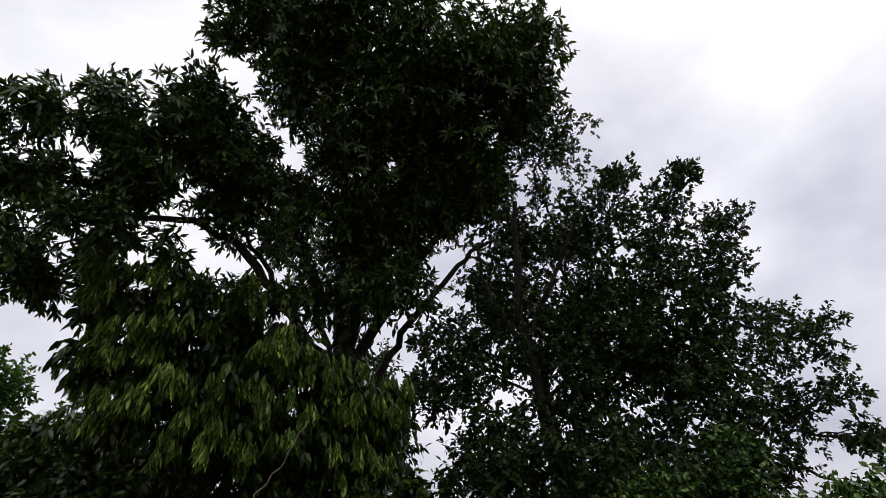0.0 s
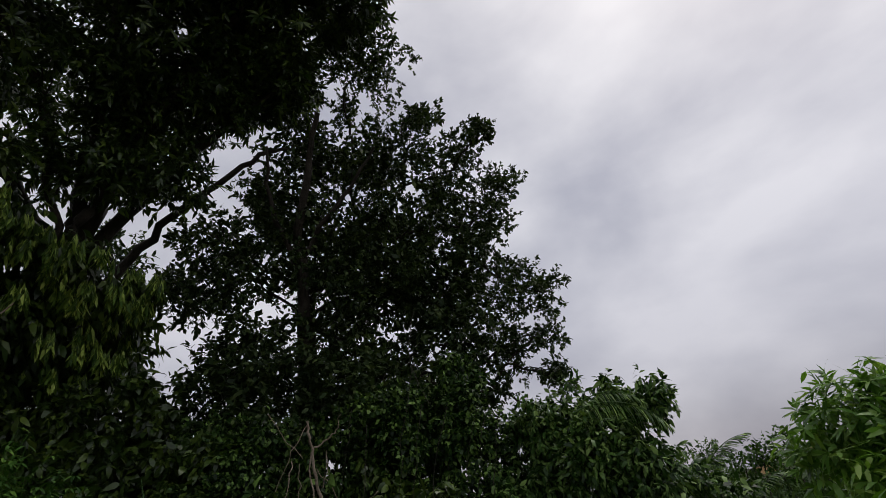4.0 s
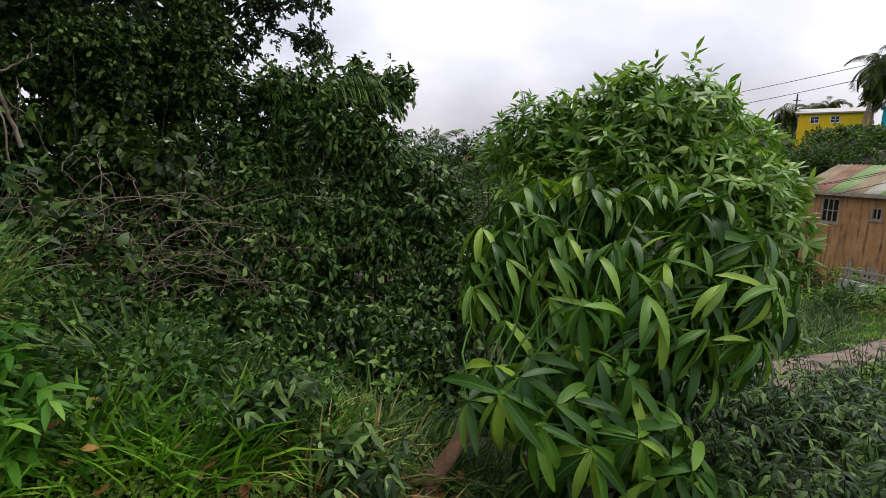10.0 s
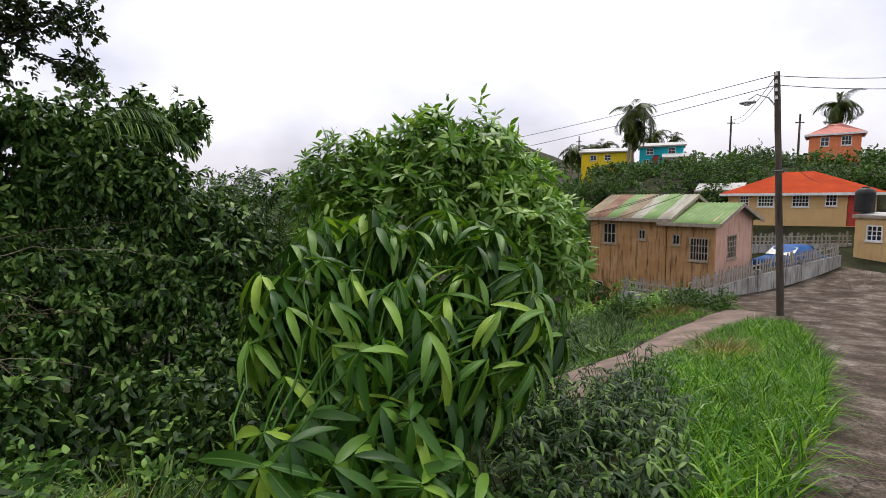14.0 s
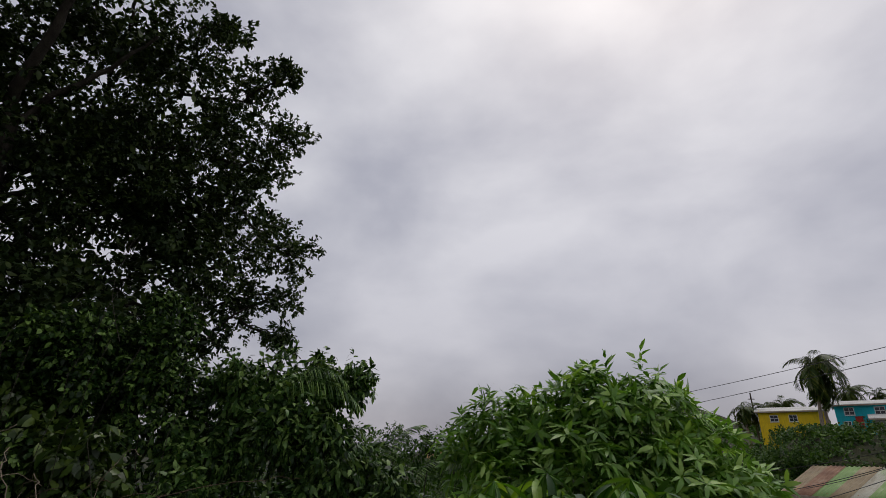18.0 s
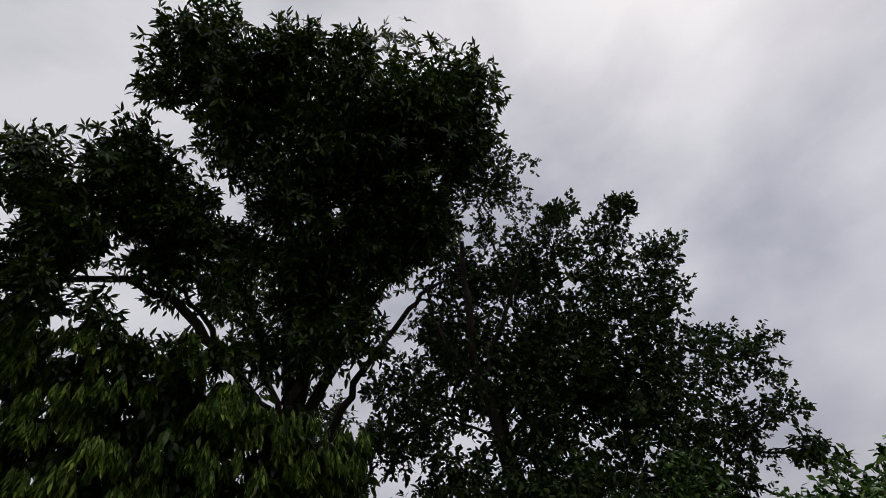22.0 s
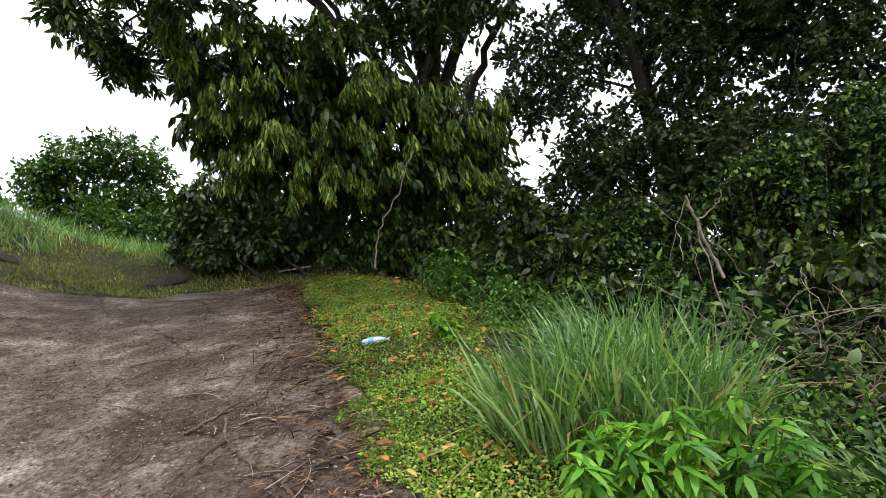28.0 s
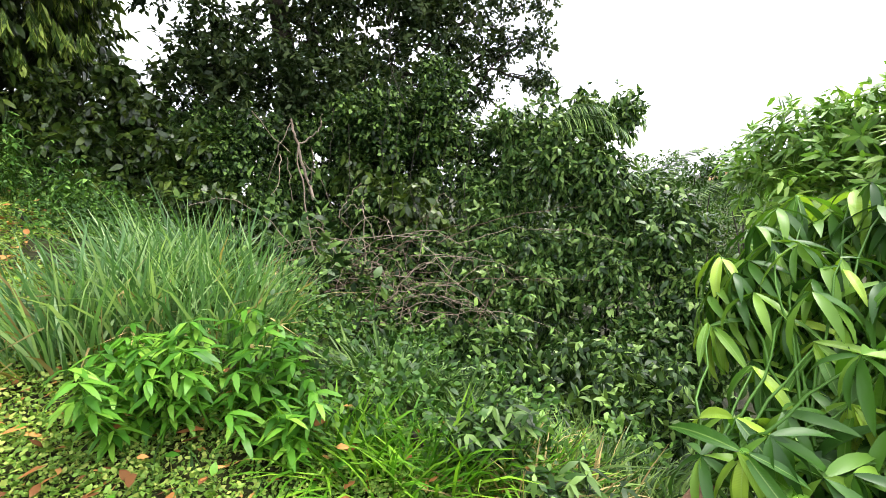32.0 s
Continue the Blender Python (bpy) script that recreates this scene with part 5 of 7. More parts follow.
def twig_litter(name, pts, seed, label):
    rg = np.random.RandomState(seed)
    for x, y in pts:
        a = rg.rand() * 6.28
        L = 0.12 + 0.34 * rg.rand() ** 1.6
        n = 7
        s = np.linspace(-0.5, 0.5, n) * L
        bend = rg.normal(0, 0.15) * L
        px_ = x + np.cos(a) * s - np.sin(a) * bend * (s / L) ** 2 * 4
        py_ = y + np.sin(a) * s + np.cos(a) * bend * (s / L) ** 2 * 4
        pz = height(px_, py_) + 0.045 + 0.012 * rg.rand()
        r = 0.003 + 0.005 * rg.rand()
        pieces = [tube(np.column_stack([px_, py_, pz]), np.linspace(r, r * 0.5, n), 5)]
        if rg.rand() < 0.5:
            b = a + rg.choice([-0.7, 0.7])
            q = np.linspace(0, 0.45, 4) * L
            qx, qy = px_[3] + np.cos(b) * q, py_[3] + np.sin(b) * q
            pieces.append(tube(np.column_stack([qx, qy, height(qx, qy) + 0.05]), np.linspace(r * 0.7, r * 0.3, 4), 4))
        V, F = merge(pieces)
        tagged(mesh_thing(name, V, F, M_TWIG_DARK if rg.rand() < 0.5 else M_TWIG, smooth=True), label, "twig", "fallen twigs")


M_GRIT = noisy_mat("road_grit", [(0.3, (0.05, 0.04, 0.03)), (0.7, (0.30, 0.26, 0.22))], 25, 0.9, 3, 0.2, 0.003)
gx, gy = -9.5 + 10.5 * rgv.rand(36000), -4.5 + 5.0 * rgv.rand(36000)
gq = edge_distance(gx, gy)
grit = np.column_stack([gx, gy])[(gq < -0.05) & (gq > -2.9)]
scatter_leaves("road_grit", 0, 183, grit[:12000], 0.018, 0.013, M_GRIT, "loose grit and small stones on the lane", "gravel", 0.038, 0.1, 0.4)
twig_litter("fallen_twig", lane[5000:5300], 181, "dry fallen twig on the asphalt")


def weed_plant(name, x, y, n_stem, h, leaf, seed, label, mat, group=""):
    """A bushy herb: stems with pairs of drooping pointed leaves, each a part."""
    rg = np.random.RandomState(seed)
    z = ground_z(x, y)
    root = new(name)
    tagged(root, label, "plant", group)
    P, D, N, L, W = [], [], [], [], []
    for s in range(n_stem):
        a = rg.rand() * 6.28
        r = 0.62 * h * math.sqrt(rg.rand())
        tip = np.array([x + math.cos(a) * r, y + math.sin(a) * r, z + h * (0.6 + 0.4 * rg.rand())])
        pts = crooked((x + 0.3 * r * math.cos(a), y + 0.3 * r * math.sin(a), z - 0.02), tip, rg, 7)
        V, F = tube(pts, np.linspace(0.006, 0.003, 7), 4)
        mesh_thing("stem", V, F, mat, root)
        for k in range(2, 7):
            b0 = rg.rand() * 6.28
            for j in range(3 if k < 6 else 6):
                b = b0 + (j - 1) * 0.75 if k < 6 else rg.rand() * 6.28
                P.append(pts[k])
                D.append((math.cos(b), math.sin(b), 0.15 - 0.5 * rg.rand()))
                N.append((rg.normal(0, 0.2), rg.normal(0, 0.2), 1))
                q = 0.7 + 0.5 * rg.rand()
                L.append(leaf * q)
                W.append(leaf * 0.25 * q)
    V, F = leaf_arrays(np.array(P), np.array(D), np.array(N), np.array(L), np.array(W), 0.15, 0.3)
    mesh_thing("leaves", V, F, mat, root)
    return root


for k, (x, y, n, h) in enumerate([(*WEED_A, 20, 0.44), (*WEED_B, 20, 0.50), (-2.32, 1.42, 14, 0.36), (-2.72, 0.92, 14, 0.34), (-2.05, 1.22, 12, 0.30)]):
    weed_plant("broadleaf_weed", x, y, n, h, 0.115, 190 + k, "bright green broad-leaved weed in front of tall grass", M_WEED, "broadleaf weeds")
for k, (x, y, h) in enumerate([(-7.2, 1.0, 0.8), (-6.7, 1.3, 0.7), (-7.8, 0.9, 0.9), (-6.2, 1.6, 0.6), (-3.6, 4.2, 1.4), (-3.9, 4.5, 1.2)]):
    weed_plant("leafy_herb", x, y, 18, h, 0.12, 200 + k, "leafy green herb at the verge", M_HERB, "leafy herbs")
# These herbs wear the dark thicket leaf, shade at the bed's foot put in colour.
for k, (x, y, h) in enumerate([(1.0, 3.2, 0.5), (1.4, 3.7, 0.5), (0.5, 3.3, 0.45), (1.8, 4.4, 0.55), (1.2, 4.6, 0.6), (2.3, 5.6, 0.6), (1.7, 5.6, 0.6), (2.8, 7.2, 0.7), (-1.6, 2.0, 0.35), (-1.1, 1.9, 0.3), (0.1, 2.6, 0.35), (0.9, 2.7, 0.3), (1.5, 4.9, 0.6), (1.0, 5.2, 0.6), (2.0, 6.3, 0.6), (1.4, 6.6, 0.55), (0.8, 4.1, 0.5), (0.6, 4.7, 0.55)]):
    weed_plant("verge_herb", x, y, 26, h, 0.10, 240 + k, "leafy herb at the foot of the grass bed, darkened for shade", M_THICKET, "verge herbs")
for k, (x, y, h) in enumerate([(0.33, 2.74, 0.3), (0.57, 2.78, 0.3), (0.82, 2.8, 0.3), (0.51, 3.09, 0.3), (1.16, 3.25, 0.3), (1.22, 2.97, 0.3)]):
    weed_plant("corner_weed", x, y, 20, h, 0.10, 270 + k, "low green leafy weed at the corner of the bed", M_HERB, "corner weeds")
weed_plant("yellow_seedling", -5.2, 0.55, 5, 0.25, 0.16, 207, "yellowish seedling on the verge", M_GRASS_BRIGHT)

# low bramble on the slope under the lane
rgl = np.random.RandomState(216)
LOWB = []
while len(LOWB) < 60:
    x, y = -7.6 + 8.8 * rgl.rand(), 0.4 + 5.4 * rgl.rand()
    q = float(edge_distance(np.array([x]), np.array([y]))[0])
    if 1.0 < q < 3.6 and not (x > -3.8 and y > 2.7) and not (x < -2.7 and q < 1.5) and not (x > -1.3 and y < 2.6):
        LOWB.append((x, y, ground_z(x, y) + 0.12, 0.22 + 0.14 * rgl.rand()))
for k in range(0, len(LOWB), 3):
    bush("low_bramble", LOWB[k:k + 3], dict(leaf=0.05, width=0.024, dens=720, per=7, hang=0.0, seed=260 + k, spread=2.2), M_HERB, "low leafy bramble on the slope", "bramble", 260 + k, group="low brambles")

# filling of the gully, so that no bare slope shows between the shrubs
FILL = []
rgf = np.random.RandomState(211)
while len(FILL) < 70:
    x, y = -10 + 14 * rgf.rand(), 2.5 + 10 * rgf.rand()
    q = float(edge_distance(np.array([x]), np.array([y]))[0])
    if q > 2.6 and x < 2.5 and not (x > -1.2 and y < 4.2):
        FILL.append((x, y, ground_z(x, y) + 0.3 + 0.5 * rgf.rand(), 0.55 + 0.35 * rgf.rand()))
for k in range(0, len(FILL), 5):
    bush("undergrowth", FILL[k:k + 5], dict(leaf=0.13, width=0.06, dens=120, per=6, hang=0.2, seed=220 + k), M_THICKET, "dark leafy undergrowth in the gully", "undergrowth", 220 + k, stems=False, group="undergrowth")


# ---------------------------------------------------------------- the long-leaved plant close to the lane
def long_leaf_mesh(name, seed, droop, n=12, m=5):
    """One long leaf with a midrib fold, side veins as ripples and a drooping tip, 1 m long."""
    rg = np.random.RandomState(seed)
    t = np.linspace(0, 1, n)
    w = 0.098 * np.sin(np.pi * np.clip(t * 0.96 + 0.03, 0, 1)) ** 0.75 * (1 - 0.25 * t)
    w[0] = 0.006
    ang = 0.12 - droop * t ** 1.3
    cx = np.concatenate([[0], np.cumsum(np.cos(ang[:-1]))]) / (n - 1)
    cz = np.concatenate([[0], np.cumsum(np.sin(ang[:-1]))]) / (n - 1)
    V = []
    for i in range(n):
        for j in range(m):
            s = (j - m // 2) / (m // 2)
            rip = 0.012 * math.sin(i * 3.1) * abs(s) * (1 if 0 < i < n - 1 else 0)
            V.append((cx[i] + 0.0 * s, w[i] * s, cz[i] + 0.33 * w[i] * abs(s) + rip + 0.02 * s * math.sin(t[i] * 3 + seed)))
    F = []
    for i in range(n - 1):
        for j in range(m - 1):
            k = i * m + j
            F.append((k, k + 1, k + m + 1, k + m))
    me = fast_mesh(name, np.array(V), np.array(F))
    me.materials.append(M_BIGLEAF)
    me.polygons.foreach_set("use_smooth", np.ones(len(me.polygons), dtype=bool))
    return me


def vein_relief(m):
    """Raised side veins and a pale midrib along each long leaf."""
    nt, ln = m.node_tree.nodes, m.node_tree.links
    b = nt["Principled BSDF"]
    c = nt.new("ShaderNodeTexCoord")
    sp = nt.new("ShaderNodeSeparateXYZ")
    ln.new(c.outputs["Object"], sp.inputs[0])
    ay = nt.new("ShaderNodeMath")
    ay.operation = "ABSOLUTE"
    ln.new(sp.outputs["Y"], ay.inputs[0])
    ch = nt.new("ShaderNodeMath")
    ch.operation = "MULTIPLY_ADD"
    ln.new(ay.outputs[0], ch.inputs[0])
    ch.inputs[1].default_value = -0.8
    ln.new(sp.outputs["X"], ch.inputs[2])
    fr = nt.new("ShaderNodeMath")
    fr.operation = "MULTIPLY"
    ln.new(ch.outputs[0], fr.inputs[0])
    fr.inputs[1].default_value = 190.0
    sn = nt.new("ShaderNodeMath")
    sn.operation = "SINE"
    ln.new(fr.outputs[0], sn.inputs[0])
    add_bump(nt, ln, b, sn.outputs[0], 0.11, 0.003)
    rib = ramp_node(nt, [(0.0, (0.55, 0.55, 0.55)), (0.009, (0, 0, 0))])
    ln.new(ay.outputs[0], rib.inputs["Fac"])
    col = b.inputs["Base Color"].links[0].from_socket
    ln.new(mix_rgb(nt, ln, rib.outputs["Color"], col, (0.30, 0.46, 0.12)), b.inputs["Base Color"])


vein_relief(M_BIGLEAF)
INNER_LEAVES = [long_leaf_mesh("leaf", s, d, 7, 3) for s, d in ((5, 0.9), (6, 1.3), (7, 0.7), (8, 1.1))]
LONG_LEAVES = [long_leaf_mesh("leaf", s, d) for s, d in ((1, 0.9), (2, 1.3), (3, 0.6), (4, 1.1))]
M_STEMBROWN = noisy_mat("brown_stem", [(0.3, (0.12, 0.065, 0.035)), (0.7, (0.30, 0.18, 0.11))], 9, 0.8, 8, 0.6, 0.01, squash=(1, 1, 0.3))
# Darker copy of the long leaf's greens, shade painted in; branches use it too.
M_BIGFILL = leaf_mat("long_leaf_shade_tone", (0.022, 0.075, 0.012), (0.06, 0.165, 0.02), (0.20, 0.36, 0.045), 0.42, 0.2, 0.3)
plant = empty("long_leaved_shrub", -0.55, 2.75, ground_z(-0.55, 2.75), "shrub with long drooping bright green leaves", "shrub")
inv = plant.matrix_basis.inverted()
rgp = np.random.RandomState(231)
p_base = np.array([-1.0, 2.05, ground_z(-1.0, 2.05) - 0.1])
p_knee = np.array(PLANT_KNEE)
V, F = tube(crooked(p_base, p_knee, rgp, 9, 0, 0.05), np.linspace(0.05, 0.03, 9), 8)
V = V - np.array(plant.location)
mesh_thing("stem", V, F, M_STEMBROWN, plant, "brown leaning stem", smooth=True)
mid = np.mean(np.array([q[:3] for q in WHORLS]), axis=0) - np.array([0, 0, 0.35])
n_leaf = 0
for x, y, z, size in WHORLS:
    tip = np.array([x, y, z])
    start = p_knee if np.linalg.norm(tip - p_knee) < 1.0 else p_knee * 0.5 + mid * 0.5
    V, F = tube(crooked(start, tip, rgp, 8, 0.1, 0.08), np.linspace(0.009, 0.004, 8), 5)
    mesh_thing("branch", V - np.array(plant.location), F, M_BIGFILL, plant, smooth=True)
    out = unit(tip - mid + np.array([0, 0, 0.25]))
    k_n = 13
    for k in range(k_n):
        a = math.degrees(k * 2.4 + rgp.rand() * 0.5)
        tilt = 26 + 60 * rgp.rand() - (26 if k < 2 else 0)
        s = size * (0.75 + 0.4 * rgp.rand())
        ob = new("leaf", LONG_LEAVES[rgp.randint(4)])
        blown = max(0.0, x - 0.1)
        axis = Vector(out * 0.45 + np.array([1.3 * blown, 0, 0.75])).normalized()
        tilt -= 45 * blown * rgp.rand()
        rot = Vector((0, 0, 1)).rotation_difference(axis).to_matrix().to_4x4()
        m = Matrix.Translation(tip + out * (rgp.rand() * 0.07 - 0.05)) @ rot @ pose(0, 0, 0, 0, 0, a) @ pose(0, 0, 0, rgp.normal() * 14, tilt, 0) @ Matrix.Scale(s, 4)
        ob.parent = plant
        ob.matrix_basis = inv @ m
        n_leaf += 1
def leaf_copies(meshes, mats_):
    """Many copies of the long leaf joined into one mesh."""
    Vs, Fs, o = [], [], 0
    for k, m in enumerate(mats_):
        me = meshes[k % len(meshes)]
        v = np.empty(len(me.vertices) * 3, dtype=np.float32)
        me.vertices.foreach_get("co", v)
        v = v.reshape(-1, 3)
        A = np.array(m)
        Vs.append(v @ A[:3, :3].T + A[:3, 3])
        f = np.empty(len(me.loops), dtype=np.int32)
        me.loops.foreach_get("vertex_index", f)
        Fs.append(f.reshape(-1, 4) + o)
        o += len(v)
    return np.concatenate(Vs), np.concatenate(Fs)


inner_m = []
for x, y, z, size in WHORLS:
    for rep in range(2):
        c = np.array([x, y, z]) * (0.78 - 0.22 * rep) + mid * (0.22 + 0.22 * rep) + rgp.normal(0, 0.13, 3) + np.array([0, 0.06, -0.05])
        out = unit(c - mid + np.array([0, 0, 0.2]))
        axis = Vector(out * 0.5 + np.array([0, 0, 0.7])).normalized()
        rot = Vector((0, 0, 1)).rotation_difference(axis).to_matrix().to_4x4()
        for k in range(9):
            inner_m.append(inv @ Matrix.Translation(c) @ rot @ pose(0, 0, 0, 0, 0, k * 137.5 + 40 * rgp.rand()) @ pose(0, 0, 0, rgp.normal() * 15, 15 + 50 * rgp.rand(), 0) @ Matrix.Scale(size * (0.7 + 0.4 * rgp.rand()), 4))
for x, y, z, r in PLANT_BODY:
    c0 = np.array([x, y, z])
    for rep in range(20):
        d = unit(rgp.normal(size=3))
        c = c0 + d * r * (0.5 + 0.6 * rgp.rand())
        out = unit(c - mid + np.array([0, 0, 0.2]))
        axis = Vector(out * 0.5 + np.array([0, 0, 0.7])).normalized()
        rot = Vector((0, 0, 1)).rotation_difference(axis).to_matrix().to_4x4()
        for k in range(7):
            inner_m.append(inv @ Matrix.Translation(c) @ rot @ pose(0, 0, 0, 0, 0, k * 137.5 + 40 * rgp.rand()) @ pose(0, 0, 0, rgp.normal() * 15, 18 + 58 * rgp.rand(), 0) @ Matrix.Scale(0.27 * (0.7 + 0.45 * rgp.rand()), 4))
# The darkened green gives the inner leaves their shade.
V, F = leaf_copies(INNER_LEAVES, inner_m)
tagged(mesh_thing("leaf_mass", V, F, M_BIGFILL, plant, "inner leaves with shade in their darker green", True), kind="stuff")



# ---------------------------------------------------------------- houses and street furniture
def stained_wall(name, top, low, stain):
    """Painted render with long rain streaks and a fine grain."""
    m, nt, ln, b = base_mat(name, 0.85, 0, 0.25)
    n1 = noise_node(nt, ln, 1.3, 6)
    r = ramp_node(nt, [(0.3, low), (0.7, top)])
    ln.new(n1.outputs["Fac"], r.inputs["Fac"])
    n2 = noise_node(nt, ln, 2.2, 7, 0.6, "Object", 0.2, (3.2, 3.2, 0.35))
    s = ramp_node(nt, [(0.50, (0, 0, 0)), (0.70, (1, 1, 1))])
    ln.new(n2.outputs["Fac"], s.inputs["Fac"])
    n3 = noise_node(nt, ln, 30, 4)
    g = ramp_node(nt, [(0.3, (0.85, 0.85, 0.85)), (0.7, (1.08, 1.08, 1.08))])
    ln.new(n3.outputs["Fac"], g.inputs["Fac"])
    c = mix_rgb(nt, ln, s.outputs["Color"], r.outputs["Color"], stain)
    ln.new(mix_rgb(nt, ln, 1.0, c, g.outputs["Color"], "MULTIPLY"), b.inputs["Base Color"])
    add_bump(nt, ln, b, n3.outputs["Fac"], 0.3, 0.01)
    return m


M_PEACH = stained_wall("peach_wall", (0.50, 0.29, 0.14), (0.36, 0.18, 0.07), (0.09, 0.05, 0.03))
M_PINKISH = stained_wall("pink_wall", (0.66, 0.42, 0.33), (0.58, 0.35, 0.26), (0.40, 0.24, 0.18))
M_CREAM = stained_wall("cream_wall", (0.66, 0.44, 0.20), (0.58, 0.37, 0.16), (0.52, 0.35, 0.18))
M_YELLOW = stained_wall("yellow_wall", (0.85, 0.60, 0.02), (0.75, 0.50, 0.02), (0.62, 0.42, 0.03))
M_TURQ = stained_wall("turquoise_wall", (0.02, 0.48, 0.56), (0.02, 0.42, 0.50), (0.03, 0.35, 0.42))
M_CORAL = stained_wall("coral_wall", (0.80, 0.25, 0.11), (0.70, 0.20, 0.08), (0.55, 0.15, 0.07))
M_GREYWALL = stained_wall("grey_wall", (0.46, 0.46, 0.46), (0.36, 0.36, 0.36), (0.16, 0.15, 0.14))
M_CONCRETE = stained_wall("stained_concrete", (0.46, 0.44, 0.41), (0.24, 0.23, 0.21), (0.055, 0.05, 0.045))
M_ROOF_OLD = noisy_mat("old_roof_sheet", [(0.28, (0.16, 0.11, 0.06)), (0.42, (0.29, 0.27, 0.20)), (0.56, (0.38, 0.37, 0.30)), (0.68, (0.22, 0.30, 0.13))], 0.8, 0.6, 5, 0.2, 0.01, squash=(1.6, 0.4, 1))
M_ROOF_RUST = noisy_mat("rusted_roof_sheet", [(0.3, (0.13, 0.06, 0.035)), (0.55, (0.24, 0.13, 0.08)), (0.8, (0.36, 0.30, 0.22))], 1.5, 0.75, 5, 0.25, 0.01)
M_ROOF_TAN = noisy_mat("tan_roof_sheet", [(0.3, (0.16, 0.11, 0.055)), (0.6, (0.26, 0.20, 0.11)), (0.8, (0.40, 0.36, 0.25))], 1.2, 0.6, 5, 0.2, 0.01)
M_ROOF_GREEN = noisy_mat("mossy_green_roof", [(0.3, (0.11, 0.21, 0.05)), (0.6, (0.17, 0.28, 0.08)), (0.8, (0.36, 0.38, 0.24))], 1.2, 0.6, 5, 0.2, 0.01)
M_ROOF_RED = noisy_mat("red_roof_paint", [(0.3, (0.34, 0.040, 0.010)), (0.7, (0.46, 0.065, 0.015))], 0.9, 0.85, 5, 0.15, 0.01, spec=0.08)
M_ROOF_GREY = noisy_mat("pale_grey_roof", [(0.3, (0.45, 0.44, 0.42)), (0.7, (0.62, 0.61, 0.58))], 0.9, 0.55, 5, 0.15, 0.01)
M_ROOF_PINK = noisy_mat("faded_red_roof", [(0.3, (0.42, 0.12, 0.09)), (0.7, (0.55, 0.20, 0.15))], 0.9, 0.6, 5, 0.15, 0.01)
M_TRIM = noisy_mat("weathered_trim", [(0.3, (0.24, 0.19, 0.14)), (0.7, (0.44, 0.37, 0.29))], 5, 0.7, 4, 0.2, 0.005)
M_WHITE = noisy_mat("white_paint", [(0.3, (0.62, 0.62, 0.60)), (0.7, (0.80, 0.80, 0.78))], 4, 0.6, 4, 0.1, 0.003)
M_DARKWOOD = noisy_mat("dark_old_wood", [(0.3, (0.035, 0.028, 0.022)), (0.7, (0.11, 0.085, 0.06))], 6, 0.85, 6, 0.5, 0.01, squash=(1, 1, 0.2))
M_POLE = noisy_mat("creosoted_pole", [(0.3, (0.035, 0.026, 0.02)), (0.55, (0.10, 0.08, 0.06)), (0.8, (0.21, 0.18, 0.15))], 5, 0.85, 7, 0.6, 0.01, squash=(1, 1, 0.12))
M_PICKET = noisy_mat("weathered_picket", [(0.3, (0.16, 0.13, 0.10)), (0.7, (0.46, 0.43, 0.38))], 7, 0.8, 5, 0.4, 0.004, squash=(1, 1, 0.3))
M_METAL = noisy_mat("galvanised_metal", [(0.3, (0.36, 0.37, 0.38)), (0.7, (0.55, 0.56, 0.57))], 8, 0.45, 3, 0.1, 0.002, metal=0.8)
M_WIRE, _nt, _ln, _b = base_mat("black_cable", 0.6)
_b.inputs["Base Color"].default_value = (0.015, 0.015, 0.016, 1)
M_GLASS, _nt, _ln, _b = base_mat("dark_window_glass", 0.08, 0, 0.6)
_b.inputs["Base Color"].default_value = (0.02, 0.022, 0.025, 1)
M_DOORRED = noisy_mat("red_door_paint", [(0.3, (0.35, 0.03, 0.02)), (0.7, (0.5, 0.06, 0.04))], 4, 0.6, 3, 0.1, 0.003)
M_BLACKTANK = noisy_mat("black_plastic", [(0.3, (0.012, 0.012, 0.013)), (0.7, (0.03, 0.03, 0.03))], 4, 0.45, 3, 0.1, 0.003)


def bx(bm, x0, y0, z0, x1, y1, z1):
    v = [bm.verts.new((x, y, z)) for z in (z0, z1) for x, y in ((x0, y0), (x1, y0), (x1, y1), (x0, y1))]
    for f in ((3, 2, 1, 0), (4, 5, 6, 7), (0, 1, 5, 4), (1, 2, 6, 5), (2, 3, 7, 6), (3, 0, 4, 7)):
        bm.faces.new([v[i] for i in f])


def wall_run(bm, m, length, z0, z1, holes, thick=0.15):
    """A wall along x with rectangular openings through it, laid out by the pose m."""
    xs = sorted({0.0, length, *[h[0] for h in holes], *[h[2] for h in holes]})
    zs = sorted({z0, z1, *[h[1] for h in holes], *[h[3] for h in holes]})
    n0 = len(bm.verts)
    for xa, xb in zip(xs, xs[1:]):
        for za, zb in zip(zs, zs[1:]):
            cx, cz = (xa + xb) / 2, (za + zb) / 2
            if any(h[0] < cx < h[2] and h[1] < cz < h[3] for h in holes):
                continue
            bx(bm, xa, 0, za, xb, thick, zb)
    bm.verts.ensure_lookup_table()
    for v in bm.verts[n0:]:
        v.co = m @ v.co
    bmesh.ops.remove_doubles(bm, verts=bm.verts[:], dist=0.001)


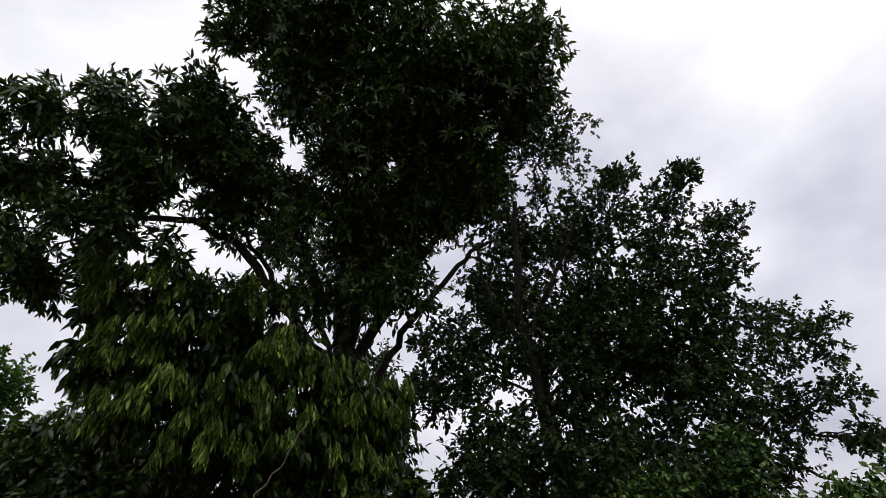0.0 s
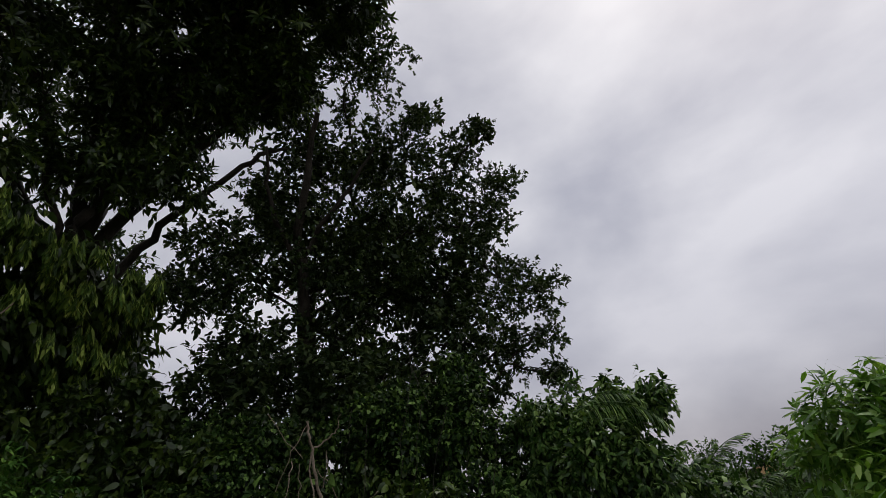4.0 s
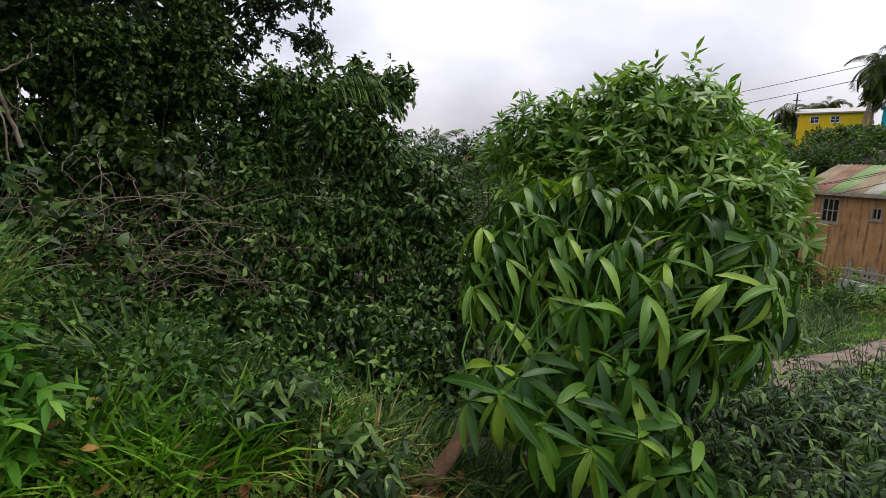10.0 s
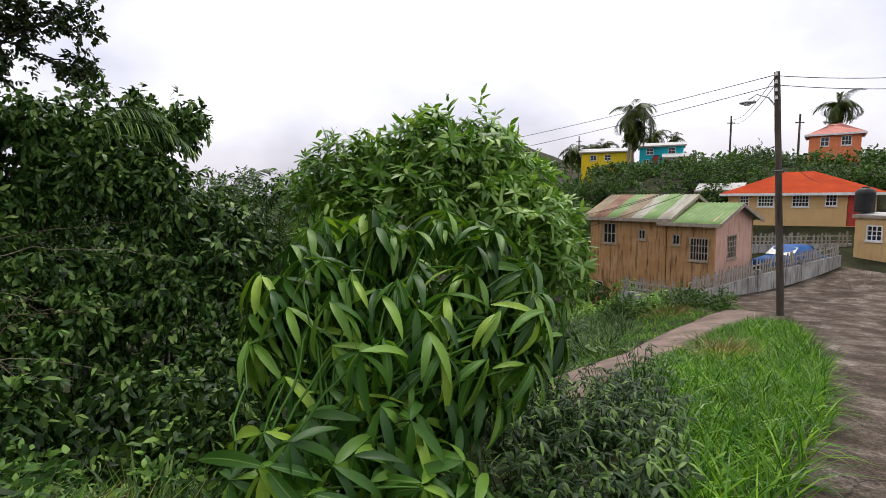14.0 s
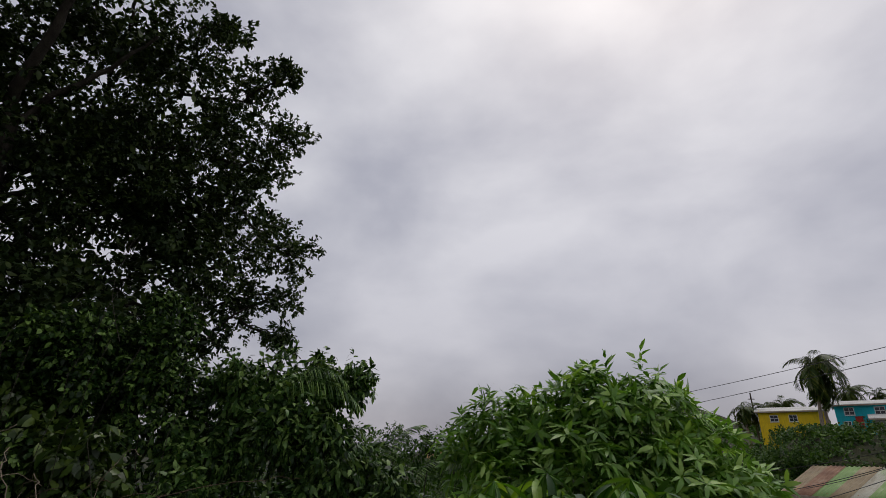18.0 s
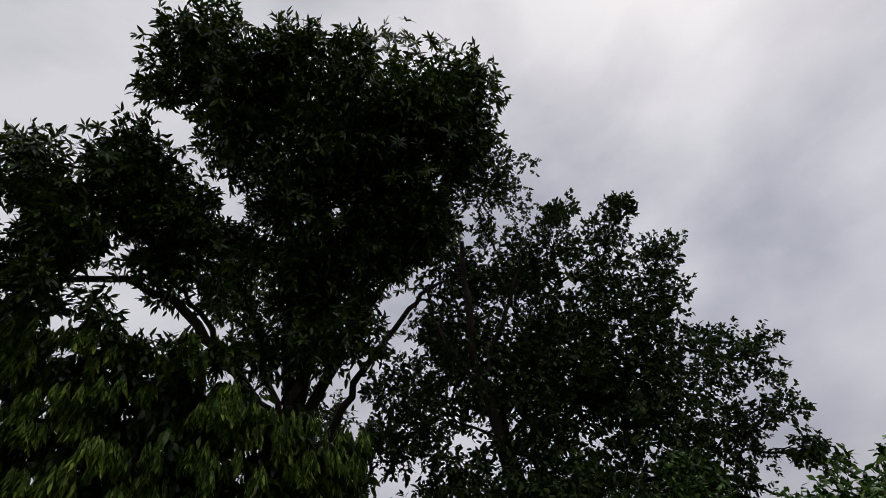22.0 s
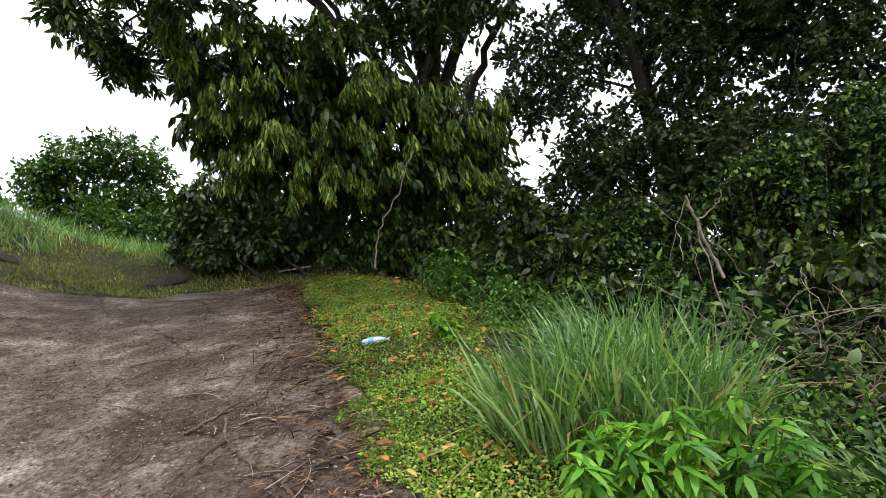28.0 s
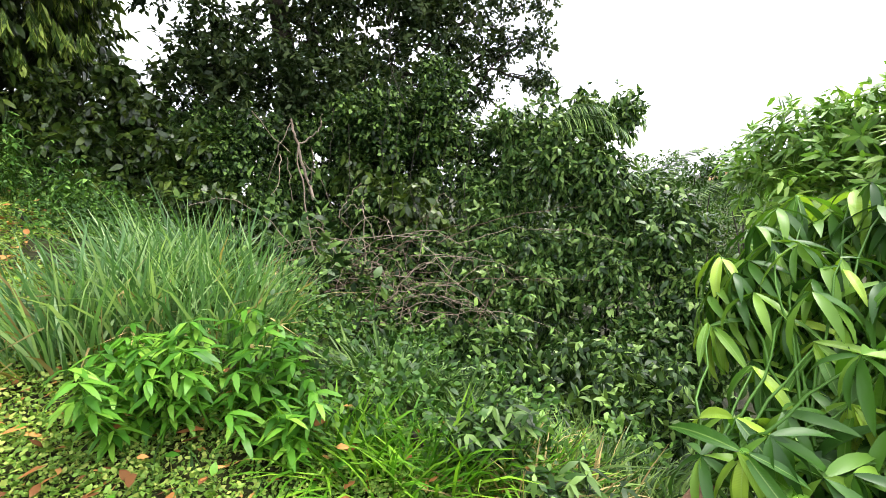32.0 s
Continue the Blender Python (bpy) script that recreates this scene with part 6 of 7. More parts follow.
def window_unit(parent, m, w, h, bars_v=3, bars_h=2, frame_mat=None, name="window", slats=0):
    """A frame set into the opening, a pane and its bars or slats."""
    fm = frame_mat or M_WHITE
    bm = bmesh.new()
    t, d = 0.06, 0.10
    for a in ((0, 0, w, t), (0, h - t, w, h), (0, t, t, h - t), (w - t, t, w, h - t)):
        bx(bm, a[0], -0.02, a[1], a[2], d, a[3])
    bmesh.ops.transform(bm, matrix=m, verts=bm.verts)
    win = part(name, bm, fm, parent)
    bm = bmesh.new()
    bx(bm, t, 0.05, t, w - t, 0.06, h - t)
    bmesh.ops.transform(bm, matrix=m, verts=bm.verts)
    part("pane", bm, M_GLASS, win)
    if slats:
        for k in range(slats):
            bm = bmesh.new()
            z = t + (h - 2 * t) * (k + 0.5) / slats
            bx(bm, t, 0.0, z - 0.025, w - t, 0.03, z + 0.03)
            bmesh.ops.transform(bm, matrix=m @ Matrix.Identity(4), verts=bm.verts)
            part("slat", bm, M_ROOF_GREY, win)
    for k in range(bars_v):
        bm = bmesh.new()
        x = t + (w - 2 * t) * (k + 1) / (bars_v + 1)
        bx(bm, x - 0.018, -0.015, t, x + 0.018, 0.02, h - t)
        bmesh.ops.transform(bm, matrix=m, verts=bm.verts)
        part("bar", bm, fm, win)
    for k in range(bars_h):
        bm = bmesh.new()
        z = t + (h - 2 * t) * (k + 1) / (bars_h + 1)
        bx(bm, t, -0.012, z - 0.018, w - t, 0.018, z + 0.018)
        bmesh.ops.transform(bm, matrix=m, verts=bm.verts)
        part("bar", bm, fm, win)
    bm = bmesh.new()
    bx(bm, -0.05, -0.07, -0.06, w + 0.05, 0.0, -0.01)
    bmesh.ops.transform(bm, matrix=m, verts=bm.verts)
    part("sill", bm, fm, win)
    return win


def roof_sheet(x0, x1, ya, za, yb, zb, wave=0.19, amp=0.022, thick=0.03):
    """A corrugated sheet from the eave (ya, za) to the ridge (yb, zb)."""
    n = int((x1 - x0) / wave * 4)
    xs = np.linspace(x0, x1, n + 1)
    dz = amp * np.sin(2 * np.pi * xs / wave)
    m = 5
    rows_ = []
    for k in range(m):
        t = k / (m - 1)
        y, z = ya + (yb - ya) * t, za + (zb - za) * t
        rows_.append(np.column_stack([xs, np.full(n + 1, y), z + dz]))
    top = np.array(rows_)
    bot = top.copy()
    bot[..., 2] -= thick
    A = np.concatenate([bot[:1], top, bot[-1:]])
    a, b = A.shape[:2]
    i = np.arange(a - 1)[:, None] * b
    j = np.arange(b - 1)[None]
    F = np.stack([i + j, i + j + 1, i + b + j + 1, i + b + j], -1).reshape(-1, 4)
    return A.reshape(-1, 3), F


def gable(bm, m, width, z0, rise, thick=0.15):
    v = []
    for y in (0, thick):
        v += [bm.verts.new(m @ Vector(p)) for p in ((0, y, z0), (width, y, z0), (width / 2, y, z0 + rise))]
    bm.faces.new((v[0], v[1], v[2]))
    bm.faces.new((v[5], v[4], v[3]))
    for a, b in ((0, 1), (1, 2), (2, 0)):
        bm.faces.new((v[b], v[a], v[a + 3], v[b + 3]))


def fascia(parent, pts, mat, w=0.05, h=0.16):
    for (a, b) in zip(pts, pts[1:]):
        a, b = Vector(a), Vector(b)
        d = b - a
        bm = bmesh.new()
        bx(bm, 0, -w / 2, -h, d.length, w / 2, 0)
        q = d.to_track_quat("X", "Z").to_matrix().to_4x4()
        bmesh.ops.transform(bm, matrix=Matrix.Translation(a) @ q, verts=bm.verts)
        part("fascia", bm, mat, parent)


def simple_house(name, x, y, z, rz, length, width, wall_h, rise, wall_mat, roof_mat, front, side, label, hip=False, low=2.0, over=0.35, frame_mat=None, side_mat=None, gable_end=True, sheets=None):
    """A house with its long front along x at y = 0, and openings with windows or doors in front and on the right end."""
    h = empty(name, x, y, z, label, "house", "houses", rz)
    holes = [(w[0], w[1], w[0] + w[2], w[1] + w[3]) for w in front]
    bm = bmesh.new()
    wall_run(bm, Matrix.Identity(4), length, -low, wall_h, holes)
    part("wall", bm, wall_mat, h)
    bm = bmesh.new()
    wall_run(bm, pose(length, 0.0, 0, 0, 0, 90) @ Matrix.Translation((0.15, 0.003, 0)), width - 0.3, -low, wall_h, [(w[0], w[1], w[0] + w[2], w[1] + w[3]) for w in side])
    part("wall", bm, side_mat or wall_mat, h)
    bm = bmesh.new()
    wall_run(bm, Matrix.Translation((0, width - 0.15, 0)), length, -low, wall_h, [])
    part("wall", bm, wall_mat, h)
    bm = bmesh.new()
    wall_run(bm, pose(0.15, 0.15, 0, 0, 0, 90), width - 0.3, -low, wall_h, [])
    part("wall", bm, wall_mat, h)
    for w in front:
        m = Matrix.Translation((w[0], 0, w[1]))
        if len(w) > 4 and w[4] == "door":
            bm = bmesh.new()
            bx(bm, 0.03, 0.03, 0, w[2] - 0.03, 0.08, w[3] - 0.03)
            bmesh.ops.transform(bm, matrix=m, verts=bm.verts)
            part("door", bm, M_DOORRED, h)
        else:
            window_unit(h, m, w[2], w[3], *(w[4:7] if len(w) > 4 else (2, 1)), frame_mat=frame_mat)
    for w in side:
        window_unit(h, pose(length, 0.15, 0, 0, 0, 90) @ Matrix.Translation((w[0], 0, w[1])), w[2], w[3], *(w[4:7] if len(w) > 4 else (2, 1)), frame_mat=frame_mat)
    e = wall_h - rise * over / (width / 2)
    if hip:
        c = width / 2
        V = np.array([(-over, -over, e), (length + over, -over, e), (length + over, width + over, e), (-over, width + over, e), (c, c, wall_h + rise), (length - c, c, wall_h + rise)])
        for f in ((0, 1, 5, 4), (2, 3, 4, 5)):
            bm = bmesh.new()
            vs = [bm.verts.new(V[i]) for i in f]
            lo = [bm.verts.new(V[i] - np.array([0, 0, 0.08])) for i in f]
            bm.faces.new(vs)
            bm.faces.new(lo[::-1])
            for k in range(4):
                bm.faces.new((vs[k], lo[k], lo[(k + 1) % 4], vs[(k + 1) % 4]))
            part("roof", bm, roof_mat, h)
        for f in ((1, 2, 5), (3, 0, 4)):
            bm = bmesh.new()
            vs = [bm.verts.new(V[i]) for i in f]
            lo = [bm.verts.new(V[i] - np.array([0, 0, 0.08])) for i in f]
            bm.faces.new(vs)
            bm.faces.new(lo[::-1])
            for k in range(3):
                bm.faces.new((vs[k], lo[k], lo[(k + 1) % 3], vs[(k + 1) % 3]))
            part("roof", bm, roof_mat, h)
        fascia(h, [V[3], V[0], V[1], V[2]], frame_mat or M_WHITE)
    else:
        if gable_end:
            for xx in (0.0, length - 0.15):
                bm = bmesh.new()
                gable(bm, pose(xx + 0.15, 0, 0, 0, 0, 90), width, wall_h, rise)
                part("gable", bm, side_mat or wall_mat, h)
        for ya, yb in ((-over, width / 2), (width + over, width / 2)):
            if sheets:
                w_ = (length + 2 * over) / len(sheets)
                for k, sm in enumerate(sheets):
                    V, F = roof_sheet(-over + k * w_ - 0.03, -over + (k + 1) * w_ + 0.03, ya, e + 0.012 * (k % 2), yb, wall_h + rise + 0.04 + 0.012 * (k % 2))
                    mesh_thing("roof_sheet", V, F, sm, h)
                continue
            V, F = roof_sheet(-over, length + over, ya, e, yb, wall_h + rise + 0.04)
            mesh_thing("roof", V, F, roof_mat, h)
        fascia(h, [(-over, -over, e + 0.02), (length + over, -over, e + 0.02)], frame_mat or M_TRIM)
        for xx in (-over, length + over):
            fascia(h, [(xx, -over, e + 0.02), (xx, width / 2, wall_h + rise + 0.02), (xx, width + over, e + 0.02)], frame_mat or M_TRIM)
    return h


# the old peach house, in two sections of different height
simple_house("peach_house", 8.06, 27.28, -2.35, -51.1, 4.1, 4.9, 2.72, 0.95, M_PEACH, M_ROOF_OLD,
             [(0.75, 1.25, 0.75, 1.05, 2, 1), (2.7, 1.55, 0.4, 0.5, 1, 0), (0.3, -1.35, 0.5, 0.6, 0, 0), (2.3, -1.45, 0.9, 0.8, 2, 0)], [],
             "old peach wooden house with rusting corrugated roof", low=2.3, frame_mat=M_TRIM, sheets=[M_ROOF_TAN, M_ROOF_RUST, M_ROOF_GREEN, M_ROOF_TAN, M_ROOF_OLD, M_ROOF_GREEN, M_ROOF_OLD])
simple_house("peach_house_wing", 10.66, 24.04, -2.35, -51.1, 2.12, 4.3, 2.55, 0.72, M_PEACH, M_ROOF_GREEN,
             [(0.25, 1.4, 0.38, 0.5, 1, 0), (1.05, 0.75, 0.85, 1.05, 5, 2)], [(1.2, 0.75, 1.0, 1.1, 4, 3)],
             "stained peach house wing with mossy green gable roof", low=1.4, frame_mat=M_TRIM, side_mat=M_PINKISH)
simple_house("cream_house", 19.32, 34.35, -0.95, -36.0, 7.6, 6.0, 2.4, 1.2, M_CREAM, M_ROOF_RED,
             [(0.66, 1.35, 0.55, 0.95, 2, 3), (1.67, 1.35, 0.9, 0.95, 4, 3), (3.51, 1.35, 0.9, 0.95, 4, 3), (5.18, 1.4, 0.6, 0.75, 2, 2), (6.26, 0.2, 0.6, 1.9, "door")], [],
             "cream bungalow with a bright red hipped roof", hip=True, low=1.6, over=0.45)
simple_house("yellow_house", 21.0, 75.6, 4.6, -17.6, 7.0, 6.0, 2.6, 0.6, M_YELLOW, M_ROOF_GREY,
             [(1.2, 1.3, 0.9, 0.8, 1, 1), (3.2, 1.3, 0.9, 0.8, 1, 1), (5.0, 0.2, 0.8, 0.7, 1, 1)], [(1.0, 1.2, 0.9, 0.8, 1, 1)], "bright yellow house with a pale grey roof", low=3.5)
simple_house("turquoise_house", 26.3, 67.5, 4.7, -23.5, 5.2, 5.0, 2.55, 0.5, M_TURQ, M_ROOF_GREY,
             [(0.8, 1.4, 0.9, 0.8, 1, 1), (3.4, 1.4, 0.9, 0.8, 1, 1), (1.6, 0.0, 0.7, 1.3, "door"), (0.6, 0.2, 0.6, 0.6, 1, 0)], [(1.2, 1.2, 0.9, 0.8, 1, 1)], "turquoise house with white-framed windows on the hill", low=3.0)
simple_house("white_annex", 28.4, 64.6, 4.1, -23.5, 2.6, 2.5, 1.6, 0.4, M_GREYWALL, M_ROOF_GREY, [(0.4, 0.5, 0.6, 0.7, 1, 0), (1.5, 0.5, 0.6, 0.7, 1, 0)], [], "small white lean-to beside the turquoise house", low=2.5)
simple_house("coral_house", 36.3, 50.7, 4.3, -37.5, 4.0, 5.0, 2.5, 1.0, M_CORAL, M_ROOF_PINK,
             [(0.9, 1.2, 0.7, 0.9, 1, 1), (2.5, 1.2, 0.8, 0.9, 2, 1)], [(1.5, 1.2, 0.9, 0.9, 1, 1)], "coral orange house with a faded red hipped roof", hip=True, low=3.0)
simple_house("grey_shed", 20.6, 40.5, -0.4, -40.0, 2.6, 2.2, 2.0, 0.4, M_GREYWALL, M_ROOF_GREY, [], [], "small shed with a pale roof behind the bungalow", low=1.5)


for k, (az_, d_) in enumerate([(-13.5, 335), (-12.4, 345), (-11.6, 340), (-10.6, 350), (-16.5, 330)]):
    x, y = d_ * math.sin(math.radians(az_)), d_ * math.cos(math.radians(az_))
    simple_house("ridge_house", x, y, ground_z(x, y) + 0.8, 20 - 15 * k, 8 + k % 3, 6, 3.0, 1.2, (M_WHITE, M_CREAM, M_PINKISH)[k % 3], (M_ROOF_GREY, M_ROOF_PINK)[k % 2], [(1.5, 1.0, 1.0, 1.1, 1, 0), (4.5, 1.0, 1.0, 1.1, 1, 0)], [], "small pale house on the far ridge", low=2.0)


def pile(name, x, y, z, r, h, mat, label, category, seg=20, ribs=6):
    """A ribbed upright water tank with a domed lid."""
    root = empty(name, x, y, z, label, category)
    prof = [(0.0, 0.0), (r, 0.0)]
    for k in range(ribs):
        z0 = h * 0.82 * k / ribs
        prof += [(r, z0 + 0.02), (r * 1.03, z0 + h * 0.82 / ribs * 0.4), (r, z0 + h * 0.82 / ribs * 0.9)]
    prof += [(r * 0.9, h * 0.9), (r * 0.4, h * 0.98)]
    V = [(q * math.cos(a), q * math.sin(a), zz) for q, zz in prof for a in np.linspace(0, 2 * math.pi, seg, endpoint=False)]
    F = [(i * seg + j, i * seg + (j + 1) % seg, (i + 1) * seg + (j + 1) % seg, (i + 1) * seg + j) for i in range(len(prof) - 1) for j in range(seg)]
    mesh_thing("body", np.array(V), np.array(F), mat, root, smooth=True)
    bm = bmesh.new()
    bmesh.ops.create_cone(bm, cap_ends=True, segments=seg, radius1=r * 0.42, radius2=r * 0.38, depth=0.08, matrix=Matrix.Translation((0, 0, h)))
    part("lid", bm, mat, root)
    return root


simple_house("tank_room", 21.5, 26.5, -1.75, -64.5, 1.7, 1.6, 1.9, 0.1, M_CREAM, M_ROOF_GREY, [(0.5, 0.6, 0.7, 0.8, 2, 2)], [], "small cream outbuilding under a water tank", low=0.6, over=0.1)
pile("water_tank", 22.0, 26.6, 0.3, 0.42, 1.25, M_BLACKTANK, "black ribbed plastic water tank on the outbuilding", "water tank")


# fence: a stained concrete base with pointed pickets
def picket_mesh():
    bm = bmesh.new()
    w, t, h = 0.045, 0.012, 0.62
    a = [bm.verts.new(p) for p in ((-w, -t, 0), (w, -t, 0), (w, -t, h), (0, -t, h + 0.07), (-w, -t, h))]
    b = [bm.verts.new(p) for p in ((-w, t, 0), (w, t, 0), (w, t, h), (0, t, h + 0.07), (-w, t, h))]
    bm.faces.new(a)
    bm.faces.new(b[::-1])
    for k in range(5):
        bm.faces.new((a[(k + 1) % 5], a[k], b[k], b[(k + 1) % 5]))
    me = bpy.data.meshes.new("picket")
    bm.to_mesh(me)
    bm.free()
    me.materials.append(M_PICKET)
    return me


PICKET = picket_mesh()
rgk = np.random.RandomState(301)


def fence(name, line, base_h, label, pick=True, skip=0.03, gap=0.17):
    root = new(name)
    tagged(root, label, "fence", "fences")
    for (ax, ay, az), (bx_, by_, bz) in zip(line, line[1:]):
        L = math.hypot(bx_ - ax, by_ - ay)
        ang = math.degrees(math.atan2(by_ - ay, bx_ - ax))
        nseg = max(1, int(L / 2.6))
        for k in range(nseg):
            t0, t1 = k / nseg, (k + 1) / nseg
            za, zb = az + (bz - az) * t0, az + (bz - az) * t1
            bm = bmesh.new()
            l = L / nseg
            vs = [bm.verts.new(p) for p in ((0, -0.08, za - 0.6), (l, -0.08, zb - 0.6), (l, 0.08, zb - 0.6), (0, 0.08, za - 0.6), (0, -0.08, za + base_h), (l, -0.08, zb + base_h), (l, 0.08, zb + base_h), (0, 0.08, za + base_h))]
            for f in ((3, 2, 1, 0), (4, 5, 6, 7), (0, 1, 5, 4), (1, 2, 6, 5), (2, 3, 7, 6), (3, 0, 4, 7)):
                bm.faces.new([vs[i] for i in f])
            m = pose(ax + (bx_ - ax) * t0, ay + (by_ - ay) * t0, 0, 0, 0, ang)
            bmesh.ops.transform(bm, matrix=m, verts=bm.verts)
            part("wall_panel", bm, M_CONCRETE, root)
            bm = bmesh.new()
            bx(bm, -0.11, -0.11, za - 0.6, 0.11, 0.11, za + base_h + 0.25)
            bmesh.ops.transform(bm, matrix=m, verts=bm.verts)
            part("post", bm, M_CONCRETE, root)
        if pick:
            n = int(L / gap)
            for k in range(1, n):
                if rgk.rand() < skip:
                    continue
                t = k / n
                ob = new("picket", PICKET)
                ob.parent = root
                ob.matrix_basis = pose(ax + (bx_ - ax) * t, ay + (by_ - ay) * t, az + (bz - az) * t + base_h - 0.05, rgk.normal() * 2, rgk.normal() * 5, ang) @ Matrix.Diagonal((1, 1, 0.85 + 0.3 * rgk.rand(), 1))
            for zz in (0.16, 0.42):
                bm = bmesh.new()
                vs0 = Vector((ax, ay, az + base_h + zz))
                vs1 = Vector((bx_, by_, bz + base_h + zz))
                d = vs1 - vs0
                bx(bm, 0, 0.015, -0.03, d.length, 0.05, 0.03)
                bmesh.ops.transform(bm, matrix=Matrix.Translation(vs0) @ d.to_track_quat("X", "Z").to_matrix().to_4x4(), verts=bm.verts)
                part("rail", bm, M_PICKET, root)
    return root


fence("picket_fence", [(9.83, 20.15, -3.25), (13.96, 22.4, -2.9), (20.0, 25.5, -2.5)], 0.72, "weathered picket fence on a stained concrete base")
fence("side_fence", [(9.75, 20.3, -3.3), (8.3, 23.2, -3.4)], 0.5, "dark mossy side fence of the old house", skip=0.2)
fence("bungalow_fence", [(16.2, 29.5, -1.75), (22.6, 28.0, -1.65)], 0.15, "wooden picket fence in front of the bungalow", skip=0.05, gap=0.2)


# the covered blue car
def car(x, y, rz):
    z = ground_z(x, y)
    c = empty("parked_car", x, y, z, "blue car parked behind the picket fence", "car", rz=rz)
    m, nt, ln, b = base_mat("blue_car_paint", 0.5, 0.0, 0.2)
    b.inputs["Base Color"].default_value = (0.003, 0.075, 0.26, 1)
    L = 4.1
    xs = [-2.05, -2.0, -1.55, -1.1, -0.55, 0.1, 0.75, 1.15, 1.75, 2.02, 2.05]
    top = [0.55, 0.78, 0.92, 0.98, 1.36, 1.44, 1.40, 1.02, 0.90, 0.72, 0.5]
    wid = [0.55, 0.72, 0.80, 0.83, 0.70, 0.66, 0.68, 0.82, 0.80, 0.70, 0.55]
    V = []
    prof = [(-1, 0.28), (-1.04, 0.55), (-0.99, 0.86), (-0.72, 1.0), (0, 1.03), (0.72, 1.0), (0.99, 0.86), (1.04, 0.55), (1, 0.28)]
    for xx, tt, ww in zip(xs, top, wid):
        for u, v in prof:
            belt = 0.85 if abs(u) > 0.9 else ww
            V.append((xx, u * (0.84 if abs(u) > 0.95 else ww) * (0.92 if abs(xx) > 1.9 else 1), 0.22 + (tt - 0.22) * v if abs(u) < 0.98 else min(tt, 0.22 + 0.7 * v)))
    k = len(prof)
    F = [(i * k + j, i * k + j + 1, (i + 1) * k + j + 1, (i + 1) * k + j) for i in range(len(xs) - 1) for j in range(k - 1)]
    body = mesh_thing("body", np.array(V), np.array(F), m, c, smooth=True)
    for xa, xb, za, zb, ya, yb in ((-1.08, -0.5, 1.0, 1.33, 0.80, 0.70), (0.78, 1.16, 1.34, 1.02, 0.68, 0.80)):
        bm = bmesh.new()
        q = [bm.verts.new(p) for p in ((xa, -ya * 0.8, za + 0.03), (xb, -yb * 0.8, zb + 0.05), (xb, yb * 0.8, zb + 0.05), (xa, ya * 0.8, za + 0.03))]
        lo = [bm.verts.new(v.co - Vector((0, 0, 0.03))) for v in q]
        bm.faces.new(q)
        bm.faces.new(lo[::-1])
        for i in range(4):
            bm.faces.new((q[i], lo[i], lo[(i + 1) % 4], q[(i + 1) % 4]))
        part("windscreen", bm, M_GLASS, c)
    tyre, nt, ln, b = base_mat("tyre_rubber", 0.85)
    b.inputs["Base Color"].default_value = (0.02, 0.02, 0.02, 1)
    for wx in (-1.3, 1.3):
        for wy in (-0.78, 0.78):
            bm = bmesh.new()
            bmesh.ops.create_cone(bm, cap_ends=True, segments=20, radius1=0.3, radius2=0.3, depth=0.2, matrix=pose(wx, wy, 0.3, 90, 0, 0))
            bmesh.ops.bevel(bm, geom=[e for e in bm.edges if len(e.link_faces) == 2 and e.calc_face_angle(0) > 1], offset=0.04, segments=2, affect="EDGES")
            w = part("wheel", bm, tyre, c)
            bm = bmesh.new()
            bmesh.ops.create_cone(bm, cap_ends=True, segments=16, radius1=0.18, radius2=0.15, depth=0.215, matrix=pose(wx, wy, 0.3, 90, 0, 0))
            part("rim", bm, M_METAL, w)


car(17.35, 25.2, 28)


# utility pole with street lamp, insulators and cables
def tapered(name, a, b, ra, rb, mat, parent, seg=10, n=8, wob=0.0, label=""):
    rg = np.random.RandomState(len(name) + int(abs(a[0]) * 10))
    P = np.linspace(np.array(a, float), np.array(b, float), n)
    P[1:-1] += rg.normal(0, wob, P[1:-1].shape)
    V, F = tube(P, np.linspace(ra, rb, n), seg)
    return mesh_thing(name, V, F, mat, parent, label, True)


p0 = np.array([11.36, 16.94, ground_z(11.36, 16.94) - 0.3])
p1 = np.array([10.95, 17.21, 5.3])
pole = tagged(new("utility_pole"), "tall weathered wooden utility pole beside the lane", "utility pole")
tapered("post", p0, p1, 0.118, 0.085, M_POLE, pole, 12, 10, 0.006)
arm0 = p0 + (p1 - p0) * 0.86
lamp_p = np.array([10.29, 17.62, 4.42])
bend = [arm0, arm0 + (lamp_p - arm0) * 0.3 + np.array([0, 0, 0.28]), arm0 + (lamp_p - arm0) * 0.7 + np.array([0, 0, 0.32]), lamp_p + np.array([0, 0, 0.06])]
V, F = tube(np.array(bend), [0.025, 0.022, 0.02, 0.02], 7)
mesh_thing("lamp_arm", V, F, M_METAL, pole, "thin curved metal arm", True)
bm = bmesh.new()
bmesh.ops.create_uvsphere(bm, u_segments=14, v_segments=8, radius=0.16, matrix=Matrix.Translation(lamp_p) @ pose(0, 0, 0, 0, 0, 135) @ Matrix.Diagonal((1.6, 0.75, 0.5, 1)))
head = part("lamp_head", bm, M_METAL, pole, "grey street lamp head")
bm = bmesh.new()
bmesh.ops.create_uvsphere(bm, u_segments=12, v_segments=6, radius=0.10, matrix=Matrix.Translation(lamp_p - np.array([0, 0, 0.06])) @ Matrix.Diagonal((1.3, 1.0, 0.5, 1)))
part("lens", bm, M_WHITE, head)
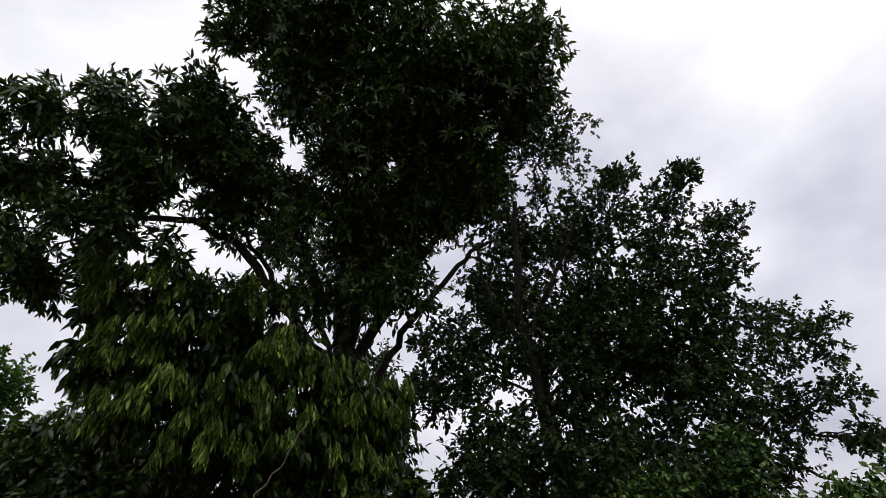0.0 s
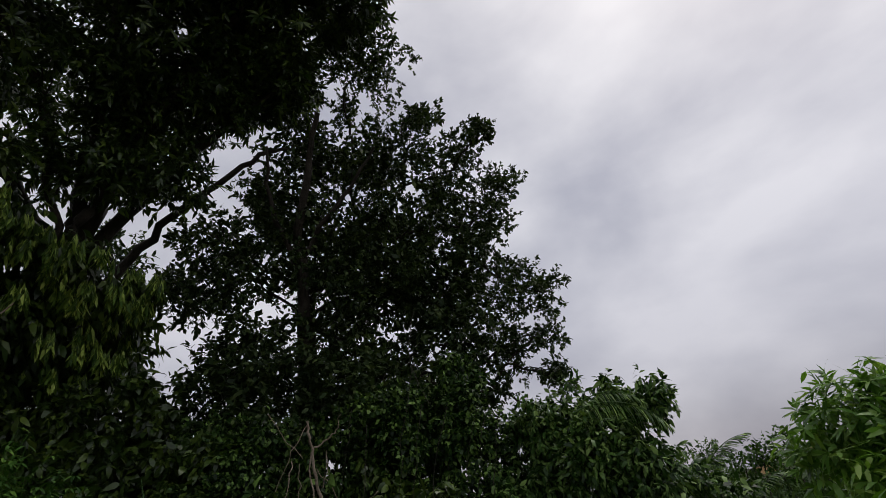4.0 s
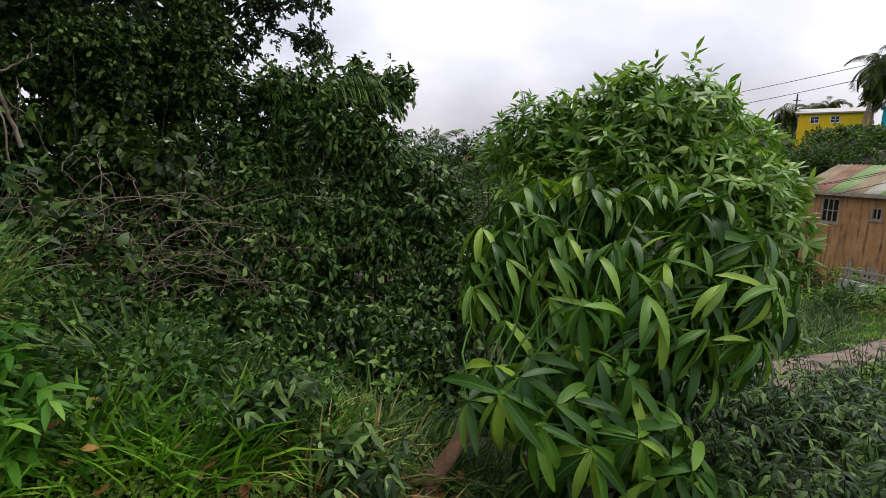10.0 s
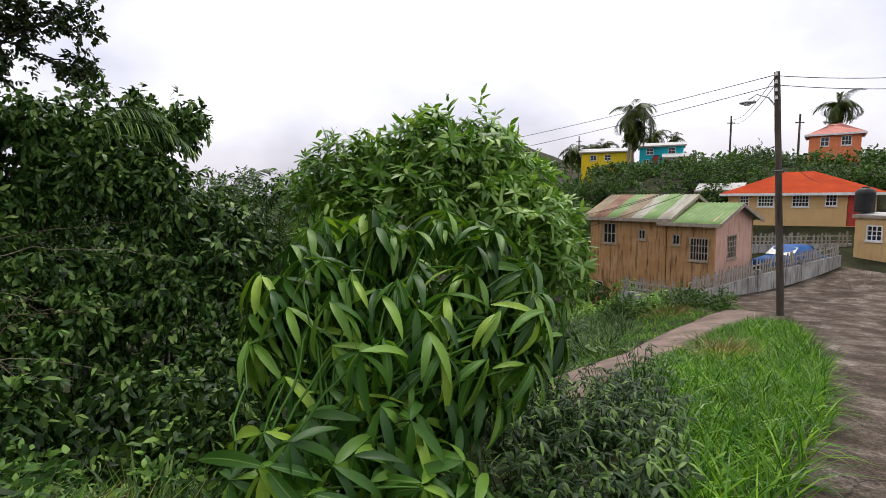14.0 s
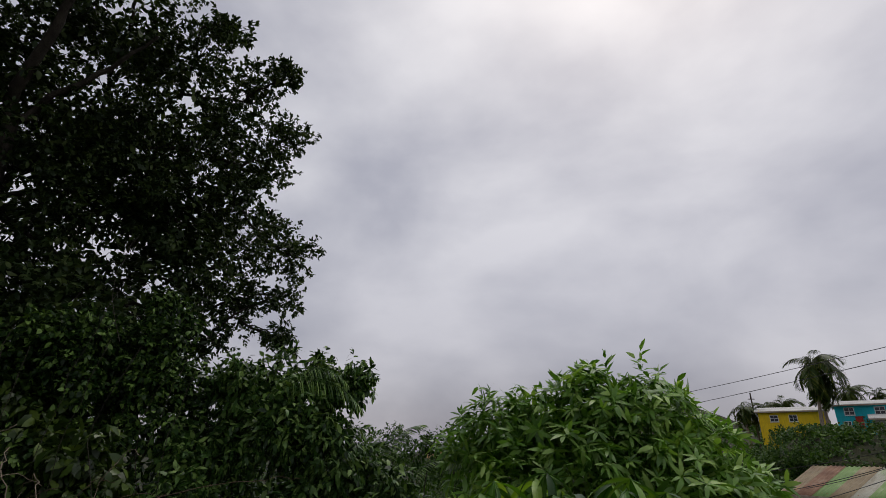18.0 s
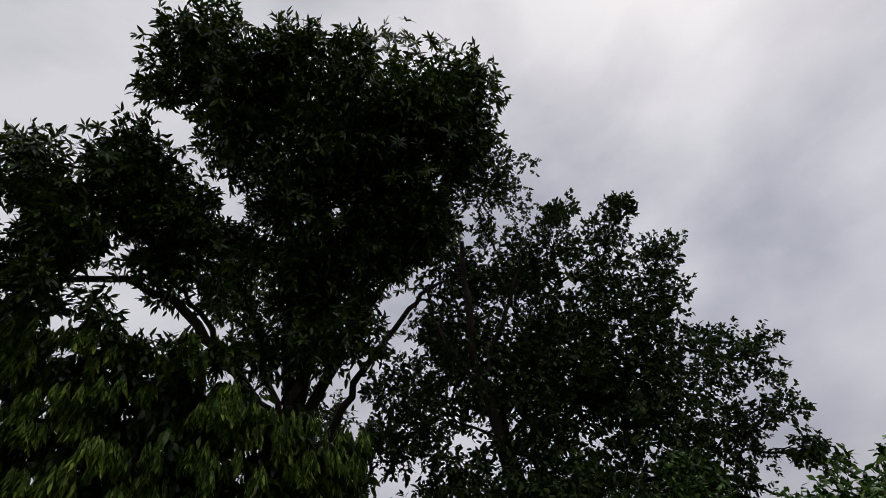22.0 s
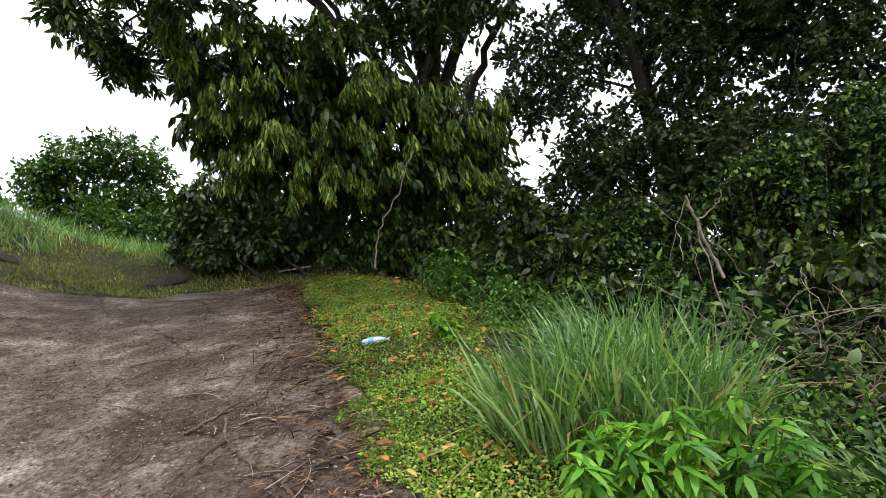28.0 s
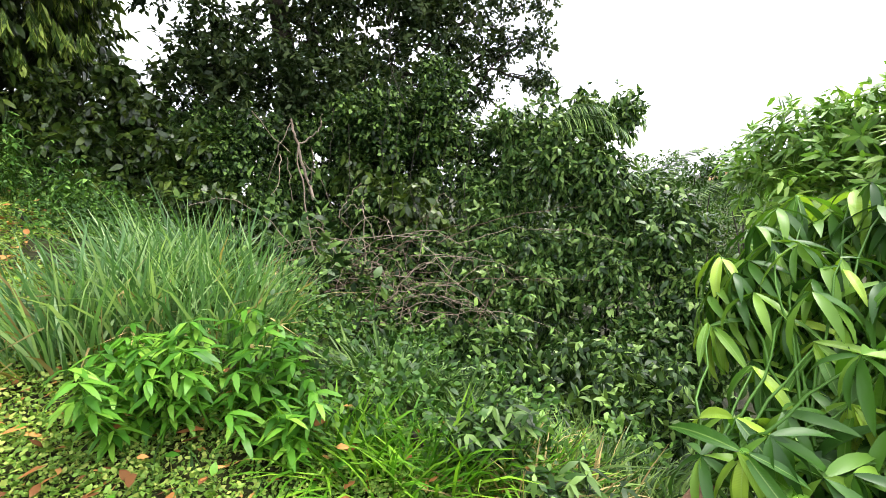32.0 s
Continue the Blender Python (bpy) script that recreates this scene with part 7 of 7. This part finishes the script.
for f in (0.90, 0.93, 0.96, 0.99):
    q = p0 + (p1 - p0) * f + np.array([-0.10, -0.10, 0])
    bm = bmesh.new()
    bmesh.ops.create_cone(bm, cap_ends=True, segments=10, radius1=0.05, radius2=0.035, depth=0.11, matrix=Matrix.Translation(q))
    part("insulator", bm, M_WHITE, pole)
bm = bmesh.new()
bmesh.ops.create_cone(bm, cap_ends=True, segments=12, radius1=0.13, radius2=0.13, depth=0.02, matrix=Matrix.Translation(p0 + (p1 - p0) * 0.62))
part("band", bm, M_METAL, pole)


def cable(a, b, sag, r=0.012, label="thin black overhead cable"):
    t = np.linspace(0, 1, 28)[:, None]
    P = np.array(a, float) + (np.array(b, float) - np.array(a, float)) * t
    P[:, 2] -= sag * 4 * (t * (1 - t))[:, 0]
    V, F = tube(P, np.full(28, r), 5)
    tagged(mesh_thing("overhead_cable", V, F, M_WIRE, smooth=True), label, "cable", "overhead cables")


for f, e, sag in ((0.99, CABLE_ENDS[0], 0.3), (0.95, CABLE_ENDS[1], 0.3), (0.99, (34.5, 61.3, 9.9), 0.7), (0.96, (34.5, 61.3, 9.6), 0.8), (0.985, (20, 17.2, 5.5), 0.25), (0.95, (20, 17.4, 5.1), 0.25),
                  (0.70, (6.2, 30.2, 0.9), 0.3), (0.69, (5.9, 31.0, -0.3), 0.35), (0.68, (6.0, 30.6, -1.2), 0.3), (0.71, (27, 36, 2.0), 0.4), (0.72, (8.6, 27.0, 0.5), 0.25)):
    cable(p0 + (p1 - p0) * f, e, sag)
for k, (x, y, zt) in enumerate([(34.6, 61.3, 10.1), (37.4, 53.7, 9.1), (22.5, 82.5, 10.2)]):
    mast = tagged(new("distant_pole"), "distant bare utility pole on the ridge", "utility pole", "distant poles")
    tapered("post", (x, y, ground_z(x, y) - 0.2), (x, y, zt), 0.13, 0.09, M_POLE, mast, 8)
    bm = bmesh.new()
    bx(bm, x - 0.45, y - 0.05, zt - 0.9, x + 0.45, y + 0.05, zt - 0.8)
    part("crossarm", bm, M_POLE, mast)


def frond_mesh(name, L, seed, leaflets=44, droop=0.9, wind=0.0, width=0.5, lw=0.045, mat=None):
    """A palm frond along +x: a rib with two rows of hanging leaflets."""
    rg = np.random.RandomState(seed)
    n = 14
    t = np.linspace(0, 1, n)
    a = 0.75 - droop * 1.6 * t
    cx = np.concatenate([[0], np.cumsum(np.cos(a[:-1]))]) / (n - 1) * L
    cz = np.concatenate([[0], np.cumsum(np.sin(a[:-1]))]) / (n - 1) * L
    rib = tube(np.column_stack([cx, np.zeros(n), cz]), np.linspace(0.03, 0.006, n) * L / 3, 5)
    rv, rf = rib
    rf = np.concatenate([rf[:, [0, 1, 2]], rf[:, [0, 2, 3]]])
    s = np.linspace(0.12, 1.0, leaflets)
    P, D, N, Ls = [], [], [], []
    for k in s:
        p = np.array([np.interp(k, t, cx), 0, np.interp(k, t, cz)])
        l = L * width * 0.5 * math.sin(math.pi * min(1, k * 0.85 + 0.15)) ** 0.6 + 0.06 * L
        for sd in (-1, 1):
            P.append(p)
            D.append((0.55 + wind + rg.normal(0, 0.06), sd * (1.0 - abs(wind) * 0.6), -0.55 + rg.normal(0, 0.1)))
            N.append((0.1, 0, 1))
            Ls.append(l * (0.9 + 0.2 * rg.rand()))
    V, F = leaf_arrays(np.array(P), np.array(D), np.array(N), np.array(Ls), np.full(len(Ls), lw * L / 3), 0.2, 0.22)
    Va, Fa = merge([(rv, rf), (V, F)])
    me = fast_mesh(name, Va, Fa)
    me.materials.append(mat or M_PALM)
    return me


FRONDS = [frond_mesh("frond", 1.0, s, 40, d, w, 0.5, 0.07) for s, d, w in ((1, 1.6, 0.3), (2, 1.95, 0.6), (3, 1.3, 0.4))]


def palm(x, y, ztop, size, seed, label):
    rg = np.random.RandomState(seed)
    z = ground_z(x, y)
    root = tagged(new("coconut_palm"), label, "palm", "coconut palms")
    pts = crooked((x + rg.normal() * 0.3, y, z - 0.2), (x, y, ztop), rg, 9, 0, 0.03)
    V, F = tube(pts, np.linspace(0.20, 0.13, 9), 8)
    mesh_thing("trunk", V, F, M_BARK_PALE, root, smooth=True)
    bend_ = rg.rand() * 40
    for k in range(26):
        ob = new("frond", FRONDS[k % 3])
        ob.parent = root
        a = (k * 137.5 + 180) % 360 - 180
        a = a * 0.72 - 20 + bend_ + rg.normal() * 8
        ob.matrix_basis = Matrix.Translation((x, y, ztop)) @ pose(0, 0, 0, 0, 78 - 120 * (k / 26) + 12 * rg.normal(), a) @ Matrix.Scale(size * (0.8 + 0.35 * rg.rand()), 4)


for k, (x, y, zt, sz) in enumerate([(23.2, 62.2, 10.7, 4.3), (24.0, 63.5, 8.4, 2.3), (30.0, 72.0, 9.0, 2.4), (41.7, 54.2, 10.1, 2.7), (20.1, 77.9, 7.6, 3.0), (23.7, 82.1, 8.0, 3.0), (25.8, 81.4, 8.2, 3.0), (32.5, 71.5, 8.4, 2.0)]):
    palm(x, y, zt, sz, 330 + k, "windswept coconut palm among the hillside houses")



# ---------------------------------------------------------------- path, verge litter and other small things
strip("footpath", PATH_LINE, 0.5, -0.6, 0.09, M_PATH, "pinkish concrete footpath below the grass bed", "path", 0.14, 0.06, 5, 6)


def polyline_tube(name, pts, ra, rb, mat, parent, wob, rg, n=14, label=""):
    P = np.array(pts, float)
    t = np.linspace(0, len(P) - 1, n)
    Q = np.column_stack([np.interp(t, np.arange(len(P)), P[:, k]) for k in range(3)])
    for _ in range(2):
        Q[1:-1] = (Q[:-2] + 2 * Q[1:-1] + Q[2:]) / 4
    Q[1:-1] += rg.normal(0, wob, Q[1:-1].shape)
    V, F = tube(Q, np.linspace(ra, rb, n), 6)
    return mesh_thing(name, V, F, mat, parent, label, True)


rgs = np.random.RandomState(401)
snag = tagged(new("dead_branch"), "pale forked dead branch hanging in the thicket", "branch")
for k, line_ in enumerate(SNAG):
    polyline_tube("branch" if k == 0 else "twig", line_, (0.015, 0.013, 0.009, 0.008)[k], (0.022, 0.005, 0.010, 0.004)[k], M_TWIG, snag, 0.012, rgs)
for k in range(7):
    q = np.array(SNAG[0][k % 5]) + rgs.normal(0, 0.22, 3)
    d = np.array([rgs.normal() * 0.25, rgs.normal() * 0.25, -0.35 - 0.4 * rgs.rand()])
    polyline_tube("twig", [q, q + d * 0.5 + rgs.normal(0, 0.05, 3), q + d], 0.006, 0.003, M_TWIG, snag, 0.012, rgs, 9)
vine = tagged(new("hanging_vine"), "thin pale vine hanging before the mango trunk", "vine")
polyline_tube("stem", VINE, 0.011, 0.014, M_TWIG, vine, 0.02, rgs, 18)

# dry tangle arching over the bramble
t_c, t_r, t_u = [np.array(q) for q in TANGLE]
t_n = unit(np.cross(t_r, t_u))
for k in range(110):
    a = t_c + t_r * rgs.uniform(-1.0, 0.9) + t_u * rgs.uniform(-0.9, 0.7) + t_n * rgs.uniform(-0.5, 0.5)
    d = t_r * rgs.normal(0, 0.6) + t_u * rgs.normal(0, 0.45) + t_n * rgs.normal(0, 0.25)
    arch = t_u * rgs.uniform(0.1, 0.5)
    ob = polyline_tube("dry_stem", [a, a + d * 0.35 + arch, a + d * 0.75 + arch, a + d * 1.1], 0.0045, 0.002, M_TWIG if k % 3 else M_TWIG_DARK, None, 0.012, rgs, 13)
    tagged(ob, "thin dry stem tangled over the bramble", "stem", "dry stems")
SPRAY = frond_mesh("spray", 1.0, 9, 44, 0.9, 0.2, 0.5, 0.05, M_SHRUB)
shrub_root = [o for o in bpy.data.objects if o.name == "glossy_shrub"][0]
valley_root = [o for o in bpy.data.objects if o.name.startswith("valley_tree")][-1]
for k, (a, b) in enumerate(SPRAYS):
    d = np.array(b) - np.array(a)
    ob = new("spray", SPRAY)
    ob.parent = shrub_root if k < 3 else valley_root
    ob.matrix_basis = Matrix.Translation(a) @ pose(0, 0, 0, 0, -math.degrees(math.atan2(d[2], math.hypot(d[0], d[1]))), math.degrees(math.atan2(d[1], d[0]))) @ Matrix.Scale(np.linalg.norm(d) / 0.9, 4)
for k in range(14):
    x, y = -8.6 + 4.6 * rgs.rand(), 4.2 + 2.6 * rgs.rand()
    zt = 2.2 + 1.8 * rgs.rand()
    l = 0.8 + 1.6 * rgs.rand()
    ob = polyline_tube("creeper", [(x, y - 0.5, zt), (x + rgs.normal() * 0.12, y - 0.7, zt - l * 0.5), (x + rgs.normal() * 0.2, y - 0.75, zt - l)], 0.004, 0.003, M_BARK, None, 0.015, rgs, 9)
    tagged(ob, "thin creeper hanging down the thicket", "creeper", "creepers")
tw = polyline_tube("bare_twig", [(-4.75, 5.55, -0.05), (-4.3, 5.75, 0.02), (-3.95, 5.95, 0.1)], 0.012, 0.004, M_TWIG, None, 0.01, rgs, 9)
tagged(tw, "bare pale twig reaching out of the shrub", "twig")

# plastic bottle on the verge
def bottle(x, y, rz):
    z = ground_z(x, y) + 0.05
    m, nt, ln, b = base_mat("clear_blue_plastic", 0.12, 0, 0.5)
    b.inputs["Base Color"].default_value = (0.62, 0.78, 0.92, 1)
    b.inputs["Transmission Weight"].default_value = 0.35
    root = empty("plastic_bottle", x, y, z, "crumpled clear plastic bottle lying on the verge", "bottle", rz=rz)
    prof = [(0.0, 0.0), (0.034, 0.004), (0.038, 0.02), (0.035, 0.05), (0.038, 0.06), (0.035, 0.09), (0.038, 0.12), (0.036, 0.15), (0.028, 0.19), (0.014, 0.215), (0.014, 0.235)]
    seg = 16
    V = np.array([(h * 1.0, 1.0 * r * math.cos(a) * (1 + 0.06 * math.sin(5 * a + h * 40)), 1.0 * r * math.sin(a)) for r, h in prof for a in np.linspace(0, 2 * math.pi, seg, endpoint=False)])
    F = np.array([(i * seg + j, i * seg + (j + 1) % seg, (i + 1) * seg + (j + 1) % seg, (i + 1) * seg + j) for i in range(len(prof) - 1) for j in range(seg)])
    mesh_thing("body", V, F, m, root, smooth=True)
    lb, nt, ln, b = base_mat("blue_label", 0.4)
    b.inputs["Base Color"].default_value = (0.10, 0.35, 0.65, 1)
    V = np.array([(h * 1.0, 1.0 * 0.0395 * math.cos(a), 1.0 * 0.0395 * math.sin(a)) for h in (0.065, 0.115) for a in np.linspace(0, 2 * math.pi, seg, endpoint=False)])
    F = np.array([(j, (j + 1) % seg, seg + (j + 1) % seg, seg + j) for j in range(seg)])
    mesh_thing("wrap", V, F, lb, root, "plain blue label band", True)
    bm = bmesh.new()
    bmesh.ops.create_cone(bm, cap_ends=True, segments=14, radius1=0.021, radius2=0.021, depth=0.025, matrix=pose(0.242, 0, 0, 0, 90, 0))
    part("cap", bm, M_WHITE, root)


bottle(*BOTTLE_AT, 78)

# ruts of bare earth and a scrap on the turf beyond the lane
def rut(x, y, rx_, ry_, rz):
    n = 20
    a = np.linspace(0, 2 * np.pi, n, endpoint=False)
    rg = np.random.RandomState(int(abs(x * 10)))
    V = []
    for f, dz in ((1.0, 0.03), (0.8, 0.075), (0.45, 0.02), (0.0, 0.012)):
        r = f * (1 + 0.12 * np.sin(a * 3 + x))
        px_ = x + rx_ * r * np.cos(a) * math.cos(rz) - ry_ * r * np.sin(a) * math.sin(rz)
        py_ = y + rx_ * r * np.cos(a) * math.sin(rz) + ry_ * r * np.sin(a) * math.cos(rz)
        V.append(np.column_stack([px_, py_, height(px_, py_) + dz + rg.normal(0, 0.008, n)]))
    F = [(i * n + j, i * n + (j + 1) % n, (i + 1) * n + (j + 1) % n, (i + 1) * n + j) for i in range(3) for j in range(n)]
    tagged(mesh_thing("earth_rut", np.concatenate(V), np.array(F), M_EARTHDARK, smooth=True), "bare dark earth rut in the turf", "rut", "earth ruts", "structure")


M_EARTHDARK = noisy_mat("dark_rut_earth", [(0.3, (0.010, 0.007, 0.005)), (0.7, (0.028, 0.019, 0.013))], 6, 0.9, 7, 0.7, 0.03)
rut(*RUT_A, 0.5, 0.22, -0.9)
rut(*RUT_B, 0.45, 0.2, -0.9)
bm = bmesh.new()
bx(bm, -0.35, -0.12, 0.0, 0.35, 0.12, 0.03)
bmesh.ops.bevel(bm, geom=bm.edges[:], offset=0.012, segments=2, affect="EDGES")
slab = part("concrete_scrap", bm, M_CONCRETE)
slab.matrix_basis = pose(*SLAB_AT, ground_z(*SLAB_AT) + 0.08, 8, 4, 60)
tagged(slab, "pale flat concrete scrap at the edge of the turf", "scrap")
bm = bmesh.new()
bmesh.ops.create_uvsphere(bm, u_segments=14, v_segments=10, radius=0.03)
m_fruit = noisy_mat("yellow_fruit", [(0.3, (0.55, 0.36, 0.03)), (0.7, (0.75, 0.52, 0.06))], 12, 0.45)
fruit = part("fallen_fruit", bm, m_fruit)
fruit.matrix_basis = pose(0.62, 2.95, ground_z(0.62, 2.95) + 0.05)
tagged(fruit, "yellow fallen fruit in the grass", "fruit")

# bougainvillea flowers, sapling, stake and palm fronds on the bank
boug = [o for o in bpy.data.objects if o.name.startswith("bougainvillea")][0]
V, F = foliage([(q[0] * 0.985, q[1] * 0.985, q[2], q[3] * 1.06) for q in BOUGAINVILLEA], 0.07, 0.055, 70, 5, 0.0, 431, 0.0, 0.35)
tagged(mesh_thing("blossom", V, F, M_PETAL, boug, "clusters of red bracts"), kind="stuff")
bush("bank_sapling", [(-7.95, -7.4, 5.3, 0.30), (-8.1, -7.2, 5.0, 0.26), (-7.75, -7.55, 5.0, 0.25), (-7.95, -7.4, 5.65, 0.18)], dict(leaf=0.09, width=0.04, dens=420, per=6, hang=0.2, seed=441), M_THICKET, "small sapling on the grassy bank", "sapling", 45)
stake = polyline_tube("garden_stake", [(-8.7, -6.57, ground_z(-8.7, -6.57) - 0.1), (-8.68, -6.6, 5.0), (-8.63, -6.65, 5.55)], 0.014, 0.012, M_DARKWOOD, None, 0.003, rgs, 6)
tagged(stake, "thin dark stake standing on the bank", "stake")
BANK_TREE = [(-13.2, -11.0, 7.9, 0.8), (-12.6, -11.4, 7.2, 0.7), (-13.8, -10.4, 7.0, 0.8), (-14.2, -9.8, 6.4, 0.7)]
bush("bank_tree", BANK_TREE, dict(leaf=0.16, width=0.07, dens=300, per=7, hang=0.2, seed=451), M_FAR, "leafy bush behind the grassy bank", "bush", 46)

overhead = tagged(new("coconut_palm"), "coconut palm leaning over the bank with long drooping fronds", "palm", "coconut palms")
BIGFROND = frond_mesh("frond", 4.0, 7, 110, 0.85, 0.25, 0.34, 0.030)
crown_p = np.array(PALM_CROWN)
V, F = tube(crooked((crown_p[0] + 1.2, crown_p[1] - 1.2, ground_z(crown_p[0] + 1.2, crown_p[1] - 1.2) - 0.2), crown_p, rgs, 10, 0, 0.02), np.linspace(0.2, 0.13, 10), 10)
mesh_thing("trunk", V, F, M_BARK_PALE, overhead, smooth=True)
for k, tip in enumerate(PALM_TIPS):
    d = np.array(tip) - crown_p
    L = np.linalg.norm(d)
    yaw = math.degrees(math.atan2(d[1], d[0]))
    pit = math.degrees(math.atan2(d[2], math.hypot(d[0], d[1])))
    ob = new("frond", BIGFROND)
    ob.parent = overhead
    ob.matrix_basis = Matrix.Translation(crown_p) @ pose(0, 0, 0, 0, -pit - 5, yaw) @ Matrix.Scale(L / 3.6, 4)

def blown_frond(parent, line_, reach, seed):
    """A frond whose leaflets the wind has swept to one side of the rib."""
    rg = np.random.RandomState(seed)
    P = np.array([PALM_CROWN] + line_, float)
    t = np.linspace(0, len(P) - 1, 40)
    Q = np.column_stack([np.interp(t, np.arange(len(P)), P[:, k]) for k in range(3)])
    for _ in range(12):
        Q[1:-1] = (Q[:-2] + 2 * Q[1:-1] + Q[2:]) / 4
    V, F = tube(Q, np.linspace(0.035, 0.006, 40), 6)
    rib = mesh_thing("frond", V, F, M_PALM, parent, smooth=True)
    T = unit(np.gradient(Q, axis=0))
    side = np.array([0.15, -0.98, 0.05])
    B, D, N, L = [], [], [], []
    for k in np.linspace(7, 39, 120):
        i = int(k)
        for row in (0, 1):
            B.append(Q[i] + (Q[min(i + 1, 39)] - Q[i]) * (k - i))
            D.append(T[i] * (0.55 + 0.12 * row + 0.3 * (k / 39) ** 3) + side * (0.9 - 0.4 * (k / 39) ** 2) + rg.normal(0, 0.07, 3))
            N.append((0.6 + rg.normal() * 0.3, 0.2, 0.7))
            L.append(reach * (0.45 + 0.55 * math.sin(math.pi * min(1.0, k / 39 * 0.9 + 0.08))) * (0.8 + 0.3 * rg.rand()) * (1 - 0.55 * (k / 39) ** 4))
    V, F = leaf_arrays(np.array(B), np.array(D), np.array(N), np.array(L), np.full(len(L), 0.035), 0.2, 0.12)
    mesh_thing("leaflet_fringe", V, F, M_PALM, rib)


for k, (line_, reach) in enumerate(BLOWN_FRONDS):
    blown_frond(overhead, line_, reach, 480 + k)

# rough growth in front of the old house
ROUGH = []
rgr = np.random.RandomState(461)
for _ in range(22):
    t, u = rgr.rand(), rgr.rand()
    x, y = 4.5 + 5.6 * t, 16.5 + 5.5 * u + (1 - t) * 5
    ROUGH.append((x, y, ground_z(x, y) + 0.15, 0.4 + 0.35 * rgr.rand()))
for k in range(10):
    t = (k + 0.3 + 0.4 * rgr.rand()) / 10
    x, y = 7.2 + 4.0 * t - 0.9 * rgr.rand(), 26.4 - 4.6 * t - 0.6 * rgr.rand()
    ROUGH.append((x, y, -3.75 + 0.3 * rgr.rand(), 0.62 + 0.2 * rgr.rand()))
for k in range(0, 32, 2):
    bush("rough_bush", ROUGH[k:k + 2], dict(leaf=0.2, width=0.05, dens=220, per=7, hang=0.1, seed=470 + k), M_BUSH if k % 4 else M_FAR, "rough weedy growth below the old house", "bush", 470 + k, stems=False, group="rough growth")


# forked sticks lying on the lane
def stick(x, y, L, a, seed):
    rg = np.random.RandomState(seed)
    root = tagged(new("fallen_branch"), "dry forked branch lying on the asphalt", "branch", "fallen branches")

    def run(x0, y0, ang, l, r, nm):
        s = np.linspace(0, l, 9)
        w = np.cumsum(rg.normal(0, 0.02 * l, 9))
        xs, ys = x0 + np.cos(ang) * s - np.sin(ang) * w, y0 + np.sin(ang) * s + np.cos(ang) * w
        V, F = tube(np.column_stack([xs, ys, height(xs, ys) + 0.055]), np.linspace(r, r * 0.4, 9), 6)
        mesh_thing(nm, V, F, M_TWIG_DARK, root, smooth=True)
        return xs, ys

    xs, ys = run(x, y, a, L, 0.011, "branch")
    for k in (2, 4, 5, 6):
        run(xs[k], ys[k], a + rg.choice([-1, 1]) * (0.5 + 0.4 * rg.rand()), L * (0.3 + 0.3 * rg.rand()), 0.006, "twig")


stick(*STICK_A, 0.6, 2.6, 511)
stick(*STICK_B, 0.5, 0.4, 512)
stick(*STICK_C, 0.4, 1.6, 513)
